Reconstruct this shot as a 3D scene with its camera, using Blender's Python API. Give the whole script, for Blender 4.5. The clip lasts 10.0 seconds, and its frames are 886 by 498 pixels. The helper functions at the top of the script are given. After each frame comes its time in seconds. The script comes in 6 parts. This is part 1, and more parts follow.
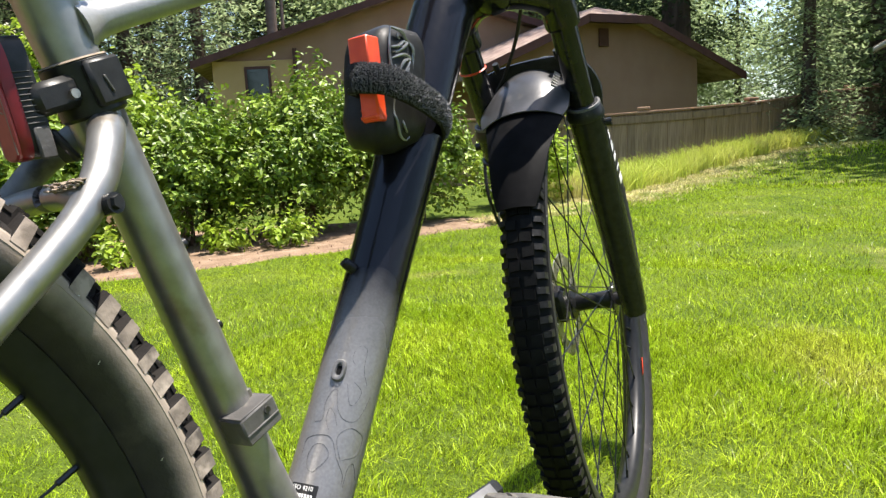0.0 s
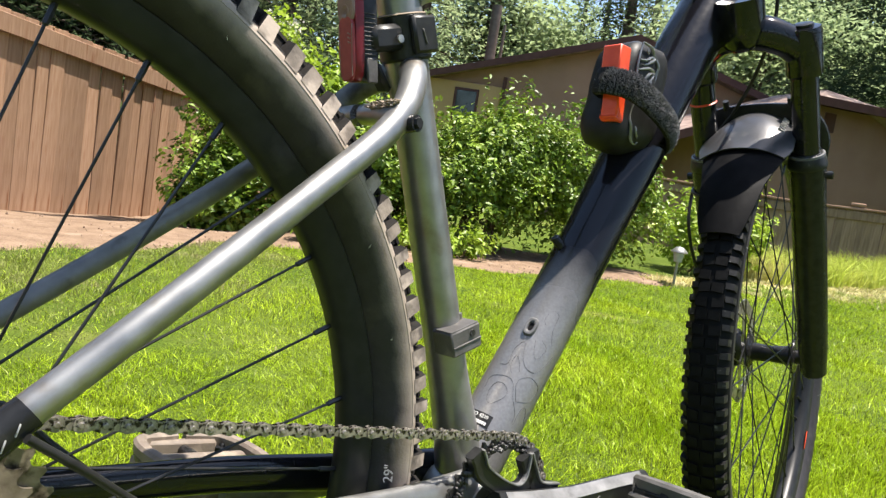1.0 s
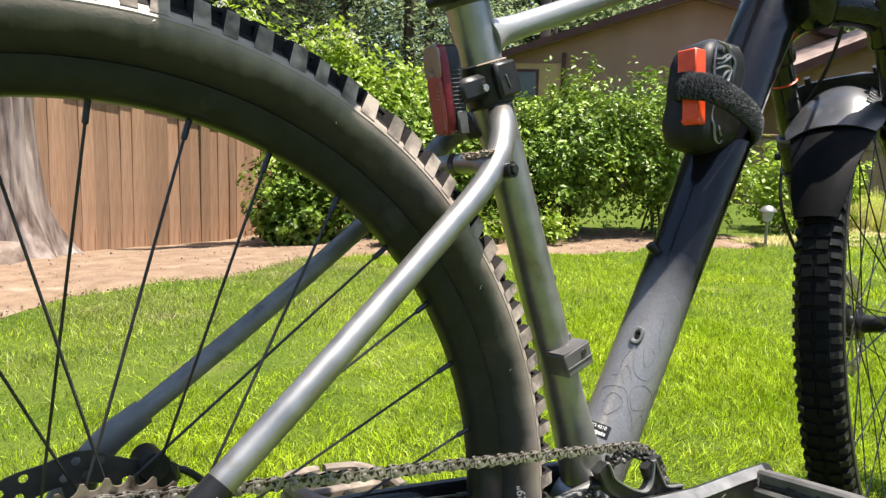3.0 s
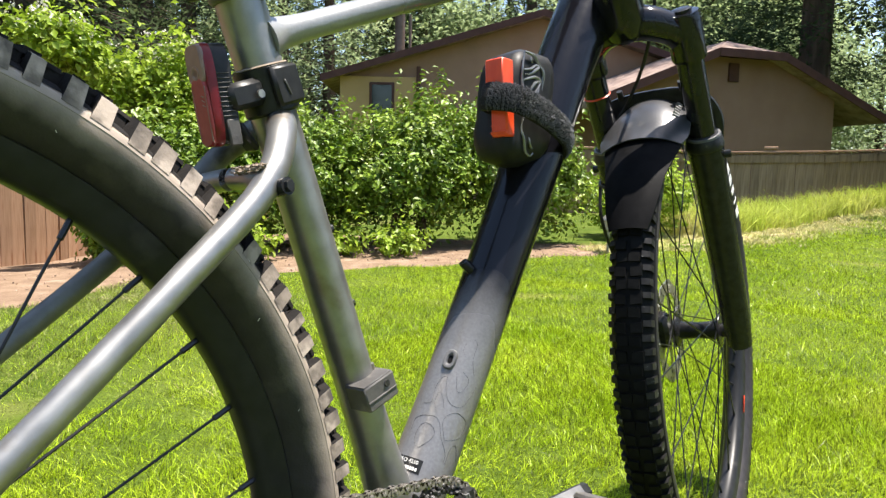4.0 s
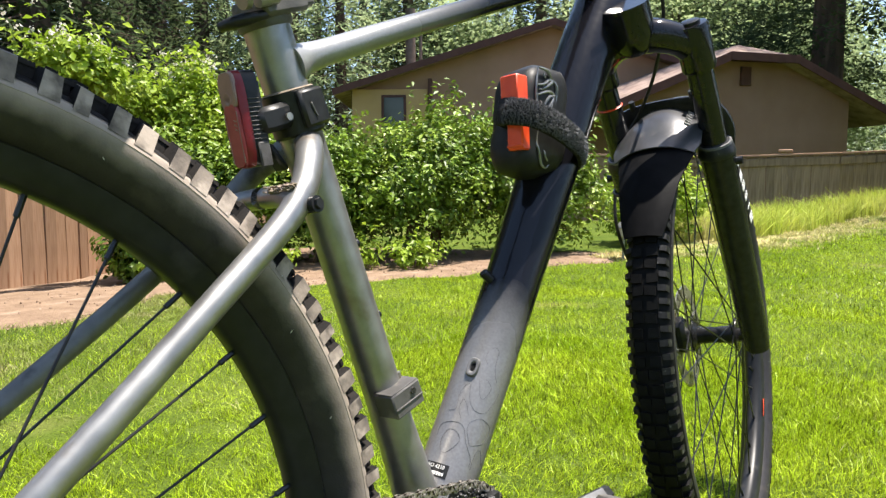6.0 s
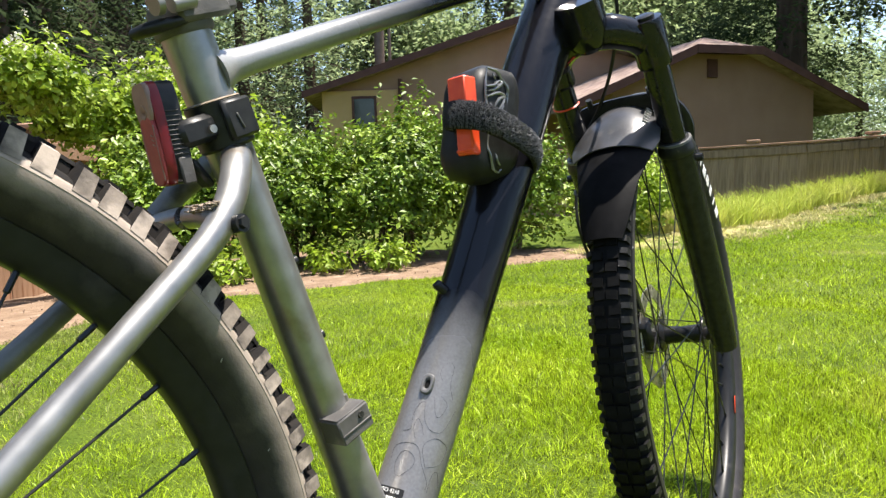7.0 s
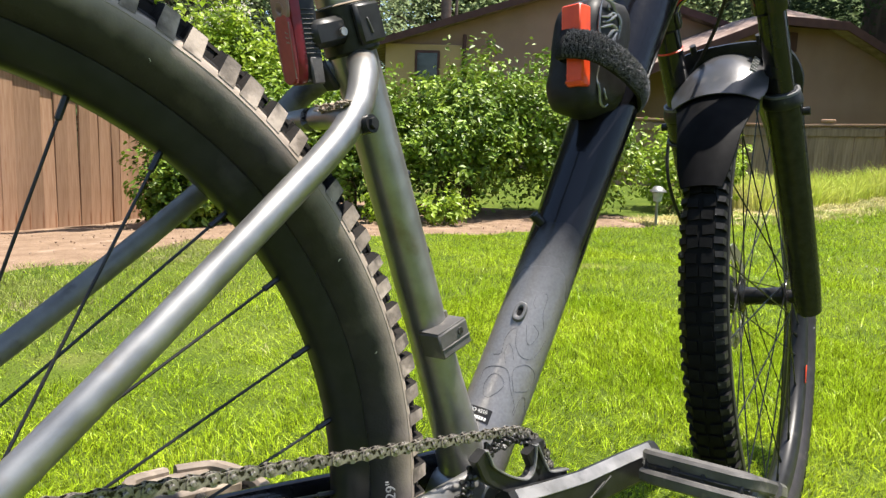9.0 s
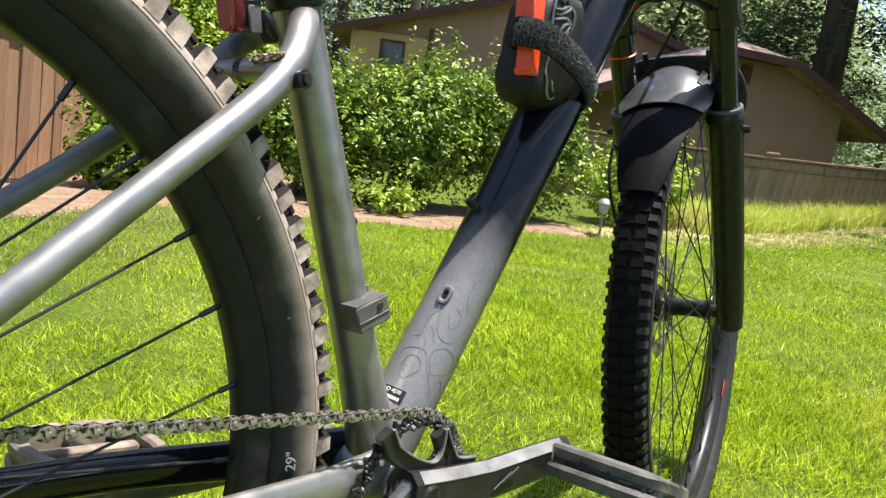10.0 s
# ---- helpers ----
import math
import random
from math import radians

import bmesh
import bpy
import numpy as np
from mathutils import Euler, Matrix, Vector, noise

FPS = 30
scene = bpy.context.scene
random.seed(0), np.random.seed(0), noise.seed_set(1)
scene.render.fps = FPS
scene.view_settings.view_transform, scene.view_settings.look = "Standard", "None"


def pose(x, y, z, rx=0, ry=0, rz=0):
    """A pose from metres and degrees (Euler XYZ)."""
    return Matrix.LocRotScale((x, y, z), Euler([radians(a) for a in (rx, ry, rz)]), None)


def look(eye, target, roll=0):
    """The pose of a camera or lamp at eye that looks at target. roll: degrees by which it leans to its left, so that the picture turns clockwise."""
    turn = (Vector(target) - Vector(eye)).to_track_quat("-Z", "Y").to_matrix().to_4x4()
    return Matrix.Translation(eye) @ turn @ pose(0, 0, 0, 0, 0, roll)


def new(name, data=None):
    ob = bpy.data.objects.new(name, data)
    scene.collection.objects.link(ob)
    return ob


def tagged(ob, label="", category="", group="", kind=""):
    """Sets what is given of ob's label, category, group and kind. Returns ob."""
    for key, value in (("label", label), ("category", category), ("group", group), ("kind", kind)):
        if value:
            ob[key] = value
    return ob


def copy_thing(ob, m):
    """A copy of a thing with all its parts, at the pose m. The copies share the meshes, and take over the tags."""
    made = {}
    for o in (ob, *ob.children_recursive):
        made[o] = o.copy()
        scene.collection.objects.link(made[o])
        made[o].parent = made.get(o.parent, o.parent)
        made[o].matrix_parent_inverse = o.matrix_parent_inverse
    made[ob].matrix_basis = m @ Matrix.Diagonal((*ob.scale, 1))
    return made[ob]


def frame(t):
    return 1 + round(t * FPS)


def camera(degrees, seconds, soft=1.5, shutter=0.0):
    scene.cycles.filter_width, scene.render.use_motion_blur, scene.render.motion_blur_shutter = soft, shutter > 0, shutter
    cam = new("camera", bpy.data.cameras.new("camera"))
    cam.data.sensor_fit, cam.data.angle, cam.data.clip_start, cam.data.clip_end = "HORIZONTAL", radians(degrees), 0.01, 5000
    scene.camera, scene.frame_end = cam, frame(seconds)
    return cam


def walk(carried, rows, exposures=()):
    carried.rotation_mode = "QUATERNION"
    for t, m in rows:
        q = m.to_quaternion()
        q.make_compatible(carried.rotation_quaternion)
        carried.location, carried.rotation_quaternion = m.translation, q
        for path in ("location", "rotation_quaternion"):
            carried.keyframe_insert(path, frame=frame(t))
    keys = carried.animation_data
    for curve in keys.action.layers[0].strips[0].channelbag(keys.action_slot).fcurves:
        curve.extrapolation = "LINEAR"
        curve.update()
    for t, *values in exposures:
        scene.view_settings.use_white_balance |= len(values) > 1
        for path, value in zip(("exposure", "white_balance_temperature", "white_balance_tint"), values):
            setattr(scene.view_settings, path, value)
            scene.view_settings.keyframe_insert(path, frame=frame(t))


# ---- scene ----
cam = camera(63.0, 10.0, soft=1.4)
PATH = [
    (0, (-0.3907, -0.3814, 0.6366), (1.2786, 0.6860, 0.3642), -3.10),
    (0.5, (-0.4243, -0.3959, 0.5982), (1.1337, 0.8507, 0.4608), 6.15),
    (1, (-0.4874, -0.4054, 0.5827), (0.9024, 1.0192, 0.3853), 8.87),
    (1.5, (-0.5186, -0.4020, 0.5987), (0.7246, 1.1414, 0.3294), 6.25),
    (2, (-0.5425, -0.4118, 0.6119), (0.6006, 1.2013, 0.3100), 3.59),
    (2.2, (-0.5453, -0.4140, 0.6171), (0.5820, 1.2113, 0.3208), 2.73),
    (3.3, (-0.4993, -0.4100, 0.6252), (0.8180, 1.0785, 0.4035), 1.23),
    (3.5, (-0.4613, -0.4108, 0.6255), (0.9304, 1.0099, 0.4142), 1.37),
    (4, (-0.4449, -0.4062, 0.6275), (1.0596, 0.8949, 0.4191), 1.19),
    (4.5, (-0.4211, -0.4152, 0.6360), (1.1097, 0.8553, 0.4298), 0.40),
    (5, (-0.4431, -0.4169, 0.6344), (1.0800, 0.8643, 0.4377), 0.52),
    (5.5, (-0.4671, -0.4202, 0.6313), (1.0298, 0.8935, 0.4481), 0.57),
    (5.7, (-0.4732, -0.4196, 0.6307), (1.0111, 0.9088, 0.4516), 0.35),
    (6.8, (-0.4266, -0.4102, 0.6337), (1.0822, 0.8901, 0.4524), -1.85),
    (7, (-0.4237, -0.4144, 0.6387), (1.0982, 0.8702, 0.4560), -1.91),
    (7.5, (-0.4478, -0.3961, 0.6257), (1.0825, 0.8775, 0.4361), -1.21),
    (8, (-0.4410, -0.3857, 0.6199), (1.0582, 0.9199, 0.4013), -0.08),
    (8.5, (-0.4515, -0.3826, 0.6108), (1.0001, 0.9677, 0.3474), 0.94),
    (9, (-0.4594, -0.3815, 0.6062), (0.9623, 0.9946, 0.3151), 1.94),
    (9.5, (-0.4579, -0.3800, 0.6024), (0.9782, 0.9806, 0.3078), 3.68),
    (10, (-0.4410, -0.3878, 0.5910), (1.0795, 0.8781, 0.2987), 8.21),
]
walk(cam, [(t, look(eye, target, roll)) for t, eye, target, roll in PATH],
     [(0, 1.55), (1, 1.52), (2, 1.45), (3.5, 1.60), (4.5, 1.55), (5.5, 1.53), (7, 1.55), (8, 1.55), (8.5, 1.50), (9, 1.50), (9.5, 1.60), (10, 1.58)])

# ---- light ----
SUN = Vector((0.22, -0.15, 1.0)).normalized()
sky = bpy.data.worlds.new("sky")
scene.world = sky
sky.use_nodes = True
sn = sky.node_tree
stex = sn.nodes.new("ShaderNodeTexSky")
stex.sky_type = "NISHITA"
stex.sun_disc = False
stex.sun_elevation = math.asin(SUN.z)
stex.sun_rotation = math.atan2(SUN.x, SUN.y)
sn.nodes["Background"].inputs[1].default_value = 0.105
sn.links.new(stex.outputs[0], sn.nodes["Background"].inputs[0])
lamp = bpy.data.lights.new("sun", "SUN")
lamp.energy, lamp.angle, lamp.color = 4.6, radians(0.55), (1.0, 0.925, 0.835)
sun = new("sun", lamp)
sun.matrix_world = look(SUN * 30, (0, 0, 0))


# ---- materials ----
def surface(name, c1, c2, scale=30.0, rough=0.5, metal=0.0, bump=0.0, bump_scale=200.0, spots=None, spot_scale=8.0,
            spot_at=0.6, vary=0.0, coat=0.0, stretch=(1, 1, 1), rough2=None, island=0.0, trans=0.0, spec=0.5):
    """A principled surface: two colours mixed by a fine noise, broad stains on top, fine bump."""
    m = bpy.data.materials.new(name)
    m.use_nodes = True
    nt = m.node_tree
    b = nt.nodes["Principled BSDF"]
    co = nt.nodes.new("ShaderNodeTexCoord")
    mp = nt.nodes.new("ShaderNodeMapping")
    mp.inputs["Scale"].default_value = stretch
    nt.links.new(co.outputs["Object"], mp.inputs[0])

    def noisy(s, detail=4.0):
        n = nt.nodes.new("ShaderNodeTexNoise")
        n.inputs["Scale"].default_value, n.inputs["Detail"].default_value = s, detail
        nt.links.new(mp.outputs[0], n.inputs["Vector"])
        return n.outputs["Fac"]

    def ramp(src, lo, hi):
        r = nt.nodes.new("ShaderNodeMapRange")
        r.inputs[1].default_value, r.inputs[2].default_value = lo, hi
        nt.links.new(src, r.inputs[0])
        return r.outputs[0]

    def mix(a, c, f):
        x = nt.nodes.new("ShaderNodeMix")
        x.data_type = "RGBA"
        nt.links.new(f, x.inputs[0])
        for s, v in ((6, a), (7, c)):
            if isinstance(v, tuple):
                x.inputs[s].default_value = (*v, 1)
            else:
                nt.links.new(v, x.inputs[s])
        return x.outputs[2]

    col = mix(c1, c2, ramp(noisy(scale), 0.35, 0.65))
    if spots:
        col = mix(col, spots, ramp(noisy(spot_scale, 6.0), spot_at, spot_at + 0.12))
    if vary or island:
        if island:
            g = nt.nodes.new("ShaderNodeNewGeometry")
            src = g.outputs["Random Per Island"]
        else:
            g = nt.nodes.new("ShaderNodeObjectInfo")
            src = g.outputs["Random"]
        h = nt.nodes.new("ShaderNodeHueSaturation")
        amount = vary or island
        v = nt.nodes.new("ShaderNodeMapRange")
        v.inputs[3].default_value, v.inputs[4].default_value = 1 - amount, 1 + amount
        nt.links.new(src, v.inputs[0])
        nt.links.new(v.outputs[0], h.inputs["Value"])
        nt.links.new(col, h.inputs["Color"])
        col = h.outputs[0]
    nt.links.new(col, b.inputs["Base Color"])
    b.inputs["Metallic"].default_value = metal
    b.inputs["Roughness"].default_value = rough
    b.inputs["Specular IOR Level"].default_value = spec
    if rough2 is not None:
        r = nt.nodes.new("ShaderNodeMapRange")
        r.inputs[1].default_value, r.inputs[2].default_value = 0.3, 0.7
        r.inputs[3].default_value, r.inputs[4].default_value = rough, rough2
        nt.links.new(noisy(scale * 0.5), r.inputs[0])
        nt.links.new(r.outputs[0], b.inputs["Roughness"])
    b.inputs["Coat Weight"].default_value = coat
    b.inputs["Coat Roughness"].default_value = 0.06
    if bump:
        bp = nt.nodes.new("ShaderNodeBump")
        bp.inputs["Strength"].default_value, bp.inputs["Distance"].default_value = 1.0, bump
        nt.links.new(noisy(bump_scale), bp.inputs["Height"])
        nt.links.new(bp.outputs[0], b.inputs["Normal"])
    if trans:
        tr = nt.nodes.new("ShaderNodeBsdfTranslucent")
        nt.links.new(col, tr.inputs[0])
        ms = nt.nodes.new("ShaderNodeMixShader")
        ms.inputs[0].default_value = trans
        nt.links.new(b.outputs[0], ms.inputs[1])
        nt.links.new(tr.outputs[0], ms.inputs[2])
        nt.links.new(ms.outputs[0], nt.nodes["Material Output"].inputs[0])
    return m


SILVER = surface("brushed grey paint", (0.265, 0.26, 0.248), (0.335, 0.33, 0.316), 60, 0.33, 0.80, 0.00004, 900, (0.21, 0.18, 0.145), 22, 0.60, rough2=0.46)
GREY_DARK = surface("darker grey metallic", (0.15, 0.148, 0.138), (0.20, 0.197, 0.185), 80, 0.46, 0.35, 0.00004, 1200, (0.05, 0.047, 0.043), 30, 0.62)
BLACK_GLOSS = surface("gloss black paint", (0.007, 0.007, 0.009), (0.012, 0.012, 0.014), 50, 0.10, 0.0, 0.00003, 700, (0.04, 0.037, 0.034), 60, 0.70, spec=0.4)
BLACK_SATIN = surface("satin black metal", (0.011, 0.011, 0.0115), (0.019, 0.019, 0.019), 90, 0.26, 0.0, 0.00004, 900, (0.04, 0.038, 0.034), 45, 0.68, spec=0.25)
BLACK_PLASTIC = surface("black plastic", (0.009, 0.009, 0.009), (0.017, 0.017, 0.0165), 120, 0.42, 0.0, 0.0001, 700, (0.08, 0.07, 0.06), 70, 0.67, spec=0.32)
RUBBER = surface("dusty black rubber", (0.018, 0.0163, 0.0173), (0.027, 0.024, 0.025), 70, 0.52, 0.0, 0.0002, 500, (0.048, 0.041, 0.037), 26, 0.60, spec=0.35)
RUBBER_GREY = surface("grey rubber grommet", (0.085, 0.085, 0.088), (0.12, 0.118, 0.115), 90, 0.5, 0.0, 0.0001, 500)
KNOB = surface("dusty tread rubber", (0.075, 0.062, 0.052), (0.22, 0.182, 0.148), 60, 0.9, 0.0, 0.0006, 240, (0.34, 0.285, 0.235), 38, 0.50)
KNOB_DARK = surface("bare dark tread rubber with gap shade", (0.009, 0.008, 0.0075), (0.017, 0.0145, 0.0125), 60, 0.8, 0.0, 0.0003, 300, (0.032, 0.026, 0.021), 35, 0.66, spec=0.2)
ROTOR = surface("dusty dark rotor steel", (0.030, 0.027, 0.024), (0.060, 0.054, 0.047), 60, 0.5, 0.3, 0.0001, 400, (0.10, 0.085, 0.07), 50, 0.62)
COG = surface("dirty brown sprocket steel", (0.155, 0.122, 0.090), (0.30, 0.25, 0.195), 75, 0.34, 0.5, 0.0003, 300, (0.030, 0.022, 0.016), 85, 0.50)
PRINT_GREY = surface("grey print", (0.26, 0.26, 0.255), (0.34, 0.34, 0.33), 200, 0.6)
PILE = surface("strap pile", (0.05, 0.05, 0.055), (0.13, 0.13, 0.14), 900, 0.7)
# Pale flecks paint sun glints on the front tyre's edge blocks.
KNOB_GLINT = surface("tread edge rubber with painted glints", (0.007, 0.007, 0.007), (0.022, 0.021, 0.020), 90, 0.5, 0.0, 0.0003, 300, (0.16, 0.155, 0.148), 130, 0.62, spec=0.2)
KNOB_BLACK = surface("black tread rubber", (0.0055, 0.0055, 0.0055), (0.0085, 0.0085, 0.0085), 60, 0.6, 0.0, 0.0003, 300, (0.013, 0.0125, 0.012), 45, 0.66, spec=0.08)
RIM = surface("black rim", (0.010, 0.010, 0.0105), (0.017, 0.017, 0.017), 60, 0.40, 0.0, 0.00005, 600, (0.04, 0.037, 0.033), 25, 0.62, spec=0.28)
SPOKE = surface("black spoke steel", (0.018, 0.018, 0.02), (0.03, 0.03, 0.03), 50, 0.3, 0.4)
STEEL = surface("dirty steel", (0.34, 0.31, 0.26), (0.46, 0.43, 0.37), 90, 0.36, 0.85, 0.0001, 500, (0.12, 0.085, 0.055), 60, 0.55)
CHAIN = surface("oily chain steel", (0.20, 0.18, 0.150), (0.40, 0.37, 0.32), 250, 0.26, 0.45, 0.0001, 500, (0.022, 0.018, 0.014), 260, 0.48, vary=0.25)
GRIME = surface("black chain grime", (0.012, 0.011, 0.01), (0.03, 0.028, 0.025), 300, 0.4, 0.0, 0.0012, 350, (0.10, 0.09, 0.08), 200, 0.63)
SCUFF_LIT = surface("scuffed alloy with sunlit tone", (0.15, 0.148, 0.145), (0.27, 0.265, 0.26), 45, 0.42, 0.45, 0.0002, 400, (0.06, 0.057, 0.054), 40, 0.60)
CRANK_BLACK = surface("scratched black crank face", (0.012, 0.012, 0.012), (0.024, 0.024, 0.024), 60, 0.34, 0.1, 0.0001, 500, (0.12, 0.115, 0.11), 60, 0.66, spec=0.35)
CRANK = surface("worn grey crank", (0.10, 0.10, 0.103), (0.17, 0.17, 0.172), 60, 0.34, 0.5, 0.00008, 800, (0.24, 0.225, 0.205), 34, 0.60)
PEDAL = surface("scuffed grey pedal plastic", (0.050, 0.047, 0.044), (0.10, 0.094, 0.087), 40, 0.6, 0.0, 0.0003, 400, (0.20, 0.18, 0.155), 45, 0.60)
PEDAL_DUSTY = surface("dusty brown pedal plastic", (0.13, 0.103, 0.08), (0.20, 0.162, 0.125), 40, 0.7, 0.0, 0.0003, 400, (0.29, 0.235, 0.18), 45, 0.56)
ORANGE = surface("orange plastic", (0.70, 0.058, 0.016), (0.80, 0.082, 0.020), 60, 0.38, 0.0, 0.0001, 300)
FOAM = surface("black loop fabric", (0.006, 0.006, 0.007), (0.026, 0.026, 0.029), 1500, 0.9, 0.0, 0.0012, 1400, (0.30, 0.29, 0.32), 1100, 0.64, spec=0.2)
CRINKLE = surface("shiny crinkled film", (0.10, 0.10, 0.10), (0.15, 0.15, 0.15), 90, 0.22, 0.0, 0.0004, 160, spec=1.0, coat=0.6)
PACK = surface("matt black folded rubber", (0.009, 0.009, 0.009), (0.016, 0.016, 0.016), 60, 0.5, 0.0, 0.0006, 70, spec=0.22)
TAIL = surface("matt black flap plastic", (0.0035, 0.0036, 0.004), (0.006, 0.006, 0.0065), 60, 0.55, 0.0, 0.0003, 90, (0.010, 0.0095, 0.009), 40, 0.66, spec=0.05)
RED = surface("red lens", (0.13, 0.006, 0.008), (0.18, 0.009, 0.011), 60, 0.32, 0.0, 0.0, 100, coat=0.1, spec=0.35)
RED_PALE = surface("faded red lens", (0.26, 0.030, 0.030), (0.34, 0.045, 0.042), 90, 0.35, 0.0, 0.0001, 300, (0.20, 0.02, 0.02), 40, 0.6)
TAN_PLASTIC = surface("smoky lens", (0.20, 0.125, 0.095), (0.26, 0.165, 0.125), 60, 0.3, 0.0)
WHITE = surface("white print", (0.62, 0.62, 0.60), (0.72, 0.72, 0.70), 200, 0.6)
GRAPHIC = surface("dark graphic line", (0.035, 0.035, 0.038), (0.055, 0.055, 0.055), 200, 0.5)
DUST = surface("dried mud", (0.20, 0.155, 0.115), (0.28, 0.22, 0.165), 120, 0.95, 0.0, 0.0008, 300)
FENDER = surface("grey fender plastic", (0.035, 0.035, 0.038), (0.055, 0.055, 0.058), 40, 0.30, 0.0, 0.0001, 400, (0.09, 0.085, 0.08), 30, 0.66)
LAWN = surface("lawn soil and grass", (0.050, 0.082, 0.008), (0.090, 0.122, 0.016), 2.2, 0.9, 0.0, 0.02, 60, (0.15, 0.15, 0.045), 0.9, 0.58, spec=0.1)
BLADE = surface("grass blade", (0.245, 0.355, 0.010), (0.38, 0.475, 0.026), 1.6, 0.36, 0.0, 0, 1, (0.40, 0.43, 0.055), 0.9, 0.62, island=0.95, trans=0.36, spec=0.20)
TALL = surface("tall wild grass", (0.38, 0.46, 0.06), (0.52, 0.54, 0.12), 0.9, 0.6, 0.0, 0, 1, (0.46, 0.42, 0.16), 1.2, 0.58, island=0.3, trans=0.35, spec=0.2)
DIRT = surface("dry mulch", (0.160, 0.108, 0.072), (0.225, 0.157, 0.106), 9, 0.95, 0.0, 0.012, 45, (0.275, 0.202, 0.145), 5, 0.58, spec=0.1)
CLOD = surface("dirt crumbs", (0.20, 0.135, 0.095), (0.29, 0.21, 0.155), 6, 0.95, 0.0, 0.002, 90, island=0.45, spec=0.1)
CEDAR = surface("cedar fence board", (0.28, 0.165, 0.100), (0.36, 0.226, 0.146), 9, 0.75, 0.0, 0.0015, 60, (0.22, 0.10, 0.05), 5, 0.60, vary=0.22, stretch=(6, 6, 0.5), spec=0.2)
OLD_WOOD = surface("weathered brown fence board", (0.215, 0.145, 0.09), (0.30, 0.21, 0.138), 6, 0.85, 0.0, 0.002, 40, (0.10, 0.07, 0.045), 3, 0.58, vary=0.15, stretch=(5, 5, 0.5), spec=0.2)
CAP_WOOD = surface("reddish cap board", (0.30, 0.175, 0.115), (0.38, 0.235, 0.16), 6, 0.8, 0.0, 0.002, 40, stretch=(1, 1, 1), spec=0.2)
BARK = surface("grey ridged bark", (0.085, 0.060, 0.048), (0.24, 0.195, 0.17), 14, 0.95, 0.0, 0.03, 14, (0.36, 0.31, 0.28), 3, 0.57, stretch=(1, 1, 0.16), spec=0.1)
BARK_DARK = surface("dark conifer bark", (0.06, 0.045, 0.035), (0.12, 0.09, 0.07), 6, 0.95, 0.0, 0.03, 12, stretch=(1, 1, 0.2), spec=0.1)
STUMP = surface("cut stump wood", (0.15, 0.11, 0.085), (0.22, 0.17, 0.135), 7, 0.9, 0.0, 0.01, 30, (0.12, 0.085, 0.065), 5, 0.58)
LEAF = surface("glossy shrub leaf", (0.092, 0.160, 0.013), (0.185, 0.275, 0.026), 3.0, 0.42, 0.0, 0, 1, (0.29, 0.36, 0.05), 2.0, 0.56, island=0.45, trans=0.22, spec=0.30)
LEAF_LIGHT = surface("yellow green leaf", (0.21, 0.31, 0.022), (0.31, 0.41, 0.045), 3.0, 0.42, 0.0, 0, 1, (0.34, 0.40, 0.09), 2.0, 0.6, island=0.3, trans=0.4, spec=0.35)
BLOSSOM = surface("pale blossom", (0.62, 0.58, 0.52), (0.75, 0.70, 0.66), 20, 0.8, trans=0.3)
TWIG = surface("shrub twig", (0.09, 0.06, 0.035), (0.16, 0.11, 0.07), 20, 0.9, 0.0, 0.002, 60)
NEEDLE = surface("conifer needle", (0.046, 0.070, 0.034), (0.080, 0.108, 0.048), 0.6, 0.7, 0.0, 0, 1, (0.105, 0.14, 0.05), 0.35, 0.58, island=0.2, trans=0.5, spec=0.03)
NEEDLE_LIGHT = surface("light forest leaf", (0.23, 0.30, 0.155), (0.32, 0.39, 0.20), 0.5, 0.8, 0.0, 0, 1, (0.28, 0.34, 0.13), 0.3, 0.58, island=0.2, trans=0.6, spec=0.05)
STUCCO = surface("brown painted siding", (0.265, 0.163, 0.115), (0.30, 0.19, 0.137), 1.5, 0.9, 0.0, 0.004, 60, (0.24, 0.158, 0.11), 0.7, 0.6, spec=0.15)
OCHRE = surface("ochre painted siding", (0.39, 0.262, 0.125), (0.44, 0.30, 0.15), 1.5, 0.9, 0.0, 0.004, 60, spec=0.15)
TRIM_RED = surface("dark red trim", (0.060, 0.022, 0.018), (0.08, 0.032, 0.026), 5, 0.8)
STRAW = surface("straw and dry soil", (0.32, 0.25, 0.14), (0.40, 0.30, 0.19), 4, 0.95, 0.0, 0.02, 40, (0.30, 0.32, 0.10), 2, 0.5, spec=0.1)
DULL_BLADE = surface("half-dry grass blade", (0.20, 0.24, 0.055), (0.28, 0.30, 0.09), 3, 0.6, 0.0, 0, 1, (0.36, 0.32, 0.16), 2.5, 0.55, island=0.5, trans=0.3, spec=0.2)
DRY_BLADE = surface("dry grass blade", (0.46, 0.43, 0.16), (0.60, 0.52, 0.26), 3, 0.6, 0.0, 0, 1, (0.27, 0.36, 0.06), 1.1, 0.5, island=0.3, trans=0.3, spec=0.2)
SHINGLE = surface("brown roof shingles", (0.17, 0.12, 0.10), (0.30, 0.23, 0.20), 4, 0.95, 0.0, 0.02, 9, (0.38, 0.30, 0.26), 0.8, 0.6, spec=0.1, vary=0.15)
GLASS = surface("dark window glass", (0.02, 0.03, 0.03), (0.03, 0.04, 0.04), 2, 0.05, 0.0)
PIPE = surface("brown metal pipe", (0.085, 0.065, 0.055), (0.12, 0.095, 0.08), 8, 0.6, 0.3)
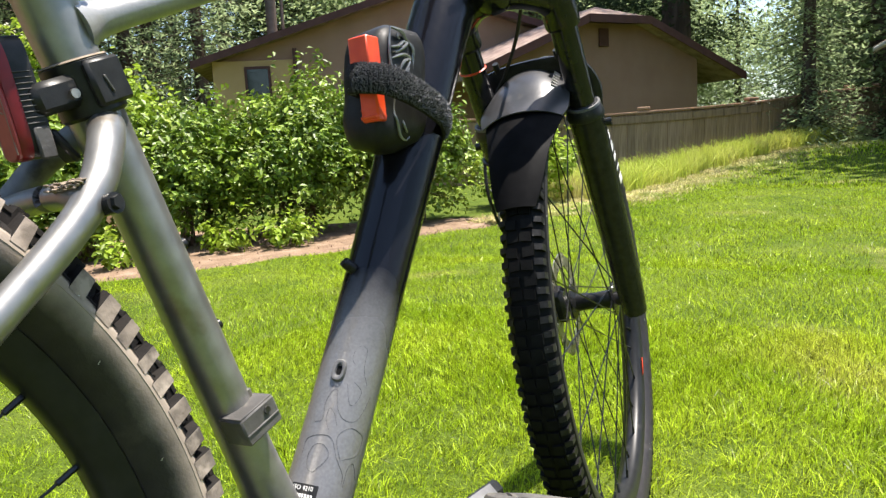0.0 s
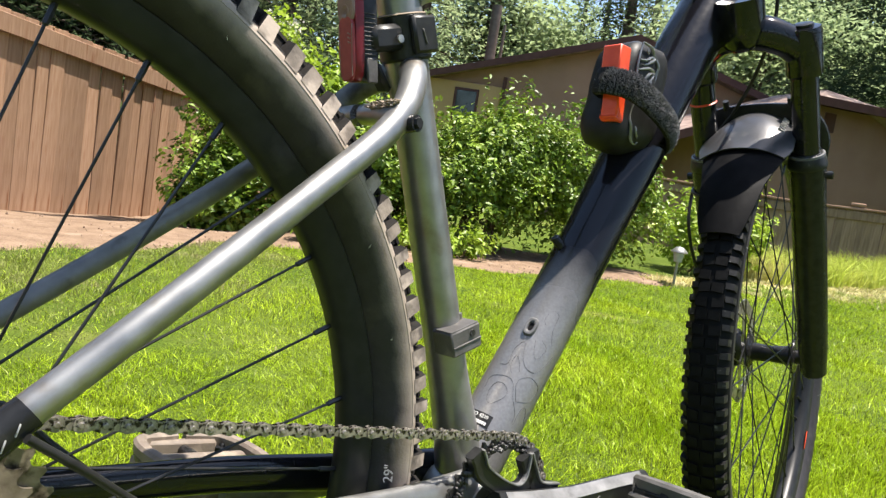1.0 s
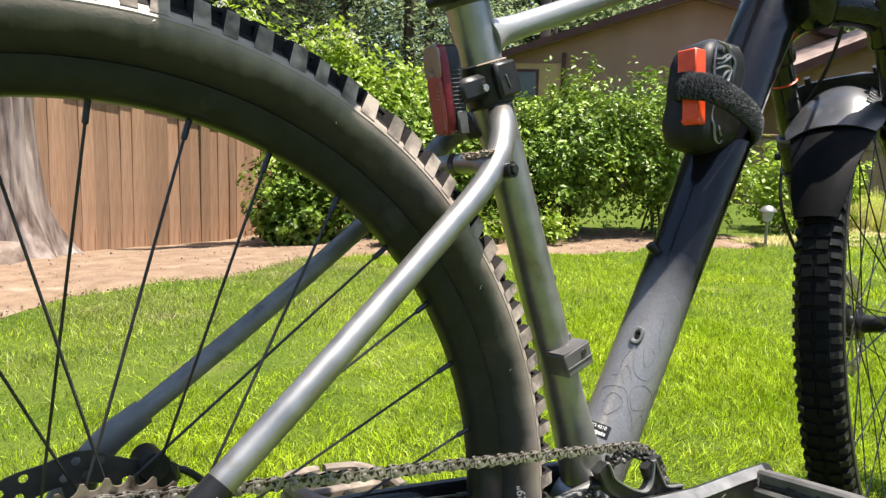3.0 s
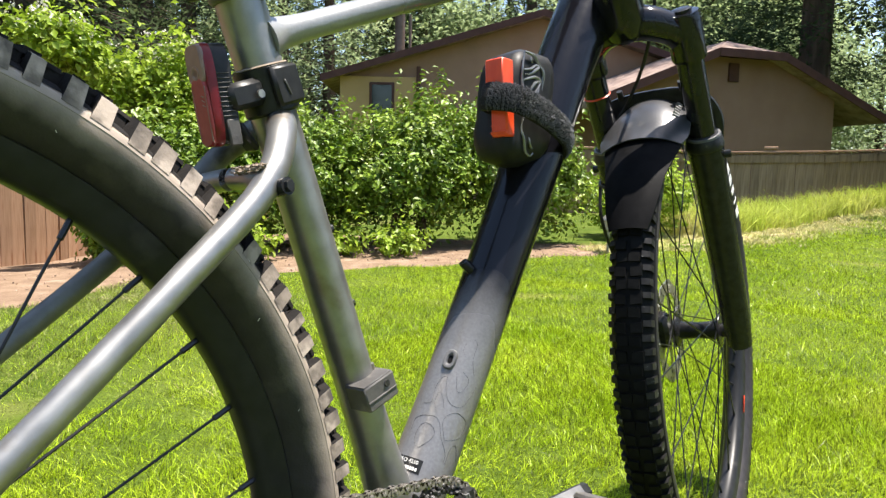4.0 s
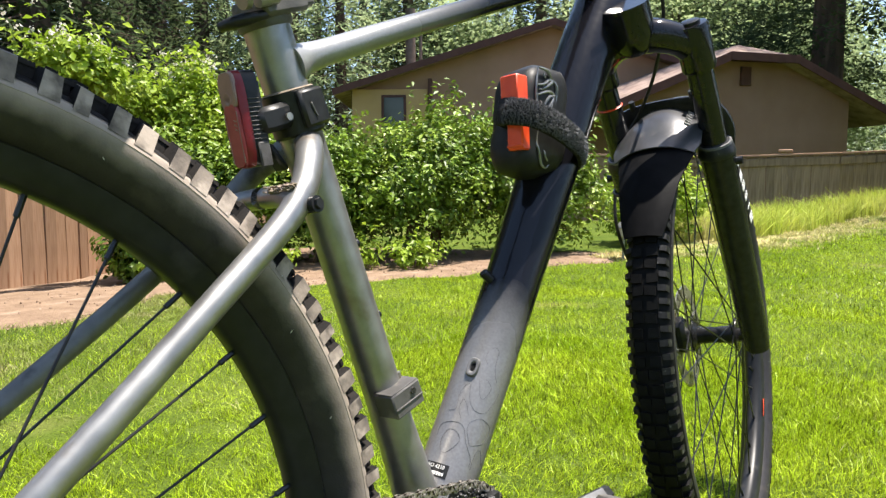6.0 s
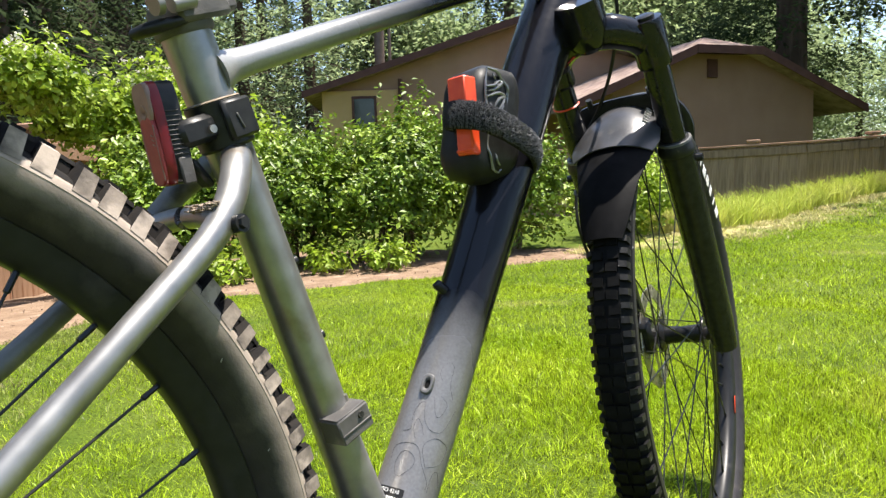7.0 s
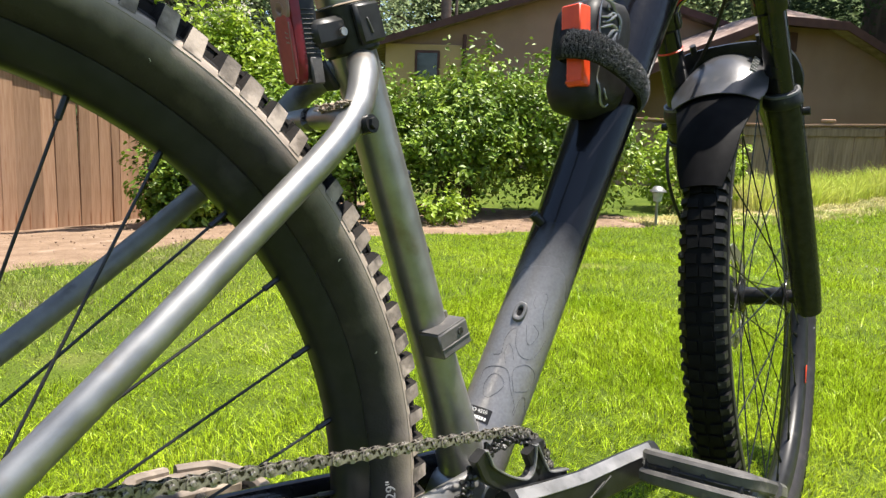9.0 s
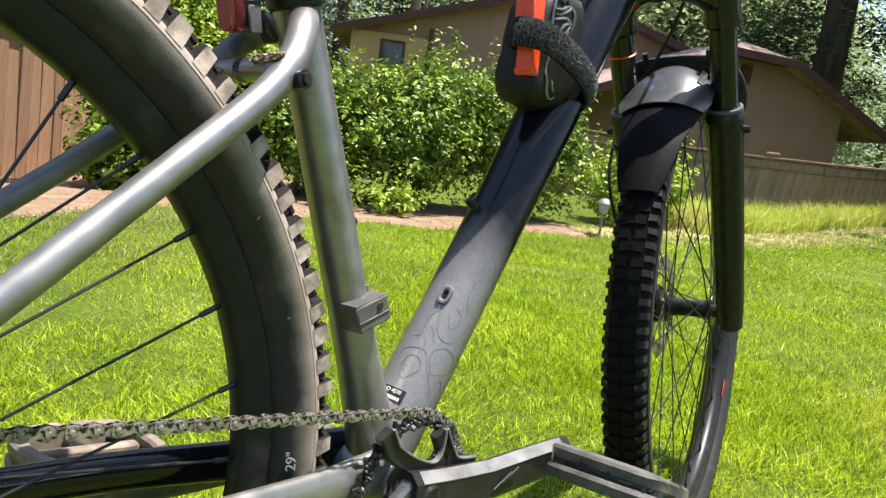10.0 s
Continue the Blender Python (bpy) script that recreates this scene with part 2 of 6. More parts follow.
LAMP_METAL = surface("pewter lamp metal", (0.22, 0.21, 0.19), (0.30, 0.29, 0.27), 30, 0.4, 0.6)
LAMP_GLASS = surface("frosted lamp plastic", (0.34, 0.34, 0.31), (0.42, 0.42, 0.39), 30, 0.3)


# ---- mesh helpers ----
class Geo:
    """A growing list of vertices and faces."""

    def __init__(self):
        self.v, self.f = [], []

    def add(self, verts, faces):
        n = len(self.v)
        self.v += [tuple(p) for p in verts]
        self.f += [tuple(i + n for i in f) for f in faces]
        return self

    def tube(self, pts, radii, n=16, side=(0, 1, 0), caps=True, twist=0.0):
        """A swept tube. radii: a number or a (sideways, other) pair for each point."""
        pts = [Vector(p) for p in pts]
        if not isinstance(radii, list):
            radii = [radii] * len(pts)
        vs, fs = [], []
        for i, p in enumerate(pts):
            t = (pts[min(i + 1, len(pts) - 1)] - pts[max(i - 1, 0)]).normalized()
            a = Vector(side) - t * t.dot(Vector(side))
            a = a.normalized() if a.length > 1e-6 else t.orthogonal().normalized()
            b = t.cross(a)
            ra, rb = radii[i] if isinstance(radii[i], tuple) else (radii[i], radii[i])
            for k in range(n):
                w = 2 * math.pi * k / n + twist
                vs.append(p + a * (ra * math.cos(w)) + b * (rb * math.sin(w)))
        for i in range(len(pts) - 1):
            for k in range(n):
                j = (k + 1) % n
                fs.append((i * n + k, i * n + j, (i + 1) * n + j, (i + 1) * n + k))
        if caps:
            fs.append(tuple(range(n - 1, -1, -1)))
            fs.append(tuple((len(pts) - 1) * n + k for k in range(n)))
        return self.add(vs, fs)

    def bar(self, pts, halves, c, side=(0, 1, 0)):
        """A swept flat bar with chamfered edges; halves: (sideways, other) for each point; c: the chamfer."""
        pts = [Vector(p) for p in pts]
        vs, fs, n = [], [], 8
        for i, p in enumerate(pts):
            t = (pts[min(i + 1, len(pts) - 1)] - pts[max(i - 1, 0)]).normalized()
            a = (Vector(side) - t * t.dot(Vector(side))).normalized()
            b = t.cross(a)
            u, w = halves[i]
            k = min(c, u * 0.7, w * 0.7)
            vs += [p + a * x + b * z for x, z in ((u, w - k), (u - k, w), (k - u, w), (-u, w - k), (-u, k - w), (k - u, -w), (u - k, -w), (u, k - w))]
        for i in range(len(pts) - 1):
            for k in range(n):
                j = (k + 1) % n
                fs.append((i * n + k, i * n + j, (i + 1) * n + j, (i + 1) * n + k))
        fs += [tuple(range(n - 1, -1, -1)), tuple((len(pts) - 1) * n + k for k in range(n))]
        return self.add(vs, fs)

    def shield(self, m, hy, hz, x0, x1, taper=0.12, n=36):
        """A tall rounded plate that faces the local -x, from x0 (back) to x1 (front), a little narrower at its foot."""
        prof = []
        for k in range(n):
            a = 2 * math.pi * k / n
            y, z = (math.copysign(abs(f(a)) ** 0.55, f(a)) for f in (math.cos, math.sin))
            prof.append((hy * y * (1 - taper * (1 - z) / 2), hz * z))
        rings = [(x0, 1.0), (x1 + (x0 - x1) * 0.35, 1.0), (x1, 0.9)]
        vs = [m @ Vector((x, y * q, z * (1 - (1 - q) * 0.4))) for x, q in rings for y, z in prof]
        fs = [(i * n + k, i * n + (k + 1) % n, (i + 1) * n + (k + 1) % n, (i + 1) * n + k) for i in range(2) for k in range(n)]
        return self.add(vs, fs + [tuple(range(n - 1, -1, -1)), tuple(2 * n + k for k in range(n))])

    def lathe(self, profile, m, n=64, closed=False, start=0.0, sweep=2 * math.pi):
        """A profile of (radius, offset along the local y axis) turned about the local y axis, placed by m."""
        whole = sweep > 6.28
        vs, fs, q = [], [], len(profile)
        steps = n if whole else n + 1
        for k in range(steps):
            w = start + sweep * k / n
            c, s = math.cos(w), math.sin(w)
            vs += [m @ Vector((r * c, y, r * s)) for r, y in profile]
        for k in range(n):
            j = (k + 1) % steps
            for i in range(q if closed else q - 1):
                h = (i + 1) % q
                fs.append((k * q + i, k * q + h, j * q + h, j * q + i))
        return self.add(vs, fs)

    def box(self, m, size, b=0.1):
        """A box with chamfered edges. m: its pose; b: the chamfer in metres."""
        hx, hy, hz = (s / 2 for s in size)
        b = min(b, hx * 0.8, hy * 0.8, hz * 0.8)
        vs, key = [], {}
        for sx in (-1, 1):
            for sy in (-1, 1):
                for sz in (-1, 1):
                    for axis in range(3):
                        p = [sx * (hx - b), sy * (hy - b), sz * (hz - b)]
                        p[axis] += (sx, sy, sz)[axis] * b
                        key[sx, sy, sz, axis] = len(vs)
                        vs.append(m @ Vector(p))
        fs = []
        for s in (-1, 1):
            for axis in range(3):
                o = [a for a in range(3) if a != axis]
                ring = []
                for u, w in ((-1, -1), (1, -1), (1, 1), (-1, 1)):
                    c = [0, 0, 0]
                    c[axis], c[o[0]], c[o[1]] = s, u, w
                    ring.append(key[(*c, axis)])
                flip = (s > 0) != (axis != 1)
                fs.append(tuple(ring[::-1] if flip else ring))
        for axis in range(3):
            o = [a for a in range(3) if a != axis]
            for u in (-1, 1):
                for w in (-1, 1):
                    c0, c1 = [0, 0, 0], [0, 0, 0]
                    for c, e in ((c0, -1), (c1, 1)):
                        c[axis], c[o[0]], c[o[1]] = e, u, w
                    fs.append((key[(*c0, o[0])], key[(*c1, o[0])], key[(*c1, o[1])], key[(*c0, o[1])]))
        for sx in (-1, 1):
            for sy in (-1, 1):
                for sz in (-1, 1):
                    fs.append(tuple(key[sx, sy, sz, a] for a in range(3)))
        return self.add(vs, fs)


def mesh_of(name, geo, material, sharp=38):
    me = bpy.data.meshes.new(name)
    me.from_pydata(geo.v, [], geo.f)
    me.materials.append(material)
    bm = bmesh.new()
    bm.from_mesh(me)
    if len(bm.faces) < 60000:
        bmesh.ops.remove_doubles(bm, verts=bm.verts, dist=2e-6)
        bmesh.ops.recalc_face_normals(bm, faces=bm.faces)
    for f in bm.faces:
        f.smooth = sharp > 0
    bm.to_mesh(me)
    bm.free()
    if sharp > 0:
        me.set_sharp_from_angle(angle=radians(sharp))
    return me


def part(name, geo, material, parent, label="", sharp=38):
    """Links a mesh as one object under a thing or a part."""
    me = geo if isinstance(geo, bpy.types.Mesh) else mesh_of(name, geo, material, sharp)
    ob = new(name, me)
    ob.parent = parent
    return tagged(ob, label) if label else ob


def thing(name, label, category, group="", kind="", m=None):
    ob = new(name)
    if m is not None:
        ob.matrix_world = m
    return tagged(ob, label, category, group, kind)


def spline(pts, n=6):
    """Points along a smooth curve through pts."""
    p = [Vector(q) for q in pts]
    p = [2 * p[0] - p[1], *p, 2 * p[-1] - p[-2]]
    out = []
    for i in range(1, len(p) - 2):
        for k in range(n):
            t = k / n
            a, b, c, d = p[i - 1 : i + 3]
            out.append(0.5 * (2 * b + (c - a) * t + (2 * a - 5 * b + 4 * c - d) * t**2 + (3 * b - a - 3 * c + d) * t**3))
    return [*out, p[-2]]


def lerp_list(vals, n):
    """Values stretched to n entries."""
    return [float(v) for v in np.interp(np.linspace(0, 1, n), np.linspace(0, 1, len(vals)), vals)]


def cards(name, centres, ups, sizes, material, parent=None, fold=0.25, ratio=0.5, seed=1):
    """Many small leaves: each a folded pair of triangles round a midrib."""
    rng = np.random.default_rng(seed)
    n = len(centres)
    a = rng.normal(size=(n, 3))
    a -= (a * ups).sum(1, keepdims=True) * ups
    a /= np.linalg.norm(a, axis=1, keepdims=True)
    b = np.cross(ups, a)
    L, W = sizes[:, None], sizes[:, None] * ratio
    base, tip = centres - a * L / 2, centres + a * L / 2
    left = centres - a * L * 0.05 + b * W / 2 + ups * W * fold
    right = centres - a * L * 0.05 - b * W / 2 + ups * W * fold
    v = np.stack([base, left, tip, right], 1).reshape(-1, 3)
    i = np.arange(n)[:, None] * 4
    f = np.concatenate([i + [0, 1, 2], i + [0, 2, 3]], 1).reshape(-1, 3)
    me = bpy.data.meshes.new(name)
    me.vertices.add(len(v))
    me.vertices.foreach_set("co", v.ravel())
    me.loops.add(len(f) * 3)
    me.loops.foreach_set("vertex_index", f.ravel().astype(np.int32))
    me.polygons.add(len(f))
    me.polygons.foreach_set("loop_start", np.arange(0, len(f) * 3, 3, dtype=np.int32))
    me.update(calc_edges=True)
    me.materials.append(material)
    ob = new(name, me)
    ob.parent = parent
    return ob


def smooth01(x):
    x = min(max(x, 0.0), 1.0)
    return x * x * (3 - 2 * x)


def ground_z(x, y):
    """The lie of the land: level round the bicycle, falling to the cedar fence, rising far off."""
    near = 0.03 * x * smooth01(1.6 - math.hypot(x, y) / 2.5)
    fall = -0.30 * smooth01((y - 3.2 - max(x - 2.0, 0) * 0.9) / 4.5)
    rise = 0.35 * smooth01((x - 9.5) / 6.0) * smooth01((5.0 - y) / 3.0)
    return near + fall + rise


# ---- ground ----
def land():
    g = Geo()
    rings = [0.0] + [0.25 * 1.17**k for k in range(58)]
    n = 120
    for r in rings:
        for k in range(n):
            x, y = r * math.cos(2 * math.pi * k / n), r * math.sin(2 * math.pi * k / n)
            g.v.append((x, y, ground_z(x, y) + 0.012 * noise.noise((x * 0.9, y * 0.9, 0)) * (1 if 0.3 < r < 40 else 0)))
    for i in range(len(rings) - 1):
        for k in range(n):
            j = (k + 1) % n
            g.f.append((i * n + k, i * n + j, (i + 1) * n + j, (i + 1) * n + k))
    me = mesh_of("ground", g, LAWN, 0)
    for p in me.polygons:
        p.use_smooth = True
    return tagged(new("ground", me), "mown green lawn with drier yellow patches", "lawn", kind="structure")


def blades(name, label, spots, height, width, material, seed, lean=0.45, far=False):
    """Grass as one mesh: a bent, tapering blade at each spot."""
    rng = np.random.default_rng(seed)
    n = len(spots)
    x, y = spots[:, 0], spots[:, 1]
    clump = np.sin(x * 19 + 2.1 * np.sin(y * 11 + x * 3)) * np.sin(y * 23 + 1.7 * np.sin(x * 13)) + 0.6 * np.sin(x * 6.1 + 3 * np.sin(y * 4.3)) * np.sin(y * 7.3 + x)
    h = height * rng.uniform(0.55, 1.25, n) * (1 + 0.2 * clump)
    w = width * rng.uniform(0.6, 1.3, n)
    turn = rng.uniform(0, 2 * np.pi, n)
    side = np.stack([np.cos(turn), np.sin(turn), 0 * turn], 1)
    way = rng.normal(0, 1.6, n) + 2.0 * np.sin(x * 5.3 + 2 * np.sin(y * 4.1)) + 2.0 * clump
    tilt = np.abs(rng.normal(0, lean, n))
    bend = np.stack([np.cos(way), np.sin(way), 0 * way], 1) * tilt[:, None]
    up = np.array([0, 0, 1.0])
    base = spots - up * 0.012
    mid = base + (up * 0.6 + bend * 0.35) * h[:, None]
    tip = base + (up * 0.95 + bend * 1.1) * h[:, None]
    v = np.stack([base - side * w[:, None] / 2, base + side * w[:, None] / 2, mid - side * w[:, None] * 0.38, mid + side * w[:, None] * 0.38, tip], 1).reshape(-1, 3)
    i = np.arange(n)[:, None] * 5
    f = np.concatenate([i + [0, 1, 3], i + [0, 3, 2], i + [2, 3, 4]], 1).reshape(-1, 3)
    if far:
        v = np.stack([base - side * w[:, None] / 2, base + side * w[:, None] / 2, tip], 1).reshape(-1, 3)
        f = np.arange(n * 3).reshape(-1, 3)
    me = bpy.data.meshes.new(name)
    me.vertices.add(len(v))
    me.vertices.foreach_set("co", v.ravel())
    me.loops.add(len(f) * 3)
    me.loops.foreach_set("vertex_index", f.ravel().astype(np.int32))
    me.polygons.add(len(f))
    me.polygons.foreach_set("loop_start", np.arange(0, len(f) * 3, 3, dtype=np.int32))
    me.update(calc_edges=True)
    me.materials.append(material)
    return tagged(new(name, me), label, "grass", kind="stuff")


# The edge between lawn and mulch bed, as y over x.
EDGE_X = [-3.0, -1.2, -0.3, 0.1, 0.5, 1.0, 1.3, 1.8, 2.1, 2.5, 3.1, 3.8, 4.6, 5.6, 7.4, 9.6, 10.8, 13.0, 16.4]
EDGE_Y = [2.3, 2.5, 2.68, 2.82, 2.95, 3.15, 3.33, 3.48, 3.38, 3.05, 2.83, 2.74, 2.52, 2.28, 2.08, 1.95, 1.95, 1.46, 0.1]


def edge_y(x):
    return np.interp(x, EDGE_X, EDGE_Y) + 0.07 * np.sin(np.asarray(x) * 5.1) + 0.04 * np.sin(np.asarray(x) * 13.0 + 1)


def bed_width(x):
    return np.interp(x, [-3, 1.0, 2.0, 4.5, 5.4], [6, 6, 5.0, 2.2, 0.12])


def mulch_bed():
    g = Geo()
    xs, m = np.linspace(-3.0, 5.4, 260), 24
    for x in xs:
        y0, w = float(edge_y(x)), float(bed_width(x))
        for k in range(m):
            y = y0 + w * (k / (m - 1)) ** 1.6
            rim = min(k, 2, m - 1 - k) / 2
            z = ground_z(float(x), y) - 0.004 + rim * (0.018 + 0.016 * noise.noise((x * 4, y * 4, 2)))
            g.v.append((float(x), y, z))
    for i in range(len(xs) - 1):
        for k in range(m - 1):
            g.f.append((i * m + k, i * m + k + 1, (i + 1) * m + k + 1, (i + 1) * m + k))
    return tagged(new("mulch_bed", mesh_of("mulch_bed", g, DIRT, 60)), "bare dry reddish-brown mulch bed along the fence", "mulch bed", kind="structure")


def crumbs():
    rng = np.random.default_rng(5)
    g = Geo()
    for _ in range(1300):
        x = rng.uniform(-1.6, 5.0)
        y = float(edge_y(x)) + rng.uniform(-0.04, 1.0) ** 1.5 * min(float(bed_width(x)), 2.8) if rng.random() < 0.9 else float(edge_y(x)) + rng.normal(0, 0.05)
        if isinstance(y, complex) or y != y:
            continue
        r = rng.uniform(0.003, 0.011)
        m = pose(x, y, ground_z(x, y) + 0.013 + r * 0.2, *rng.uniform(0, 360, 3))
        g.add([m @ Vector((a * r * rng.uniform(0.6, 1.4), b * r * rng.uniform(0.4, 1.0), c * r * 0.6)) for a, b, c in ((1, 0, 0), (-1, 0, 0), (0, 1, 0), (0, -1, 0), (0, 0, 1), (0, 0, -1))],
              [(0, 2, 4), (2, 1, 4), (1, 3, 4), (3, 0, 4), (2, 0, 5), (1, 2, 5), (3, 1, 5), (0, 3, 5)])
    return tagged(new("dirt_crumbs", mesh_of("dirt_crumbs", g, CLOD, 0)), "loose dry clods and bark bits on the bed", "dirt", kind="stuff")


def scatter(n, x0, x1, y0, y1, seed, power=1.0):
    rng = np.random.default_rng(seed)
    x = x0 + (x1 - x0) * rng.random(n) ** power
    y = y0 + (y1 - y0) * rng.random(n)
    keep = y < edge_y(x) + rng.normal(0, 0.05, n)
    thin = np.clip(1 - (edge_y(x) - y) / 1.5, 0, 1) * np.clip((1.9 - x) / 0.8, 0, 1)
    keep &= rng.random(n) > 0.6 * thin
    x, y = x[keep], y[keep]
    z = np.array([ground_z(a, b) for a, b in zip(x, y)])
    return np.stack([x, y, z], 1)


def dry_path():
    """A worn, straw-coloured strip that leads on along the far fence."""
    g = Geo()
    xs, m = np.linspace(4.9, 8.5, 60), 8
    for x in xs:
        y0 = float(edge_y(x)) + 0.02
        w = float(np.interp(x, [4.9, 6.2, 8.5], [0.15, 0.38, 0.06]))
        for k in range(m):
            y = y0 + w * k / (m - 1)
            g.v.append((float(x), y, ground_z(float(x), y) + (0.022 if 0 < k < m - 1 else -0.01)))
    for i in range(len(xs) - 1):
        for k in range(m - 1):
            g.f.append((i * m + k, i * m + k + 1, (i + 1) * m + k + 1, (i + 1) * m + k))
    return tagged(new("path", mesh_of("path", g, STRAW, 60)), "worn straw-coloured strip beside the lawn", "path", kind="structure")


land()
mulch_bed()
dry_path()
crumbs()
blades("lawn_grass", "short bright green lawn grass", np.concatenate([scatter(250000, -0.6, 3.2, -0.7, 3.5, 1), scatter(150000, -0.2, 1.9, -0.4, 1.4, 2)]), 0.030, 0.0019, BLADE, 3, 0.75)
blades("lawn_grass", "short bright green lawn grass", scatter(170000, 3.0, 9.0, -3.0, 2.9, 4, 1.3), 0.034, 0.0052, BLADE, 5, 0.7, far=True)
blades("lawn_grass", "short bright green lawn grass", scatter(60000, 8.5, 19.0, -9.0, 2.6, 6), 0.05, 0.018, BLADE, 7, far=True)


def dry_spots(n, x0, x1, seed):
    """Spots in and round the worn strip, thinning to both sides."""
    rng = np.random.default_rng(seed)
    x = rng.uniform(x0, x1, n)
    w = np.interp(x, [4.9, 7, 9.6, 13, 17], [0.15, 0.5, 0.65, 1.1, 1.6])
    y = edge_y(x) + w * rng.normal(0.45, 0.55, n)
    return np.stack([x, y, [ground_z(a, b) for a, b in zip(x, y)]], 1)


def dull_spots(n, seed):
    """Thin, half-dry turf in loose patches beside the bed."""
    rng = np.random.default_rng(seed)
    x = rng.uniform(-0.9, 1.7, n)
    y = edge_y(x) - np.abs(rng.normal(0, 0.75, n)) + 0.06
    keep = np.array([noise.noise(Vector((a * 1.9, b * 1.9, 4.0))) > rng.normal(0.0, 0.22) for a, b in zip(x, y)])
    x, y = x[keep], y[keep]
    return np.stack([x, y, [ground_z(a, b) for a, b in zip(x, y)]], 1)


blades("dry_grass", "short half-dry dull turf beside the bed", dull_spots(42000, 51), 0.036, 0.0032, DULL_BLADE, 52, 0.8)
blades("dry_grass", "short straw-coloured grass on the worn strip", dry_spots(26000, 4.8, 16.5, 41), 0.05, 0.016, DRY_BLADE, 42, 0.9)


def tall_spots():
    rng = np.random.default_rng(11)
    n = 14000
    x = rng.uniform(7.0, 17.0, n)
    y = edge_y(x) + 0.35 + rng.random(n) ** 1.2 * np.interp(x, [7, 10, 13, 17], [0.9, 1.6, 0.8, 0.4])
    return np.stack([x, y, [ground_z(a, b) for a, b in zip(x, y)]], 1)


blades("wild_grass", "unmown yellow-green grass along the far fence", tall_spots(), 0.31, 0.012, TALL, 12, 0.65)


# ---- fences ----
def board_fence(name, label, points, top, material, width=0.13, gap=0.004, rail=True, cap=True, post_every=2.4):
    """Upright boards between posts, along a line of plan points; top: heights at those points."""
    f = thing(name, label, "fence", kind="structure")
    seg = [math.dist(points[i], points[i + 1]) for i in range(len(points) - 1)]
    total = sum(seg)

    def where(s):
        for i, q in enumerate(seg):
            if s <= q or i == len(seg) - 1:
                t = s / q
                a, b = points[i], points[i + 1]
                p = (a[0] + (b[0] - a[0]) * t, a[1] + (b[1] - a[1]) * t)
                return p, math.atan2(b[1] - a[1], b[0] - a[0]), top[i] + (top[i + 1] - top[i]) * t
            s -= q

    rng = random.Random(9)
    shared = {}
    s, k = width / 2, 0
    while s < total:
        (x, y), turn, z1 = where(s)
        z0 = ground_z(x, y) - 0.03
        h = round(z1 - z0, 1) + 0.0
        w = rng.choice((width, width * 0.96, width * 1.05))
        if (h, w) not in shared:
            shared[h, w] = mesh_of("board", Geo().box(pose(0, 0, h / 2), (w, 0.018, h), min(0.003, 0.0012 + gap / 3)), material, 30)
        b = part("board", shared[h, w], material, f)
        b.matrix_world = pose(x, y, z1 - h, rng.uniform(-0.6, 0.6), rng.uniform(-0.5, 0.5), math.degrees(turn)) @ pose(0, (0.0015 + gap / 2) * (k % 2), 0)
        s += w + gap * rng.uniform(0.2, 1.6) - 0.0015
        k += 1
    if rail:
        for dz in (-0.10, -0.95):
            g = Geo()
            for i in range(len(points) - 1):
                a, b = points[i], points[i + 1]
                mid = ((a[0] + b[0]) / 2, (a[1] + b[1]) / 2)
                t = math.atan2(b[1] - a[1], b[0] - a[0])
                slope = math.atan2(top[i + 1] - top[i], seg[i])
                g.box(pose(*mid, (top[i] + top[i + 1]) / 2 + dz, 0, -math.degrees(slope), math.degrees(t)) @ pose(0, -0.03 if dz > -0.5 else 0.04, 0), (seg[i], 0.03, 0.13), 0.004)
            part("rail", g, material, f)
    if cap:
        g = Geo()
        for i in range(len(points) - 1):
            a, b = points[i], points[i + 1]
            t = math.atan2(b[1] - a[1], b[0] - a[0])
            slope = math.atan2(top[i + 1] - top[i], seg[i])
            g.box(pose((a[0] + b[0]) / 2, (a[1] + b[1]) / 2, (top[i] + top[i + 1]) / 2 + 0.02, 0, -math.degrees(slope), math.degrees(t)), (seg[i] + 0.02, 0.12, 0.035), 0.005)
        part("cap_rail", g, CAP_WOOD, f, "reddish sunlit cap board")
    s = 0.0
    while s <= total:
        (x, y), turn, z1 = where(s)
        h = z1 - ground_z(x, y) + 0.1
        p = part("post", Geo().box(pose(0, 0, 0), (0.1, 0.1, h), 0.006), material, f)
        p.matrix_world = pose(x, y, z1 - h / 2 + 0.07, 0, 0, math.degrees(turn)) @ pose(0, 0.03, 0)
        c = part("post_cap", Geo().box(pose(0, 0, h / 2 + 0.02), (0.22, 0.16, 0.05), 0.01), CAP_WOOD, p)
        s += post_every
    return f


board_fence("fence_cedar", "new reddish cedar board fence behind the bed", [(-4.0, 2.6), (0.48, 5.3), (2.22, 6.35), (6.0, 8.6)], [1.50, 1.28, 1.14, 0.95], CEDAR, gap=0.0005, cap=False)
board_fence("fence_far", "weathered brown board fence in tall grass", [(9.5, 6.6), (12.5, 4.45), (13.0, 2.8), (14.4, 1.9), (17.5, 0.9), (24.0, -0.5)], [1.10, 1.07, 1.10, 1.18, 1.42, 1.7], OLD_WOOD, width=0.14, post_every=2.3)


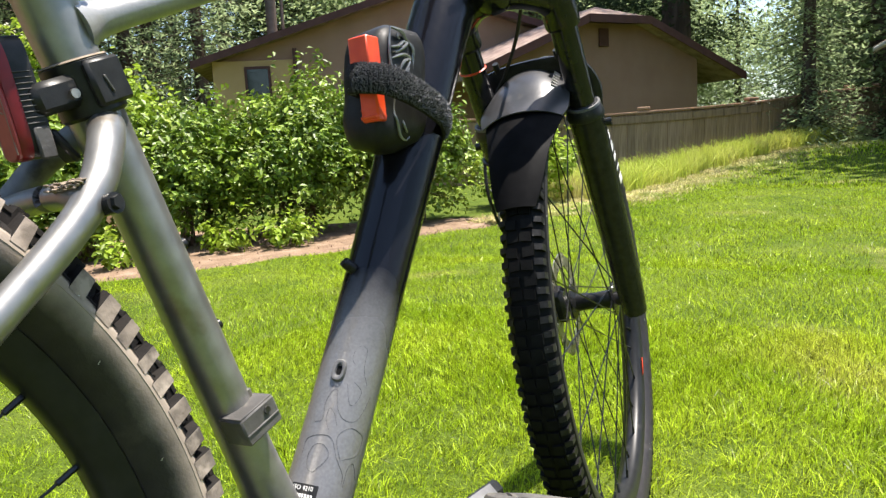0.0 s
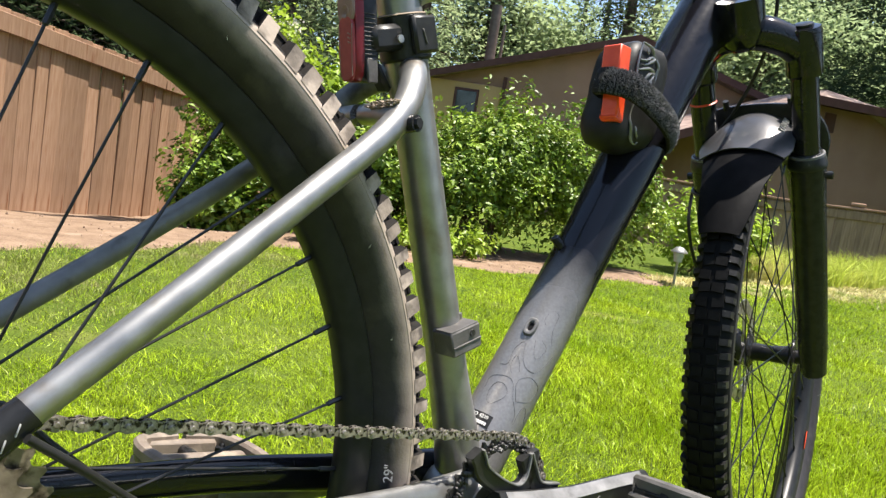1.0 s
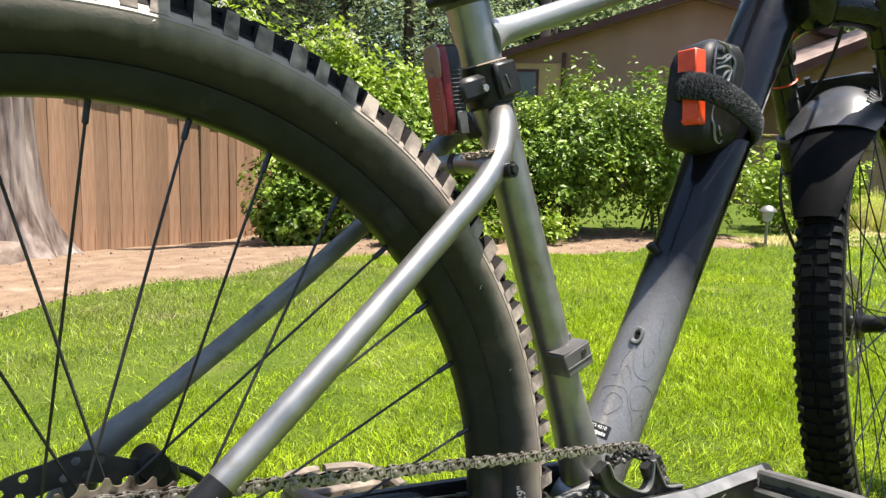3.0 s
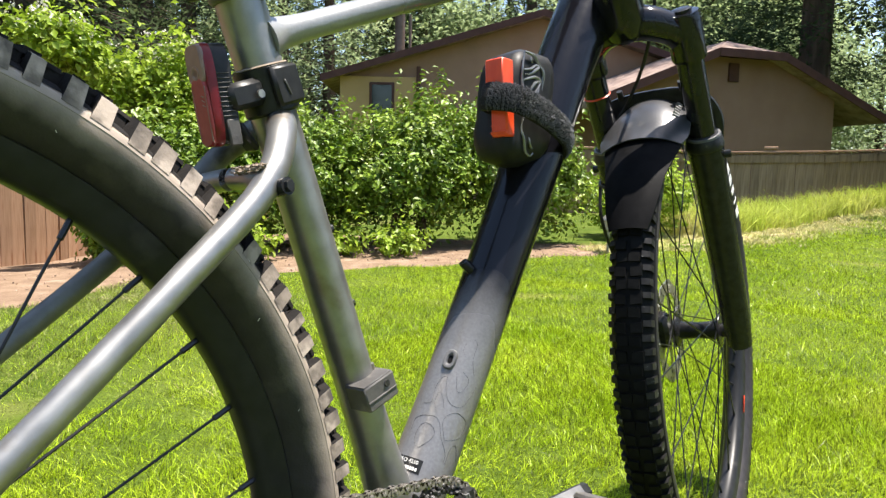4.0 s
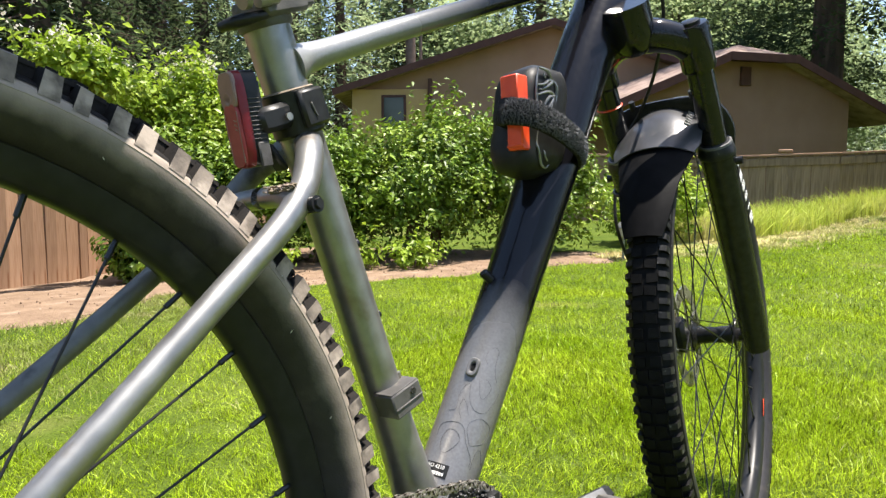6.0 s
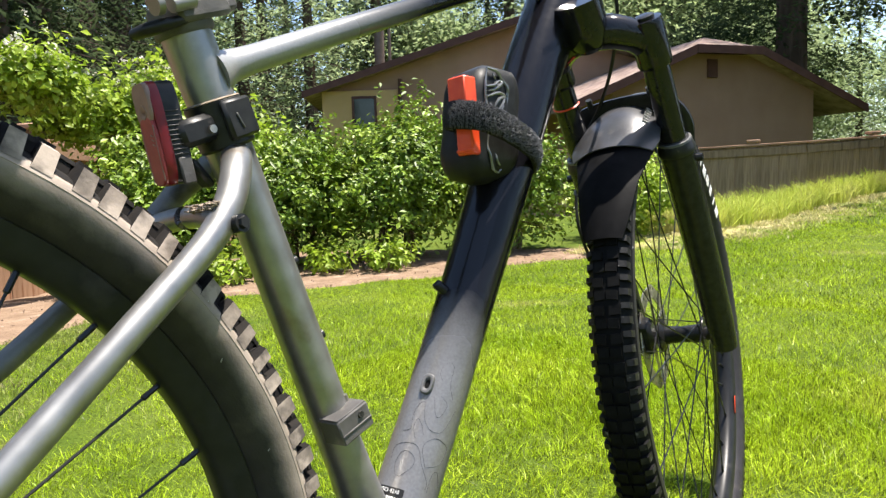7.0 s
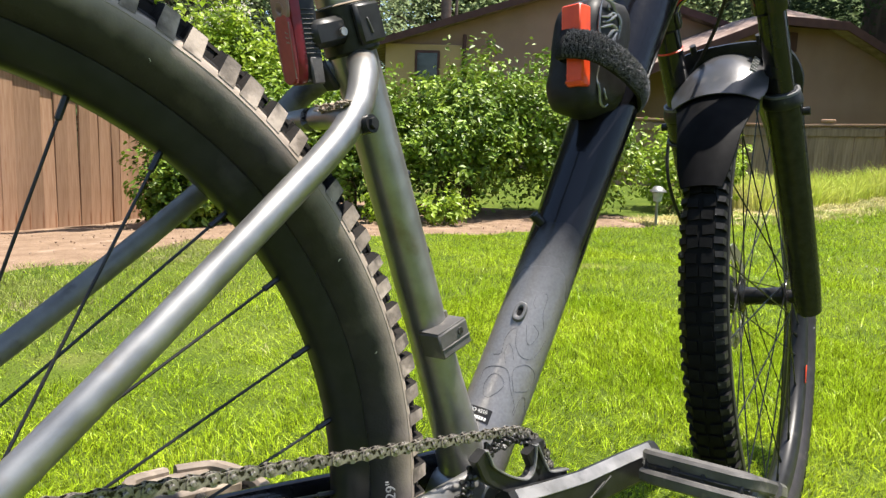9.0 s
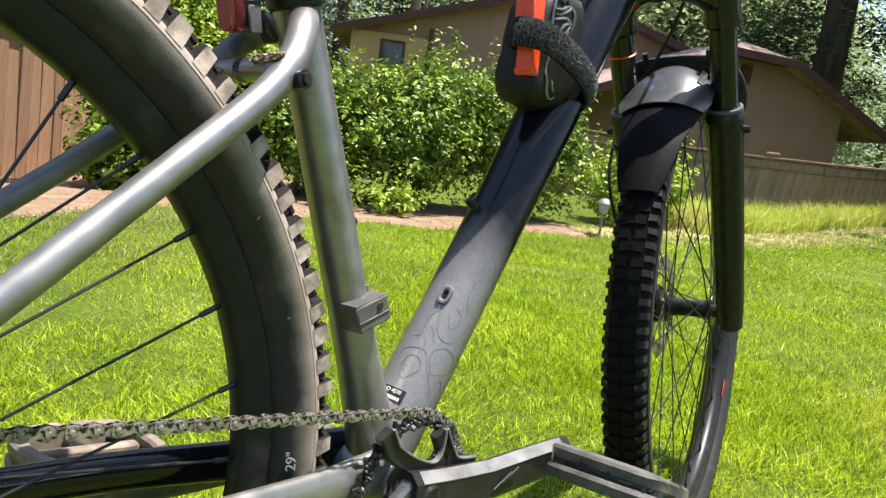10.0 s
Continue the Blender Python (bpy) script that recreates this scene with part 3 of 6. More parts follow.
# ---- big tree by the fence ----
def old_tree():
    t = thing("old_tree", "big tree with pale ridged bark and flaring roots", "tree", m=pose(0.04, 5.0, ground_z(0.04, 5.0) - 0.05))
    g = Geo()
    n, rows = 168, 60
    for i in range(rows):
        z = 0.0 + 12.0 * (i / (rows - 1)) ** 2.2
        for k in range(n):
            w = 2 * math.pi * k / n
            flare = 0.19 * math.exp(-z / 0.22) * (1 + 0.55 * math.sin(w * 5 + 0.6)) + 0.09 * math.exp(-z / 0.7)
            wind = 2.2 * noise.noise((math.cos(w) * 2, math.sin(w) * 2, z * 0.9)) + 0.9 * noise.noise((math.cos(w) * 6, math.sin(w) * 6, z * 2.5))
            ridge = 0.030 * (1 - abs(math.sin(w * 9 + wind)) ** 0.6) * -1 + 0.022 * noise.noise((math.cos(w) * 5, math.sin(w) * 5, z * 1.6)) + 0.010 * noise.noise((math.cos(w) * 16, math.sin(w) * 16, z * 3))
            r = (0.245 - 0.010 * z) + flare + ridge
            g.v.append((r * math.cos(w) + 0.02 * z, r * math.sin(w), z))
    for i in range(rows - 1):
        for k in range(n):
            j = (k + 1) % n
            g.f.append((i * n + k, i * n + j, (i + 1) * n + j, (i + 1) * n + k))
    part("trunk", g, BARK, t, sharp=70)
    rng = np.random.default_rng(3)
    limbs = Geo()
    ends = []
    for k in range(10):
        a, z = k * 2.4, 8.6 + 0.25 * k
        e = Vector((math.cos(a) * 1.2, math.sin(a) * 1.2 - 0.3, z + 1.3 + 0.4 * rng.random()))
        limbs.tube(spline([(0.02 * z, 0, z), Vector((0, 0, z)).lerp(e, 0.5) + Vector((0, 0, 0.25)), e], 4), lerp_list([0.09, 0.05, 0.02], 9), 7)
        ends.append(e)
    part("limb", limbs, BARK, t)
    pts = np.concatenate([np.array(e) + rng.normal(0, 0.55, (500, 3)) for e in ends])
    up = rng.normal(size=pts.shape) + [0, 0, 1.2]
    up /= np.linalg.norm(up, axis=1, keepdims=True)
    cards("crown", pts, up, rng.uniform(0.07, 0.13, len(pts)), NEEDLE_LIGHT, t, ratio=0.55, seed=4)
    return t


old_tree()


def stump():
    g = Geo()
    n = 40
    prof = [(0.34, 0.0), (0.30, 0.03), (0.285, 0.10), (0.275, 0.115), (0.26, 0.12), (0.0, 0.118)]
    for r, z in prof:
        for k in range(n):
            w = 2 * math.pi * k / n
            q = r * (1 + 0.07 * math.sin(3 * w) + 0.05 * noise.noise((3 * math.cos(w), 3 * math.sin(w), 1)))
            g.v.append((q * math.cos(w), q * math.sin(w), z + (0.008 * noise.noise((8 * q * math.cos(w), 8 * q * math.sin(w), z)) if r < 0.3 else 0)))
    for i in range(len(prof) - 1):
        for k in range(n):
            j = (k + 1) % n
            g.f.append((i * n + k, i * n + j, (i + 1) * n + j, (i + 1) * n + k))
    ob = tagged(new("tree_stump", mesh_of("tree_stump", g, STUMP)), "low sawn-off pale stump beside the trunk", "stump")
    ob.matrix_world = pose(-0.14, 4.45, ground_z(-0.14, 4.45) - 0.005)


stump()


# ---- shrubs ----
def shrub(name, label, x, y, lumps, count, size, material, seed, blossoms=0, ratio=0.55, bare=0.0):
    """Stems and a crown of leafy shoots over lumps (dx, dy, z, rx, ry, rz), with darker fill inside."""
    rng = np.random.default_rng(seed)
    t = thing(name, label, "shrub", m=pose(x, y, ground_z(x, y)))
    area = np.array([l[3] * l[4] + l[5] * l[3] for l in lumps])
    area = area / area.sum()
    pts, ups, per = [], [], 9
    for l, v in zip(lumps, area):
        c, r = np.array(l[:3]), np.array(l[3:])
        n = int(count * v / per)
        d = rng.normal(size=(n, 3))
        d /= np.linalg.norm(d, axis=1, keepdims=True)
        lump = np.array([noise.noise(Vector(q * 2.4 + c * 3)) for q in d])
        fine = np.array([noise.noise(Vector(q * 6.0 + c * 5)) for q in d])
        rad = (1 + 0.22 * lump + 0.18 * fine) * np.where(rng.random(n) < 0.8, rng.uniform(0.86, 1.05, n), rng.uniform(0.5, 0.86, n))
        pit = np.array([noise.noise(Vector(q * 4.2 + c * 7)) for q in d])
        rad *= np.interp(pit, [-0.42, -0.12, 0.2], [0.62, 0.84, 1.0])
        root = c + d * r * rad[:, None]
        grow = d * 0.55 + rng.normal(0, 0.25, (n, 3)) + [0, 0, 0.75]
        grow /= np.linalg.norm(grow, axis=1, keepdims=True)
        along = rng.uniform(-0.6, 1.6, (n, per, 1)) * size * 1.1 * (1 + 2.0 * (rng.random((n, 1, 1)) < 0.15) * (d[:, 2] > 0.2)[:, None, None])
        side = rng.normal(size=(n, per, 3))
        side -= (side * grow[:, None]).sum(2, keepdims=True) * grow[:, None]
        side /= np.linalg.norm(side, axis=2, keepdims=True)
        p = root[:, None] + grow[:, None] * along + side * size * rng.uniform(0.2, 0.7, (n, per, 1))
        u = grow[:, None] * 0.75 + side * rng.uniform(-0.2, 0.9, (n, per, 1)) + rng.normal(0, 0.2, (n, per, 3))
        pts.append(p.reshape(-1, 3))
        ups.append(u.reshape(-1, 3))
        for k in range(6):
            e = d[k] * r * 0.85 + c
            if e[2] > 0.12 and c[0] > -0.4:
                path = spline([(c[0] * 0.6 + rng.normal(0, 0.06), c[1] * 0.6 + rng.normal(0, 0.06), -0.03), tuple(c * 0.8 + [0, 0, -0.1 * min(1, r[2] * 2)]), tuple(e)], 4)
                part("stem", Geo().tube(path, lerp_list([0.014, 0.008, 0.003], 9), 5), TWIG, t)
    pts, ups = np.concatenate(pts), np.concatenate(ups)
    ups /= np.linalg.norm(ups, axis=1, keepdims=True)
    keep = (pts[:, 2] > 0.03) & (rng.random(len(pts)) < np.interp(pts[:, 2], [0.0, 0.30 * bare, 0.30 * bare + 0.25], [1 - 0.9 * bare, 1 - 0.75 * bare, 1.0]))
    pts, ups = pts[keep], ups[keep]
    cards("crown", pts, ups, size * rng.uniform(0.6, 1.2, len(pts)), material, t, ratio=ratio, seed=seed)
    if blossoms:
        top = pts[pts[:, 2] > np.quantile(pts[:, 2], 0.9)]
        c = np.repeat(top[rng.integers(0, len(top), blossoms)], 8, 0) + rng.normal(0, 0.018, (blossoms * 8, 3)) + [0, 0, 0.04]
        u = rng.normal(size=c.shape)
        u /= np.linalg.norm(u, axis=1, keepdims=True)
        cards("blossom", c, u, rng.uniform(0.015, 0.03, len(c)), BLOSSOM, t, ratio=0.8, seed=seed + 1)
    return t


shrub("hedge_shrub", "dense dark glossy-leaved shrub, lower side shaded", 2.32, 4.78, [(0, 0, 0.50, 0.50, 0.55, 0.58), (0.45, -0.28, 0.5, 0.48, 0.5, 0.56), (-0.1, -0.25, 0.32, 0.36, 0.4, 0.36)], 20125, 0.058, LEAF, 21, bare=1.0)
shrub("low_shrub", "low leafy green shrub at the end of the hedge", 1.95, 4.55, [(0, 0, 0.20, 0.30, 0.28, 0.26)], 5200, 0.058, LEAF, 30)
shrub("hedge_shrub", "dense dark glossy-leaved shrub with bright new tips", 3.2, 4.2, [(0, 0, 0.48, 0.62, 0.6, 0.52), (0.35, 0.1, 0.48, 0.48, 0.5, 0.42)], 18375, 0.058, LEAF, 22, bare=1.0)
shrub("hedge_shrub", "dense dark glossy-leaved shrub with bright new tips", 3.85, 3.85, [(0.02, 0, 0.50, 0.66, 0.62, 0.56), (0.38, -0.1, 0.68, 0.50, 0.56, 0.62)], 20125, 0.058, LEAF, 23, bare=1.0)
shrub("hedge_shrub", "rounded dark glossy-leaved shrub ending the hedge", 4.85, 3.42, [(0, 0, 0.6, 0.62, 0.6, 0.72), (0.25, -0.15, 0.45, 0.5, 0.5, 0.5)], 15750, 0.058, LEAF, 24, bare=1.0)
shrub("flowering_shrub", "tall yellow-green shrub with pale blossom heads", 2.6, 5.25, [(0.08, 0, 1.08, 0.36, 0.42, 0.62), (0.5, -0.35, 0.93, 0.48, 0.45, 0.46), (-0.5, 0.05, 1.33, 0.32, 0.28, 0.26), (-1.03, -0.4, 1.48, 0.34, 0.22, 0.19)], 19000, 0.066, LEAF_LIGHT, 25, blossoms=90, ratio=0.62)
shrub("small_shrub", "low sunlit yellow-green shrub by the path", 6.6, 3.0, [(0, 0, 0.42, 0.6, 0.5, 0.45)], 4200, 0.07, LEAF_LIGHT, 26)
shrub("ground_plant", "low light-leaved plant at the foot of the hedge", 3.35, 3.3, [(0, 0, 0.09, 0.2, 0.14, 0.12)], 500, 0.06, LEAF_LIGHT, 27)
shrub("ground_plant", "low light-leaved plant at the foot of the hedge", 2.35, 3.75, [(0, 0, 0.08, 0.17, 0.14, 0.11)], 400, 0.06, LEAF_LIGHT, 28)
shrub("ground_plant", "low light-leaved plant at the foot of the hedge", 3.0, 3.55, [(0, 0, 0.08, 0.15, 0.12, 0.10)], 350, 0.06, LEAF_LIGHT, 29)


# ---- garden lamp ----
def garden_lamp(x, y):
    t = thing("garden_lamp", "small pewter path light on a stake", "garden lamp", m=pose(x, y, ground_z(x, y)))
    part("stake", Geo().tube([(0, 0, -0.05), (0, 0, 0.2)], 0.011, 10), LAMP_METAL, t)
    part("lens", Geo().lathe([(0.0, 0.2), (0.03, 0.2), (0.045, 0.275), (0.0, 0.276)], pose(0, 0, 0, 90), 20), LAMP_GLASS, t)
    part("hood", Geo().lathe([(0.0, 0.325), (0.03, 0.318), (0.062, 0.288), (0.066, 0.276), (0.05, 0.272)], pose(0, 0, 0, 90), 24), LAMP_METAL, t)


garden_lamp(4.86, 2.41)


# ---- houses ----
def gable_house(name, label, a, b, depth, eave, ridge, base, siding, parts=()):
    """A house whose gable end stands between plan points a and b and which runs back by depth."""
    a, b = Vector((*a, 0)), Vector((*b, 0))
    u = (b - a).normalized()
    back = Vector((-u.y, u.x, 0))
    w = (b - a).length
    m = Matrix(((u.x, back.x, 0, a.x), (u.y, back.y, 0, a.y), (0, 0, 1, 0), (0, 0, 0, 1)))
    h = thing(name, label, "house", m=m)
    g = Geo()
    prof = [(0, base), (w, base), (w, eave), (w / 2, ridge), (0, eave)]
    g.add([(x, 0, z) for x, z in prof] + [(x, depth, z) for x, z in prof], [(0, 1, 2, 3, 4), (9, 8, 7, 6, 5), (0, 5, 6, 1), (1, 6, 7, 2), (4, 9, 5, 0)])
    part("wall", g, siding, h, sharp=20)
    over, rake, th = 0.55, 0.4, 0.14
    slope = (ridge - eave) / (w / 2)
    for s, nm in ((0, "roof"), (1, "roof")):
        g = Geo()
        x0 = -over if s == 0 else w + over
        z0 = eave - over * slope
        top = [(x0, z0 + th), (w / 2, ridge + th), (w / 2, ridge + 0.01), (x0, z0 + 0.01)]
        g.add([(x, -rake, z) for x, z in top] + [(x, depth + rake, z) for x, z in top], [(0, 1, 2, 3), (7, 6, 5, 4), (0, 4, 5, 1), (3, 2, 6, 7), (0, 3, 7, 4)])
        r = part("roof", g, SHINGLE, h, sharp=20)
        f = Geo()
        f.add([(x0, -rake - 0.03, z0 - 0.02), (x0, -rake - 0.03, z0 + th + 0.01), (w / 2, -rake - 0.03, ridge + th + 0.01), (w / 2, -rake - 0.03, ridge - 0.02),
               (x0, -rake, z0 - 0.02), (x0, -rake, z0 + th + 0.01), (w / 2, -rake, ridge + th + 0.01), (w / 2, -rake, ridge - 0.02)],
              [(0, 1, 2, 3), (7, 6, 5, 4), (0, 4, 5, 1), (1, 5, 6, 2), (2, 6, 7, 3), (3, 7, 4, 0)])
        part("fascia", f, TRIM_RED, r, sharp=20)
    return h, w


def house_a():
    h, w = gable_house("house", "brown single-storey house with a low gable and dark red trim", (11.56 + 0.3, 13.95 - 0.33), (15.13 + 3.57 - 0.3, 9.96 - 3.99 + 0.33), 11.0, 3.0, 4.52, -0.4, STUCCO)
    lower = Geo().box(pose(0.85, -0.06, 1.35), (1.9, 0.1, 3.3), 0.01)
    part("wall", lower, OCHRE, h)
    win = part("window", Geo().box(pose(0.95, -0.125, 2.38), (0.62, 0.05, 0.95), 0.01), TRIM_RED, h)
    part("pane", Geo().box(pose(0.95, -0.155, 2.38), (0.5, 0.02, 0.82), 0.004), GLASS, win)
    part("downpipe", Geo().tube([(1.86, -0.16, -0.3), (1.86, -0.16, 3.25)], 0.05, 8), TRIM_RED, h)
    part("chimney_pipe", Geo().tube([(1.35, 0.5, 3.2), (1.35, 0.5, 5.1)], 0.13, 12), PIPE, h)
    part("vent_pipe", Geo().tube([(1.62, 0.3, 3.4), (1.62, 0.3, 4.6)], 0.04, 8), PIPE, h)
    part("roof_vent", Geo().box(pose(3.2, 0.5, 4.15), (0.35, 0.3, 0.16), 0.03), PIPE, h)


def house_b():
    """The garage: a gable whose peak is clipped by a small hip, its ridge running back to the house."""
    u = Vector((math.cos(radians(-31)), math.sin(radians(-31)), 0))
    n = Vector((-u.y, u.x, 0))
    o = Vector((15.2, 5.4, 0)) + 0.77 * u + 0.4 * n
    h = thing("garage", "brown garage with a clipped gable, shingled roof and dark red fascia", "house",
              m=Matrix(((u.x, n.x, 0, o.x), (u.y, n.y, 0, o.y), (0, 0, 1, 0), (0, 0, 0, 1))))
    half, clip, slope, top, depth = 2.72, 0.87, 0.405, 3.37, 7.5
    eave = top - (half - clip) * slope
    prof = [(-half, -0.2), (half, -0.2), (half, eave - 0.1), (clip, top - 0.1), (-clip, top - 0.1), (-half, eave - 0.1)]
    g = Geo()
    g.add([(x, 0, z) for x, z in prof] + [(x, depth, z) for x, z in prof],
          [(0, 1, 2, 3, 4, 5), (11, 10, 9, 8, 7, 6), (1, 7, 8, 2), (5, 11, 6, 0), (0, 6, 7, 1), (2, 8, 9, 3), (3, 9, 10, 4), (4, 10, 11, 5)])
    part("wall", g, STUCCO, h, sharp=20)
    out, low, front = half + 1.22, top - (half + 1.22 - clip) * slope, -0.4
    peak = top + clip * slope
    th = Vector((0, 0, 0.13))

    def slab(pts):
        q = [Vector(p) for p in pts]
        k = len(q)
        return Geo().add([tuple(p) for p in q] + [tuple(p - th) for p in q],
                         [tuple(range(k)), tuple(range(2 * k - 1, k - 1, -1))] + [(i, k + i, k + (i + 1) % k, (i + 1) % k) for i in range(k)])

    for s in (-1, 1):
        r = part("roof", slab([(s * out, front, low), (s * clip, front, top), (0, front + clip, peak), (0, depth + 3, peak), (s * out, depth + 3, low)][::s]), SHINGLE, h, sharp=20)
        f = Geo()
        a, b = Vector((s * out, front, low)), Vector((s * clip, front, top))
        f.add([tuple(p + Vector((0, dy, dz))) for dy in (-0.035, -0.003) for p, dz in ((a, -0.17), (b, -0.17), (b, 0.015), (a, 0.015))],
              [(0, 1, 2, 3), (7, 6, 5, 4), (0, 4, 5, 1), (1, 5, 6, 2), (2, 6, 7, 3), (3, 7, 4, 0)])
        part("fascia", f, TRIM_RED, r, sharp=20)
    r = part("roof", slab([(-clip, front - 0.004, top), (clip, front - 0.004, top), (0, front + clip, peak)]), SHINGLE, h, sharp=20)
    part("fascia", Geo().box(pose(0, front - 0.03, top - 0.075), (2 * clip + 0.02, 0.04, 0.18), 0.006), TRIM_RED, r, sharp=20)
    part("gable_vent", Geo().box(pose(-0.18, -0.03, 2.95), (0.26, 0.06, 0.40), 0.01), TRIM_RED, h)


def shed():
    """A dark shed by the far end of the fence, with pale gutters."""
    h, w = gable_house("shed", "dark brown shed with a pale gutter beside the fence", (16.7, -0.85), (17.3, -3.95), 2.6, 2.55, 3.2, 0.1, PIPE)
    part("gutter", Geo().box(pose(-0.56, 1.0, 2.36), (0.10, 3.4, 0.10), 0.02), WHITE, h, "off-white gutter")


house_a()
house_b()
shed()


# ---- woods ----
def conifer(name, label, height, spread, material, seed, count=2600):
    """A tapering trunk with drooping tiers of needle sprays, at the origin."""
    rng = np.random.default_rng(seed)
    t = thing(name, label, "tree")
    part("trunk", Geo().tube([(0, 0, -0.3), (0.05, 0, height * 0.4), (0, 0.05, height * 0.97)], [height * 0.022, height * 0.014, 0.02], 9), BARK_DARK, t)
    limbs = Geo()
    pts = []
    n = int(count / 40)
    for k in range(n):
        z = height * (0.07 + 0.91 * (k / n) ** 2.7)
        r = spread * (1 - (z / height) ** 1.3) * rng.uniform(0.55, 1.15) + 0.15
        a = k * 2.399 + rng.normal(0, 0.2)
        e = np.array([math.cos(a) * r, math.sin(a) * r, z - 0.30 * r])
        limbs.tube([(0, 0, z), tuple(e)], [0.022, 0.005], 3)
        f = rng.uniform(0.05, 1.05, 40)[:, None]
        out = np.array([-math.sin(a), math.cos(a), 0.0])
        p = np.array([0, 0, z]) * (1 - f) + e * f + out * rng.normal(0, 1, (40, 1)) * (0.06 + 0.24 * r * (1.15 - f))
        p += np.concatenate([rng.normal(0, 0.05, (40, 2)), -np.abs(rng.normal(0, 0.17, (40, 1)))], 1)
        pts.append(p)
    part("limb", limbs, BARK_DARK, t)
    pts = np.concatenate(pts)
    up = rng.normal(0, 0.5, pts.shape) + [0, 0, 1]
    up /= np.linalg.norm(up, axis=1, keepdims=True)
    cards("crown", pts, up, rng.uniform(0.14, 0.34, len(pts)), material, t, fold=-0.3, ratio=0.34, seed=seed)
    return t


def leafy(name, label, height, spread, material, seed, count=4500):
    rng = np.random.default_rng(seed)
    t = thing(name, label, "tree")
    part("trunk", Geo().tube([(0, 0, -0.3), (0.1, 0.05, height * 0.35), (0, 0, height * 0.8)], [height * 0.022, height * 0.015, 0.03], 9), BARK_DARK, t)
    limbs, pts = Geo(), []
    for k in range(22):
        z = height * (0.25 + 0.6 * k / 22)
        r = spread * math.sin(math.pi * (0.22 + 0.7 * k / 22)) * rng.uniform(0.6, 1.1)
        a = k * 2.4
        e = np.array([math.cos(a) * r, math.sin(a) * r, z + 0.3 * r])
        limbs.tube([(0, 0, z * 0.9), tuple(e)], [0.06, 0.015], 4)
        pts.append(e + rng.normal(0, 0.32 * spread, (count // 22, 3)) * [1, 1, 0.7])
    part("limb", limbs, BARK_DARK, t)
    pts = np.concatenate(pts)
    up = rng.normal(0, 0.6, pts.shape) + [0, 0, 1]
    up /= np.linalg.norm(up, axis=1, keepdims=True)
    cards("crown", pts, up, rng.uniform(0.16, 0.34, len(pts)), material, t, ratio=0.6, seed=seed)
    return t


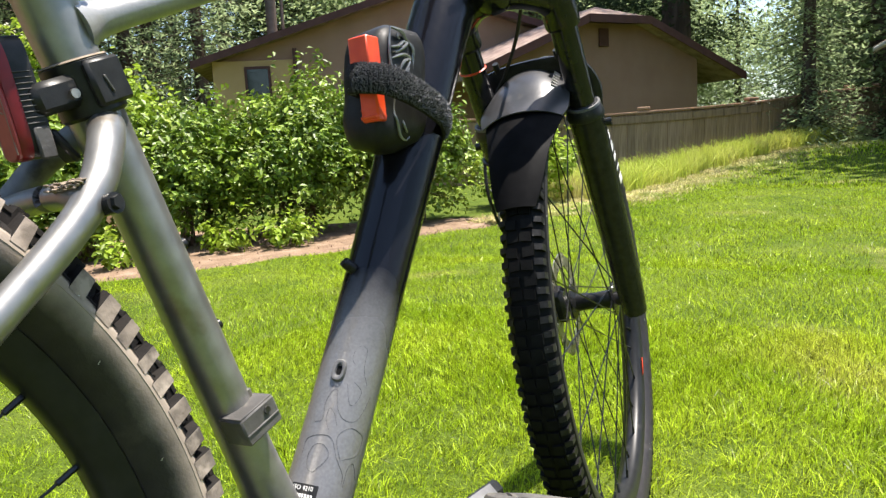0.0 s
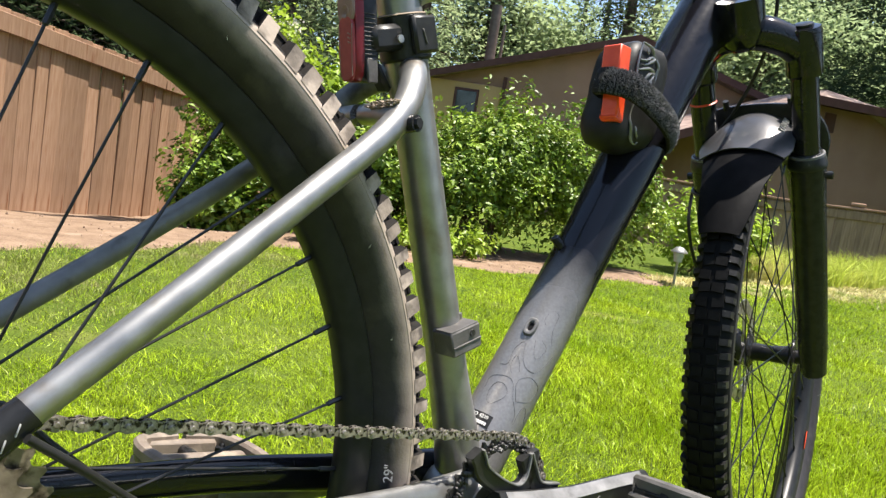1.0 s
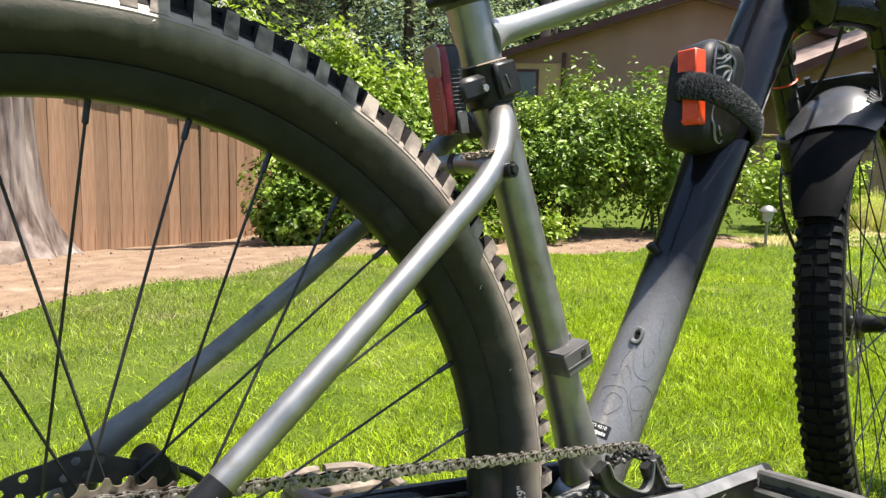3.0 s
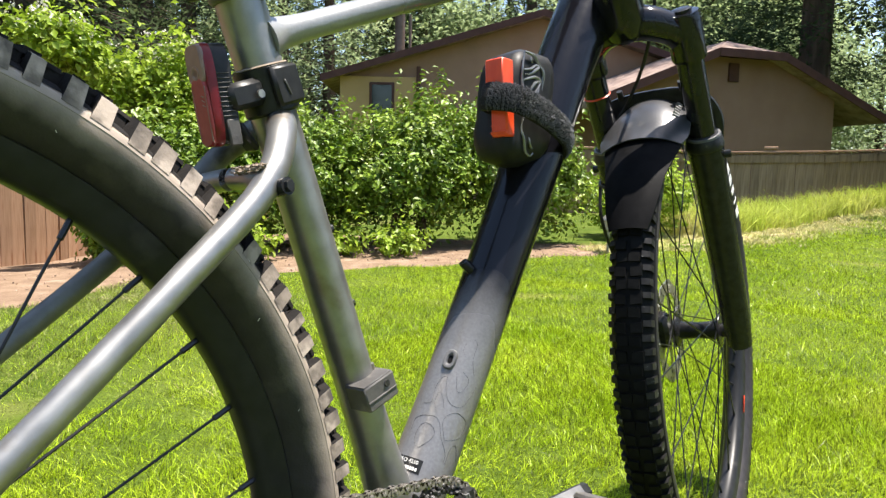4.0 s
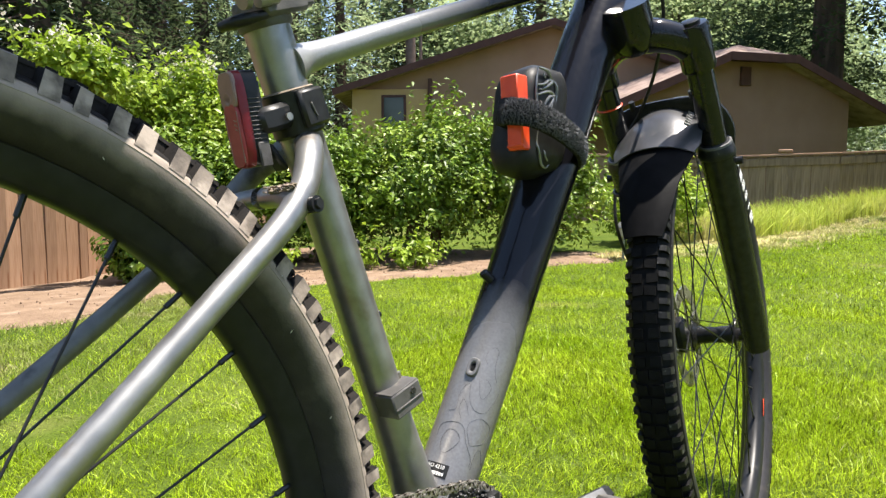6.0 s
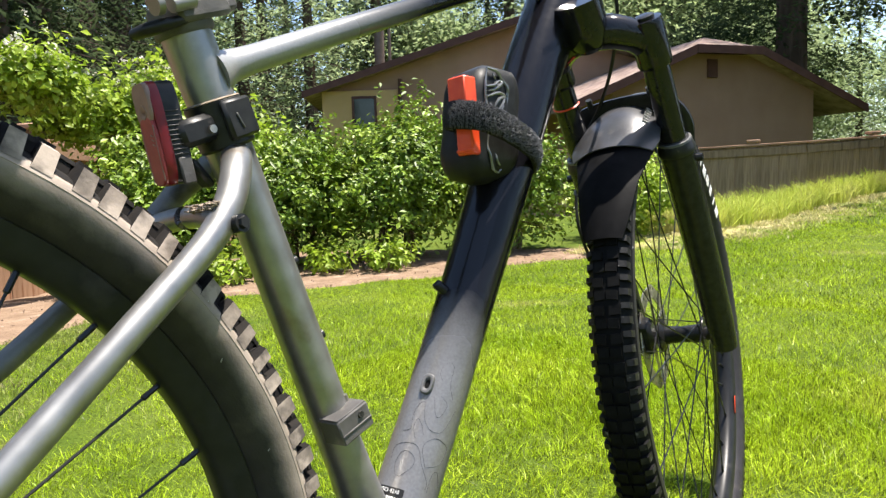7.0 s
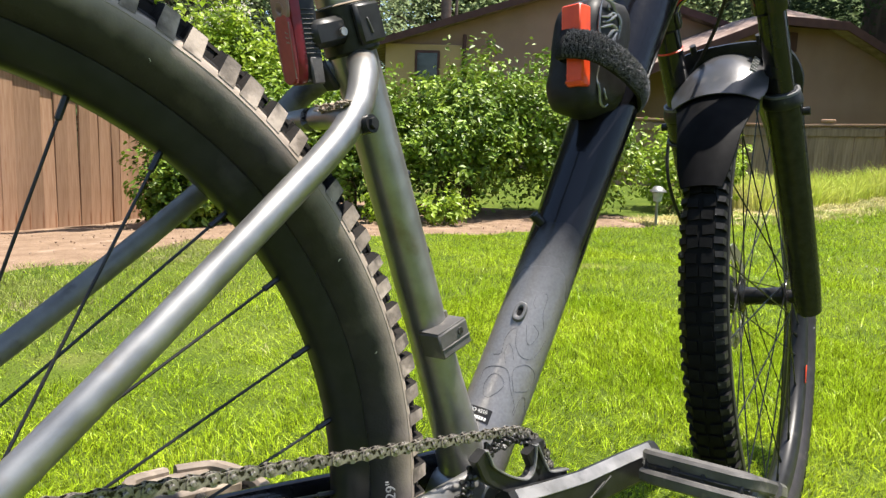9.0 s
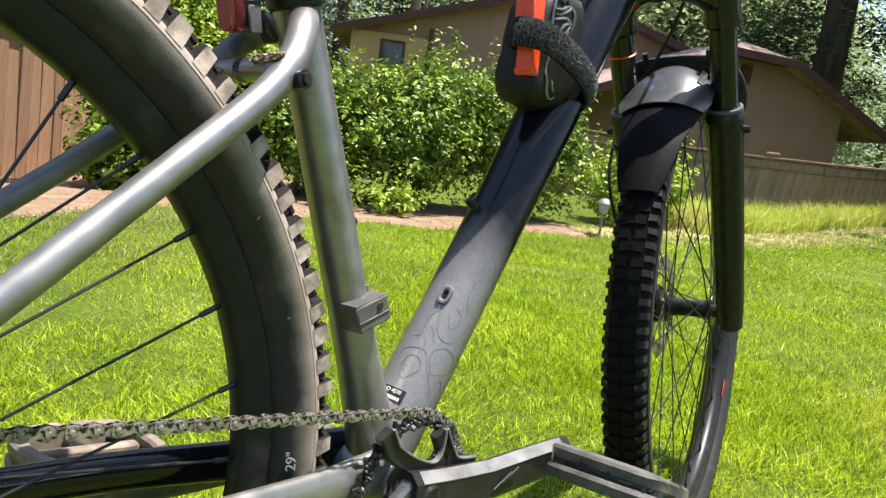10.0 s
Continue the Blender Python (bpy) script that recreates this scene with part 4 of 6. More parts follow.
def woods():
    rng = random.Random(4)
    kinds = [conifer("conifer", "tall dark green conifer behind the houses", 19, 3.4, NEEDLE, 31, 13000),
             conifer("conifer", "tall dark green conifer behind the houses", 23, 3.2, NEEDLE, 32, 13000),
             conifer("conifer", "feathery mid-green conifer behind the houses", 15, 3.2, NEEDLE_LIGHT, 33, 9000),
             leafy("leafy_tree", "light green leafy tree among the conifers", 10, 2.9, NEEDLE_LIGHT, 34, 8000),
             conifer("conifer", "unseen dark conifer added to block the sky", 18, 3.6, NEEDLE, 35, 2600)]
    spots = []
    for k in range(36):
        az = radians(-2 + k * 1.75)
        d = 27 + 11 * rng.random() + (k % 3) * 5
        spots.append((d * math.sin(az), d * math.cos(az), rng.choice((0, 1, 0, 1) if k < 20 else (0, 1, 0, 2, 3, 1) if k < 28 else (2, 3, 2, 3, 0))))
    for az, d, kind in ((62.5, 31, 3), (64.5, 36, 2), (66, 28, 3), (67.5, 34, 2), (71, 30, 3), (73, 35, 2), (65.5, 44, 0), (69, 33, 3), (72, 38, 3), (70.5, 43, 1), (74, 40, 3), (87, 36, 2), (89, 34, 3), (92, 30, 3), (98, 33, 2), (101, 29, 0), (105, 31, 2)):
        spots.append((d * math.sin(radians(az)), d * math.cos(radians(az)), kind))
    for k in (0, 1, 2, 3, 4, 6, 8, 9, 10, 11, 12, 13):
        az = radians(56 + k * 4)
        spots.append((58 * math.sin(az), 58 * math.cos(az), 3))
    # Conifers added out of view behind, to block sky light and reflections.
    for k in range(30):
        az = radians(112 + k * 8.2)
        d = 17 + 8 * rng.random()
        spots.append((d * math.sin(az), d * math.cos(az), 4))
    spots += [(2.5, 17.5, 1), (6.2, 19.0, 0), (-1.5, 16.0, 0), (10.0, 22.5, 1), (24.0, 0.2, 2), (22.5, -2.6, 3), (25.5, -5.5, 1)]
    near = [(16.0, 1.25, 2, 0.5), (17.4, -1.2, 0, 0.5), (19.6, -2.8, 3, 0.6), (33, 2.6, 2, 0.5), (35, 8.2, 3, 0.5), (30, 2.0, 3, 0.6), (36, 6.2, 2, 0.62), (29, 7.3, 3, 0.62), (14.8, -4.4, 3, 1.1), (14.3, -3.9, 3, 1.05), (0.5, 19.5, 0, 1.0), (4.3, 21.0, 1, 1.0), (8.0, 20.5, 0, 0.95), (12.0, 24.0, 0, 1.0), (-3.5, 19.0, 1, 0.95), (2.0, 24.0, 0, 1.1), (6.5, 25.0, 1, 1.0)]
    used = set()
    for x, y, kind, size in [(*q, rng.uniform(0.85, 1.2)) for q in spots] + near:
        m = pose(x, y, ground_z(x, y) - 0.1, 0, 0, rng.uniform(0, 360)) @ Matrix.Scale(size, 4)
        if kind in used:
            c = copy_thing(kinds[kind], m)
            c.matrix_basis = m
        else:
            used.add(kind)
            kinds[kind].matrix_basis = m
    big = thing("old_conifer", "thick dark conifer trunk behind the garage", "tree", m=pose(21.35, 5.2, 0))
    part("trunk", Geo().tube([(0, 0, -0.3), (0, 0, 6), (0.1, 0, 24)], [0.44, 0.38, 0.05], 16), BARK_DARK, big)
    rr = np.random.default_rng(77)
    pts = np.concatenate([rr.normal(0, 1, (1300, 3)) * [0.95, 0.95, 0.30] + [math.cos(k * 2.4) * 1.9, math.sin(k * 2.4) * 1.9, 3.7 + k * 0.62] for k in range(24)])
    up = rr.normal(0, 0.45, pts.shape) + [0, 0, 1]
    up /= np.linalg.norm(up, axis=1, keepdims=True)
    cards("crown", pts, up, rr.uniform(0.10, 0.26, len(pts)), NEEDLE, big, fold=-0.3, ratio=0.4, seed=78)


woods()


# ---- bicycle ----
# It leans a little to its left; its own axes: x ahead, y left, z up, the wheels touching z = 0.
BIKE = Matrix(((0.99955, 0.00268, -0.02975, 0), (0, 0.99597, 0.08964, 0), (0.02987, -0.0896, 0.99553, 0), (0, 0, 0, 1)))
bike = thing("bicycle", "grey and black hardtail mountain bike standing on the lawn", "bicycle")


def dusty_tyre():
    """Black rubber with tan dust clinging to the outer shoulder."""
    m = RUBBER.copy()
    nt = m.node_tree
    b = nt.nodes["Principled BSDF"]
    old = b.inputs["Base Color"].links[0].from_socket
    co = nt.nodes.new("ShaderNodeTexCoord")
    rel = nt.nodes.new("ShaderNodeVectorMath")
    rel.operation = "SUBTRACT"
    rel.inputs[1].default_value = (-0.43, 0, 0.37)
    flat = nt.nodes.new("ShaderNodeVectorMath")
    flat.operation = "MULTIPLY"
    flat.inputs[1].default_value = (1, 0, 1)
    far = nt.nodes.new("ShaderNodeVectorMath")
    far.operation = "LENGTH"
    nt.links.new(co.outputs["Object"], rel.inputs[0])
    nt.links.new(rel.outputs[0], flat.inputs[0])
    nt.links.new(flat.outputs[0], far.inputs[0])
    no = nt.nodes.new("ShaderNodeTexNoise")
    no.inputs["Scale"].default_value, no.inputs["Detail"].default_value = 45, 6
    nt.links.new(co.outputs["Object"], no.inputs["Vector"])
    ad = nt.nodes.new("ShaderNodeMath")
    ad.operation = "MULTIPLY_ADD"
    ad.inputs[1].default_value = 0.016
    nt.links.new(no.outputs["Fac"], ad.inputs[0])
    nt.links.new(far.outputs["Value"], ad.inputs[2])
    r = nt.nodes.new("ShaderNodeMapRange")
    r.inputs[1].default_value, r.inputs[2].default_value = 0.3385, 0.3590
    nt.links.new(ad.outputs[0], r.inputs[0])
    x = nt.nodes.new("ShaderNodeMix")
    x.data_type = "RGBA"
    x.inputs[7].default_value = (0.32, 0.267, 0.218, 1)
    nt.links.new(r.outputs[0], x.inputs[0])
    nt.links.new(old, x.inputs[6])
    nt.links.new(x.outputs[2], b.inputs["Base Color"])
    return m


REAR = Matrix.Translation((-0.43, 0, 0.37))
# The fork is turned to the left about the raked steering axis, so that the wheel leans with it.
TURN = Matrix.Rotation(radians(11.6), 4, Vector((-0.446, 0, 0.895)))
FRONT = Matrix.Translation((0.680, -0.0128, 0.37)) @ pose(0, 0, 0, 2.77) @ TURN
FORK = Matrix.Translation((0.680, -0.0128, 0.37)) @ pose(0, 0, 0, 3.1) @ TURN
BB = Vector((0.004, 0, 0.299))


def fade_surface(axis, start, width, light, dark_flake):
    """Metallic grey that gives way to gloss black along an axis, with a slightly ragged edge."""
    m = bpy.data.materials.new("grey to black tube")
    m.use_nodes = True
    nt = m.node_tree
    b = nt.nodes["Principled BSDF"]
    co = nt.nodes.new("ShaderNodeTexCoord")
    no = nt.nodes.new("ShaderNodeTexNoise")
    no.inputs["Scale"].default_value = 30
    nt.links.new(co.outputs["Object"], no.inputs["Vector"])
    dot = nt.nodes.new("ShaderNodeVectorMath")
    dot.operation = "DOT_PRODUCT"
    dot.inputs[1].default_value = axis
    nt.links.new(co.outputs["Object"], dot.inputs[0])
    mul = nt.nodes.new("ShaderNodeMath")
    mul.operation = "MULTIPLY_ADD"
    mul.inputs[1].default_value = 0.035
    nt.links.new(no.outputs["Fac"], mul.inputs[0])
    nt.links.new(dot.outputs["Value"], mul.inputs[2])
    r = nt.nodes.new("ShaderNodeMapRange")
    r.inputs[1].default_value, r.inputs[2].default_value = start, start + width
    nt.links.new(mul.outputs[0], r.inputs[0])
    fine = nt.nodes.new("ShaderNodeTexNoise")
    fine.inputs["Scale"].default_value = 400
    nt.links.new(co.outputs["Object"], fine.inputs["Vector"])
    fleck = nt.nodes.new("ShaderNodeMix")
    fleck.data_type = "RGBA"
    fleck.inputs[6].default_value, fleck.inputs[7].default_value = dark_flake, light
    nt.links.new(fine.outputs["Fac"], fleck.inputs[0])
    mix = nt.nodes.new("ShaderNodeMix")
    mix.data_type = "RGBA"
    mix.inputs[7].default_value = (0.006, 0.006, 0.008, 1)
    nt.links.new(fleck.outputs[2], mix.inputs[6])
    nt.links.new(r.outputs[0], mix.inputs[0])
    nt.links.new(mix.outputs[2], b.inputs["Base Color"])
    for name, lo, hi in (("Metallic", 0.45, 0.0), ("Roughness", 0.36, 0.15)):
        q = nt.nodes.new("ShaderNodeMapRange")
        q.inputs[3].default_value, q.inputs[4].default_value = lo, hi
        nt.links.new(r.outputs[0], q.inputs[0])
        nt.links.new(q.outputs[0], b.inputs[name])
    b.inputs["Specular IOR Level"].default_value = 0.3
    wavy = nt.nodes.new("ShaderNodeTexNoise")
    wavy.inputs["Scale"].default_value, wavy.inputs["Detail"].default_value = 55, 3
    nt.links.new(co.outputs["Object"], wavy.inputs["Vector"])
    bp = nt.nodes.new("ShaderNodeBump")
    bp.inputs["Strength"].default_value, bp.inputs["Distance"].default_value = 1.0, 0.0005
    nt.links.new(wavy.outputs["Fac"], bp.inputs["Height"])
    nt.links.new(bp.outputs[0], b.inputs["Normal"])
    return m


FADE = fade_surface((1.52, 1.0, 0.184), 0.240, 0.09, (0.265, 0.26, 0.256, 1), (0.158, 0.155, 0.152, 1))
FADE_TOP = fade_surface((1.0, 0.0, 0.3), 0.225, 0.20, (0.34, 0.34, 0.33, 1), (0.26, 0.26, 0.255, 1))


def gear(geo, teeth, inner, thick, m, tooth=0.0042):
    """A flat toothed ring about the local y axis."""
    root = teeth * 0.0127 / (2 * math.pi) - 0.0028
    n = teeth * 6
    shape = (-0.15, -0.25, -0.1, 0.95, 1.05, 0.2)
    rings = []
    for y in (-thick / 2, thick / 2):
        for kind in (0, 1):
            ring = []
            for k in range(n):
                w = 2 * math.pi * k / n
                r = inner if kind == 0 else root + tooth * shape[k % 6]
                ring.append(m @ Vector((r * math.cos(w), y, r * math.sin(w))))
            rings.append(ring)
    vs = [p for ring in rings for p in ring]
    fs = []
    for k in range(n):
        j = (k + 1) % n
        a, b, c, d = (q * n for q in range(4))
        fs += [(a + k, b + k, b + j, a + j), (c + j, d + j, d + k, c + k), (b + k, d + k, d + j, b + j), (a + j, c + j, c + k, a + k)]
    return geo.add(vs, fs)


def perforated_disc(geo, r0, r1, thick, m, cells=30):
    """A brake rotor: a thin band with a wavy rim and two staggered rows of round holes."""
    def at(r, a, y):
        wave = 1 + (0.022 * math.sin(a * 10) if r > r1 - 1e-6 else 0)
        return m @ Vector((r * wave * math.cos(a), y, r * wave * math.sin(a)))

    mid = (r0 + r1) / 2
    for row, (q0, q1) in enumerate(((r0, mid), (mid, r1))):
        for k in range(cells):
            a0 = 2 * math.pi * (k + 0.5 * row) / cells
            a1 = a0 + 2 * math.pi / cells
            am, qm = (a0 + a1) / 2, (q0 + q1) / 2
            solid = (k + row) % 3 == 2
            rim = [(q0, a0), (q0, am), (q0, a1), (qm, a1), (q1, a1), (q1, am), (q1, a0), (qm, a0)]
            vs = []
            for y in (-thick / 2, thick / 2):
                vs += [at(r, a, y) for r, a in rim]
                hr = (q1 - q0) * 0.3
                vs += [at(qm + hr * math.sin(w), am + hr * math.cos(w) / qm, y) for w in (radians(225 + 45 * i) for i in range(8))]
            fs = []
            for i in range(8):
                j = (i + 1) % 8
                fs += [(i, j, 8 + j, 8 + i), (16 + j, 16 + i, 24 + i, 24 + j)]
                if not solid:
                    fs.append((8 + i, 8 + j, 24 + j, 24 + i))
            if solid:
                fs += [tuple(range(15, 7, -1)), tuple(range(24, 32))]
            if row:
                fs += [(4, 5, 21, 20), (5, 6, 22, 21)]
            else:
                fs += [(0, 1, 17, 16), (1, 2, 18, 17)]
            geo.add(vs, fs)
    return geo


def rotor_arms(r0, m, material, w):
    for k in range(6):
        a = 2 * math.pi * k / 6
        part("rotor_arm", Geo().tube([m @ Vector((0.02 * math.cos(a), 0, 0.02 * math.sin(a))), m @ Vector((r0 * math.cos(a + 0.5), 0, r0 * math.sin(a + 0.5)))], [(0.001, 0.005), (0.001, 0.004)], 6), material, w)


def wheel(name, label, m, hub, tyre_mat, tread_mat, half, blocks, knobs, first, spin, flange, cross):
    """A wheel: half is the casing's (radius, half width) profile; blocks are tread blocks, each a span of the pitch and
    its foot and top as (radius, half width) inside and outside."""
    w = part(name, hub, BLACK_SATIN, bike, label)
    prof = [(r, -y) for r, y in half] + [(r, y) for r, y in half[-2::-1]]
    part("tyre", Geo().lathe(prof, m, 144), tyre_mat, w)
    rimp = [(0.3215, 0.0150), (0.3195, 0.0172), (0.3165, 0.0165), (0.311, 0.0148), (0.3035, 0.0115), (0.2995, 0.006)]
    part("rim", Geo().lathe([(r, -y) for r, y in rimp] + [(r, y) for r, y in rimp[::-1]], m, 128), RIM, w)
    shoulder, centre = Geo(), Geo()
    rng = random.Random(len(name))
    step = 2 * math.pi / knobs
    for k in range(knobs):
        for s in (-1, 1):
            for row, (span0, span1, foot, top, turn) in enumerate(blocks[k % len(blocks)]):
                a0, a1 = first + (k + span0) * step, first + (k + span1) * step
                j = rng.uniform(-0.0005, 0.0005)
                if tread_mat == KNOB:
                    a0, a1 = a0 + rng.uniform(-0.07, 0.07) * step, a1 + rng.uniform(-0.07, 0.07) * step
                    turn += rng.uniform(-0.09, 0.09)
                c = []
                for (r, y), pull in ((foot[0], 0), (foot[1], 0), (top[1], 0.09), (top[0], 0.09)):
                    for a in (a0 + (a1 - a0) * pull, a1 - (a1 - a0) * pull):
                        a += turn * step * (y - 0.015) / 0.015
                        c.append(m @ Vector(((r + (j if pull else 0)) * math.cos(a), s * y, (r + (j if pull else 0)) * math.sin(a))))
                worn, walls = [(2, 4, 5, 3), (4, 6, 7, 5)], [(0, 1, 7, 6), (0, 6, 4, 2), (1, 3, 5, 7)]
                if row in (1, 2, 3):
                    centre.add(c, worn + walls)
                else:
                    shoulder.add(c, worn)
                    centre.add(c, walls)
    tagged(part("shoulder_tread", shoulder, tread_mat if tread_mat == KNOB else KNOB_GLINT, w, sharp=25), kind="stuff")
    # The rear colour is bare rubber plus the shade of the tread gaps.
    tagged(part("centre_tread", centre, KNOB_DARK if tread_mat == KNOB else tread_mat, w, sharp=25), kind="stuff")
    hairs = Geo()
    for k in range(46):
        a, s, r = rng.uniform(0, 6.28), rng.choice((-1, 1)), rng.choice((0.332, 0.345, 0.35))
        y = float(np.interp(r, [q[0] for q in half], [q[1] for q in half]))
        p = m @ Vector((r * math.cos(a), s * y, r * math.sin(a)))
        e = rng.uniform(-0.002, 0.003)
        q = m @ Vector(((r + e) * math.cos(a + 0.006), s * (y + 0.0022), (r + e) * math.sin(a + 0.006)))
        hairs.tube([p, q], [0.0003, 0.0001], 3)
    tagged(part("vent_hair", hairs, WHITE, w), kind="stuff")
    for k in range(32):
        a = spin + k * 2 * math.pi / 32
        s = 1 if k % 2 else -1
        lead = cross * (1 if (k // 2) % 2 else -1)
        y = flange[0] if s > 0 else -flange[1]
        p = m @ Vector((0.3005 * math.cos(a), s * 0.002, 0.3005 * math.sin(a)))
        h = m @ Vector((0.0275 * math.cos(a + lead), y, 0.0275 * math.sin(a + lead)))
        d = (h - p).normalized()
        sp = Geo().tube([p, p + d * 0.0145, p + d * 0.0155, h], [0.0021, 0.0021, 0.00105, 0.00105], 6)
        part("spoke", sp, SPOKE, w)
    return w


REAR_CASING = [(0.319, 0.0135), (0.3212, 0.0185), (0.3265, 0.0262), (0.334, 0.0318), (0.342, 0.0343), (0.3462, 0.0342), (0.3466, 0.0345), (0.3470, 0.0341), (0.3502, 0.0334), (0.3530, 0.0306), (0.3562, 0.0265), (0.3585, 0.021), (0.3625, 0.0125), (0.3640, 0.0)]
REAR_BLOCKS = [[(0.23, 0.78, ((0.356, 0.0175), (0.3492, 0.0340)), ((0.3705, 0.0175), (0.3668, 0.0290)), 0.0), (-0.30, 0.30, ((0.356, 0.006), (0.354, 0.0168)), ((0.3715, 0.006), (0.3692, 0.0155)), 0.0), (0.15, 0.62, ((0.360, 0.001), (0.360, 0.0085)), ((0.3765, 0.001), (0.3758, 0.0085)), 0.1), (-0.27, 0.27, ((0.3660, 0.0110), (0.3682, 0.0163)), ((0.3726, 0.0110), (0.3712, 0.0155)), 0.0)],
               [(0.23, 0.78, ((0.356, 0.0175), (0.3492, 0.0340)), ((0.3708, 0.0175), (0.3662, 0.0286)), 0.0), (-0.30, 0.30, ((0.356, 0.008), (0.354, 0.0168)), ((0.3712, 0.008), (0.3690, 0.0154)), 0.0), (0.25, 0.75, ((0.360, 0.002), (0.360, 0.0105)), ((0.3768, 0.002), (0.3755, 0.0105)), -0.1), (-0.27, 0.27, ((0.3660, 0.0110), (0.3682, 0.0163)), ((0.3726, 0.0110), (0.3712, 0.0155)), 0.0)]]
FRONT_CASING = [(0.319, 0.0135), (0.3215, 0.0172), (0.326, 0.0215), (0.333, 0.0252), (0.340, 0.0268), (0.346, 0.0264), (0.351, 0.0243), (0.357, 0.0205), (0.3640, 0.0150), (0.3655, 0.0)]
FRONT_BLOCKS = [[(0.08, 0.64, ((0.353, 0.0145), (0.350, 0.0252)), ((0.3660, 0.0155), (0.3615, 0.0243)), 0.0), (0.2, 1.02, ((0.358, 0.0006), (0.356, 0.0136)), ((0.3685, 0.0006), (0.3678, 0.0136)), 0.08)],
                [(0.08, 0.60, ((0.353, 0.0170), (0.350, 0.0260)), ((0.3655, 0.0170), (0.3610, 0.0251)), 0.0), (0.2, 1.02, ((0.358, 0.0030), (0.356, 0.0160)), ((0.3685, 0.0030), (0.3670, 0.0160)), -0.08)]]


def text_mesh(name, words, size, m, depth=0.0002):
    cu = bpy.data.curves.new(name, "FONT")
    cu.body, cu.size, cu.extrude = words, size, depth
    cu.align_x = cu.align_y = "CENTER"
    ob = new(name, cu)
    me = bpy.data.meshes.new_from_object(ob.evaluated_get(bpy.context.evaluated_depsgraph_get()))
    bpy.data.objects.remove(ob)
    me.transform(m)
    return me


def frame_from(o, right, up):
    """A pose with its x along right, its y along up."""
    x = Vector(right).normalized()
    z = x.cross(Vector(up)).normalized()
    y = z.cross(x)
    m = Matrix((x, y, z)).transposed().to_4x4()
    m.translation = o
    return m


# rear wheel
hub = Geo()
hub.lathe([(0.0, -0.072), (0.010, -0.072), (0.014, -0.03), (0.0285, -0.024), (0.0285, -0.020), (0.015, -0.016), (0.014, 0.028), (0.030, 0.031), (0.030, 0.035), (0.018, 0.04), (0.010, 0.072), (0.0, 0.072)], REAR, 40)
rear = wheel("rear_wheel", "rear wheel with a dusty knobbly tyre and black spokes", REAR, hub, dusty_tyre(), KNOB, REAR_CASING, REAR_BLOCKS, 104, radians(57.36), radians(6.6), (0.033, 0.022), radians(66))
# Dark band under the rear blocks: the gaps' shade put into colour.
base = [(r + 0.0004, y + 0.0002) for r, y in REAR_CASING if r > 0.3508]
part("tread_base", Geo().lathe([(r, -y) for r, y in base] + [(r, y) for r, y in base[-2::-1]], REAR, 144), KNOB_DARK, rear)
t29 = text_mesh("lettering", '29"', 0.0108, Matrix.Identity(4), 0.0003)
t29.materials.append(PRINT_GREY)
a29 = radians(-4.2)
mark = frame_from(REAR @ Vector((0.3295 * math.cos(a29), -0.0300, 0.3295 * math.sin(a29))), (-math.sin(a29), 0, math.cos(a29)), (-math.cos(a29), 0.62, -math.sin(a29)))
t29.transform(mark)
part("lettering", t29, PRINT_GREY, rear, "grey size lettering on the tyre sidewall")
g = Geo()
perforated_disc(g, 0.058, 0.0775, 0.0018, REAR @ Matrix.Translation((0, 0.047, 0)))
part("brake_rotor", g, ROTOR, rear, "black drilled brake rotor")
rotor_arms(0.0585, REAR @ Matrix.Translation((0, 0.047, 0)), ROTOR, rear)
TEETH = (41, 36, 30, 25, 21, 18, 15, 13, 11)
for i, n in enumerate(TEETH):
    g = Geo()
    y = -0.0365 - i * 0.0043
    root = n * 0.0127 / (2 * math.pi) - 0.0028
    gear(g, n, max(root - 0.0105, 0.012), 0.0019, REAR @ Matrix.Translation((0, y, 0)) @ pose(0, 0, 0, 0, i * 7, 0))
    if n > 20:
        for k in range(6):
            a = k * 2 * math.pi / 6 + i * 0.16
            r = root - 0.007
            part("sprocket_arm", Geo().tube([REAR @ Vector((0.016 * math.cos(a), y, 0.016 * math.sin(a))), REAR @ Vector((r * math.cos(a + 0.35), y, r * math.sin(a + 0.35)))], [(0.0009, 0.0055), (0.0009, 0.0075)], 6), COG, rear)
    part("sprocket", g, COG, rear, "dirty steel sprocket")
part("freehub", Geo().lathe([(0.0, -0.034), (0.021, -0.034), (0.021, -0.0735), (0.0, -0.0735)], REAR, 24), BLACK_SATIN, rear)

# front wheel
hub = Geo()
hub.lathe([(0.0, -0.055), (0.009, -0.055), (0.011, -0.036), (0.0255, -0.034), (0.0265, -0.031), (0.015, -0.027), (0.0125, 0.0), (0.0145, 0.026), (0.0265, 0.031), (0.0265, 0.034), (0.018, 0.038), (0.018, 0.05), (0.009, 0.055), (0.0, 0.055)], FRONT, 40)
front = wheel("front_wheel", "front wheel with a black knobbly tyre, turned a little aside", FRONT, hub, RUBBER, KNOB_BLACK, FRONT_CASING, FRONT_BLOCKS, 140, 0.0, radians(3), (0.033, 0.033), radians(66))
base = [(r, y) for r, y in FRONT_CASING if r > 0.345]
base = [(r + 0.0004, -y) for r, y in base] + [(r + 0.0004, y) for r, y in base[-2::-1]]
part("tread_base", Geo().lathe(base, FRONT, 144), KNOB_BLACK, front)
g = Geo()
perforated_disc(g, 0.06, 0.081, 0.0018, FRONT @ Matrix.Translation((0, 0.044, 0)))
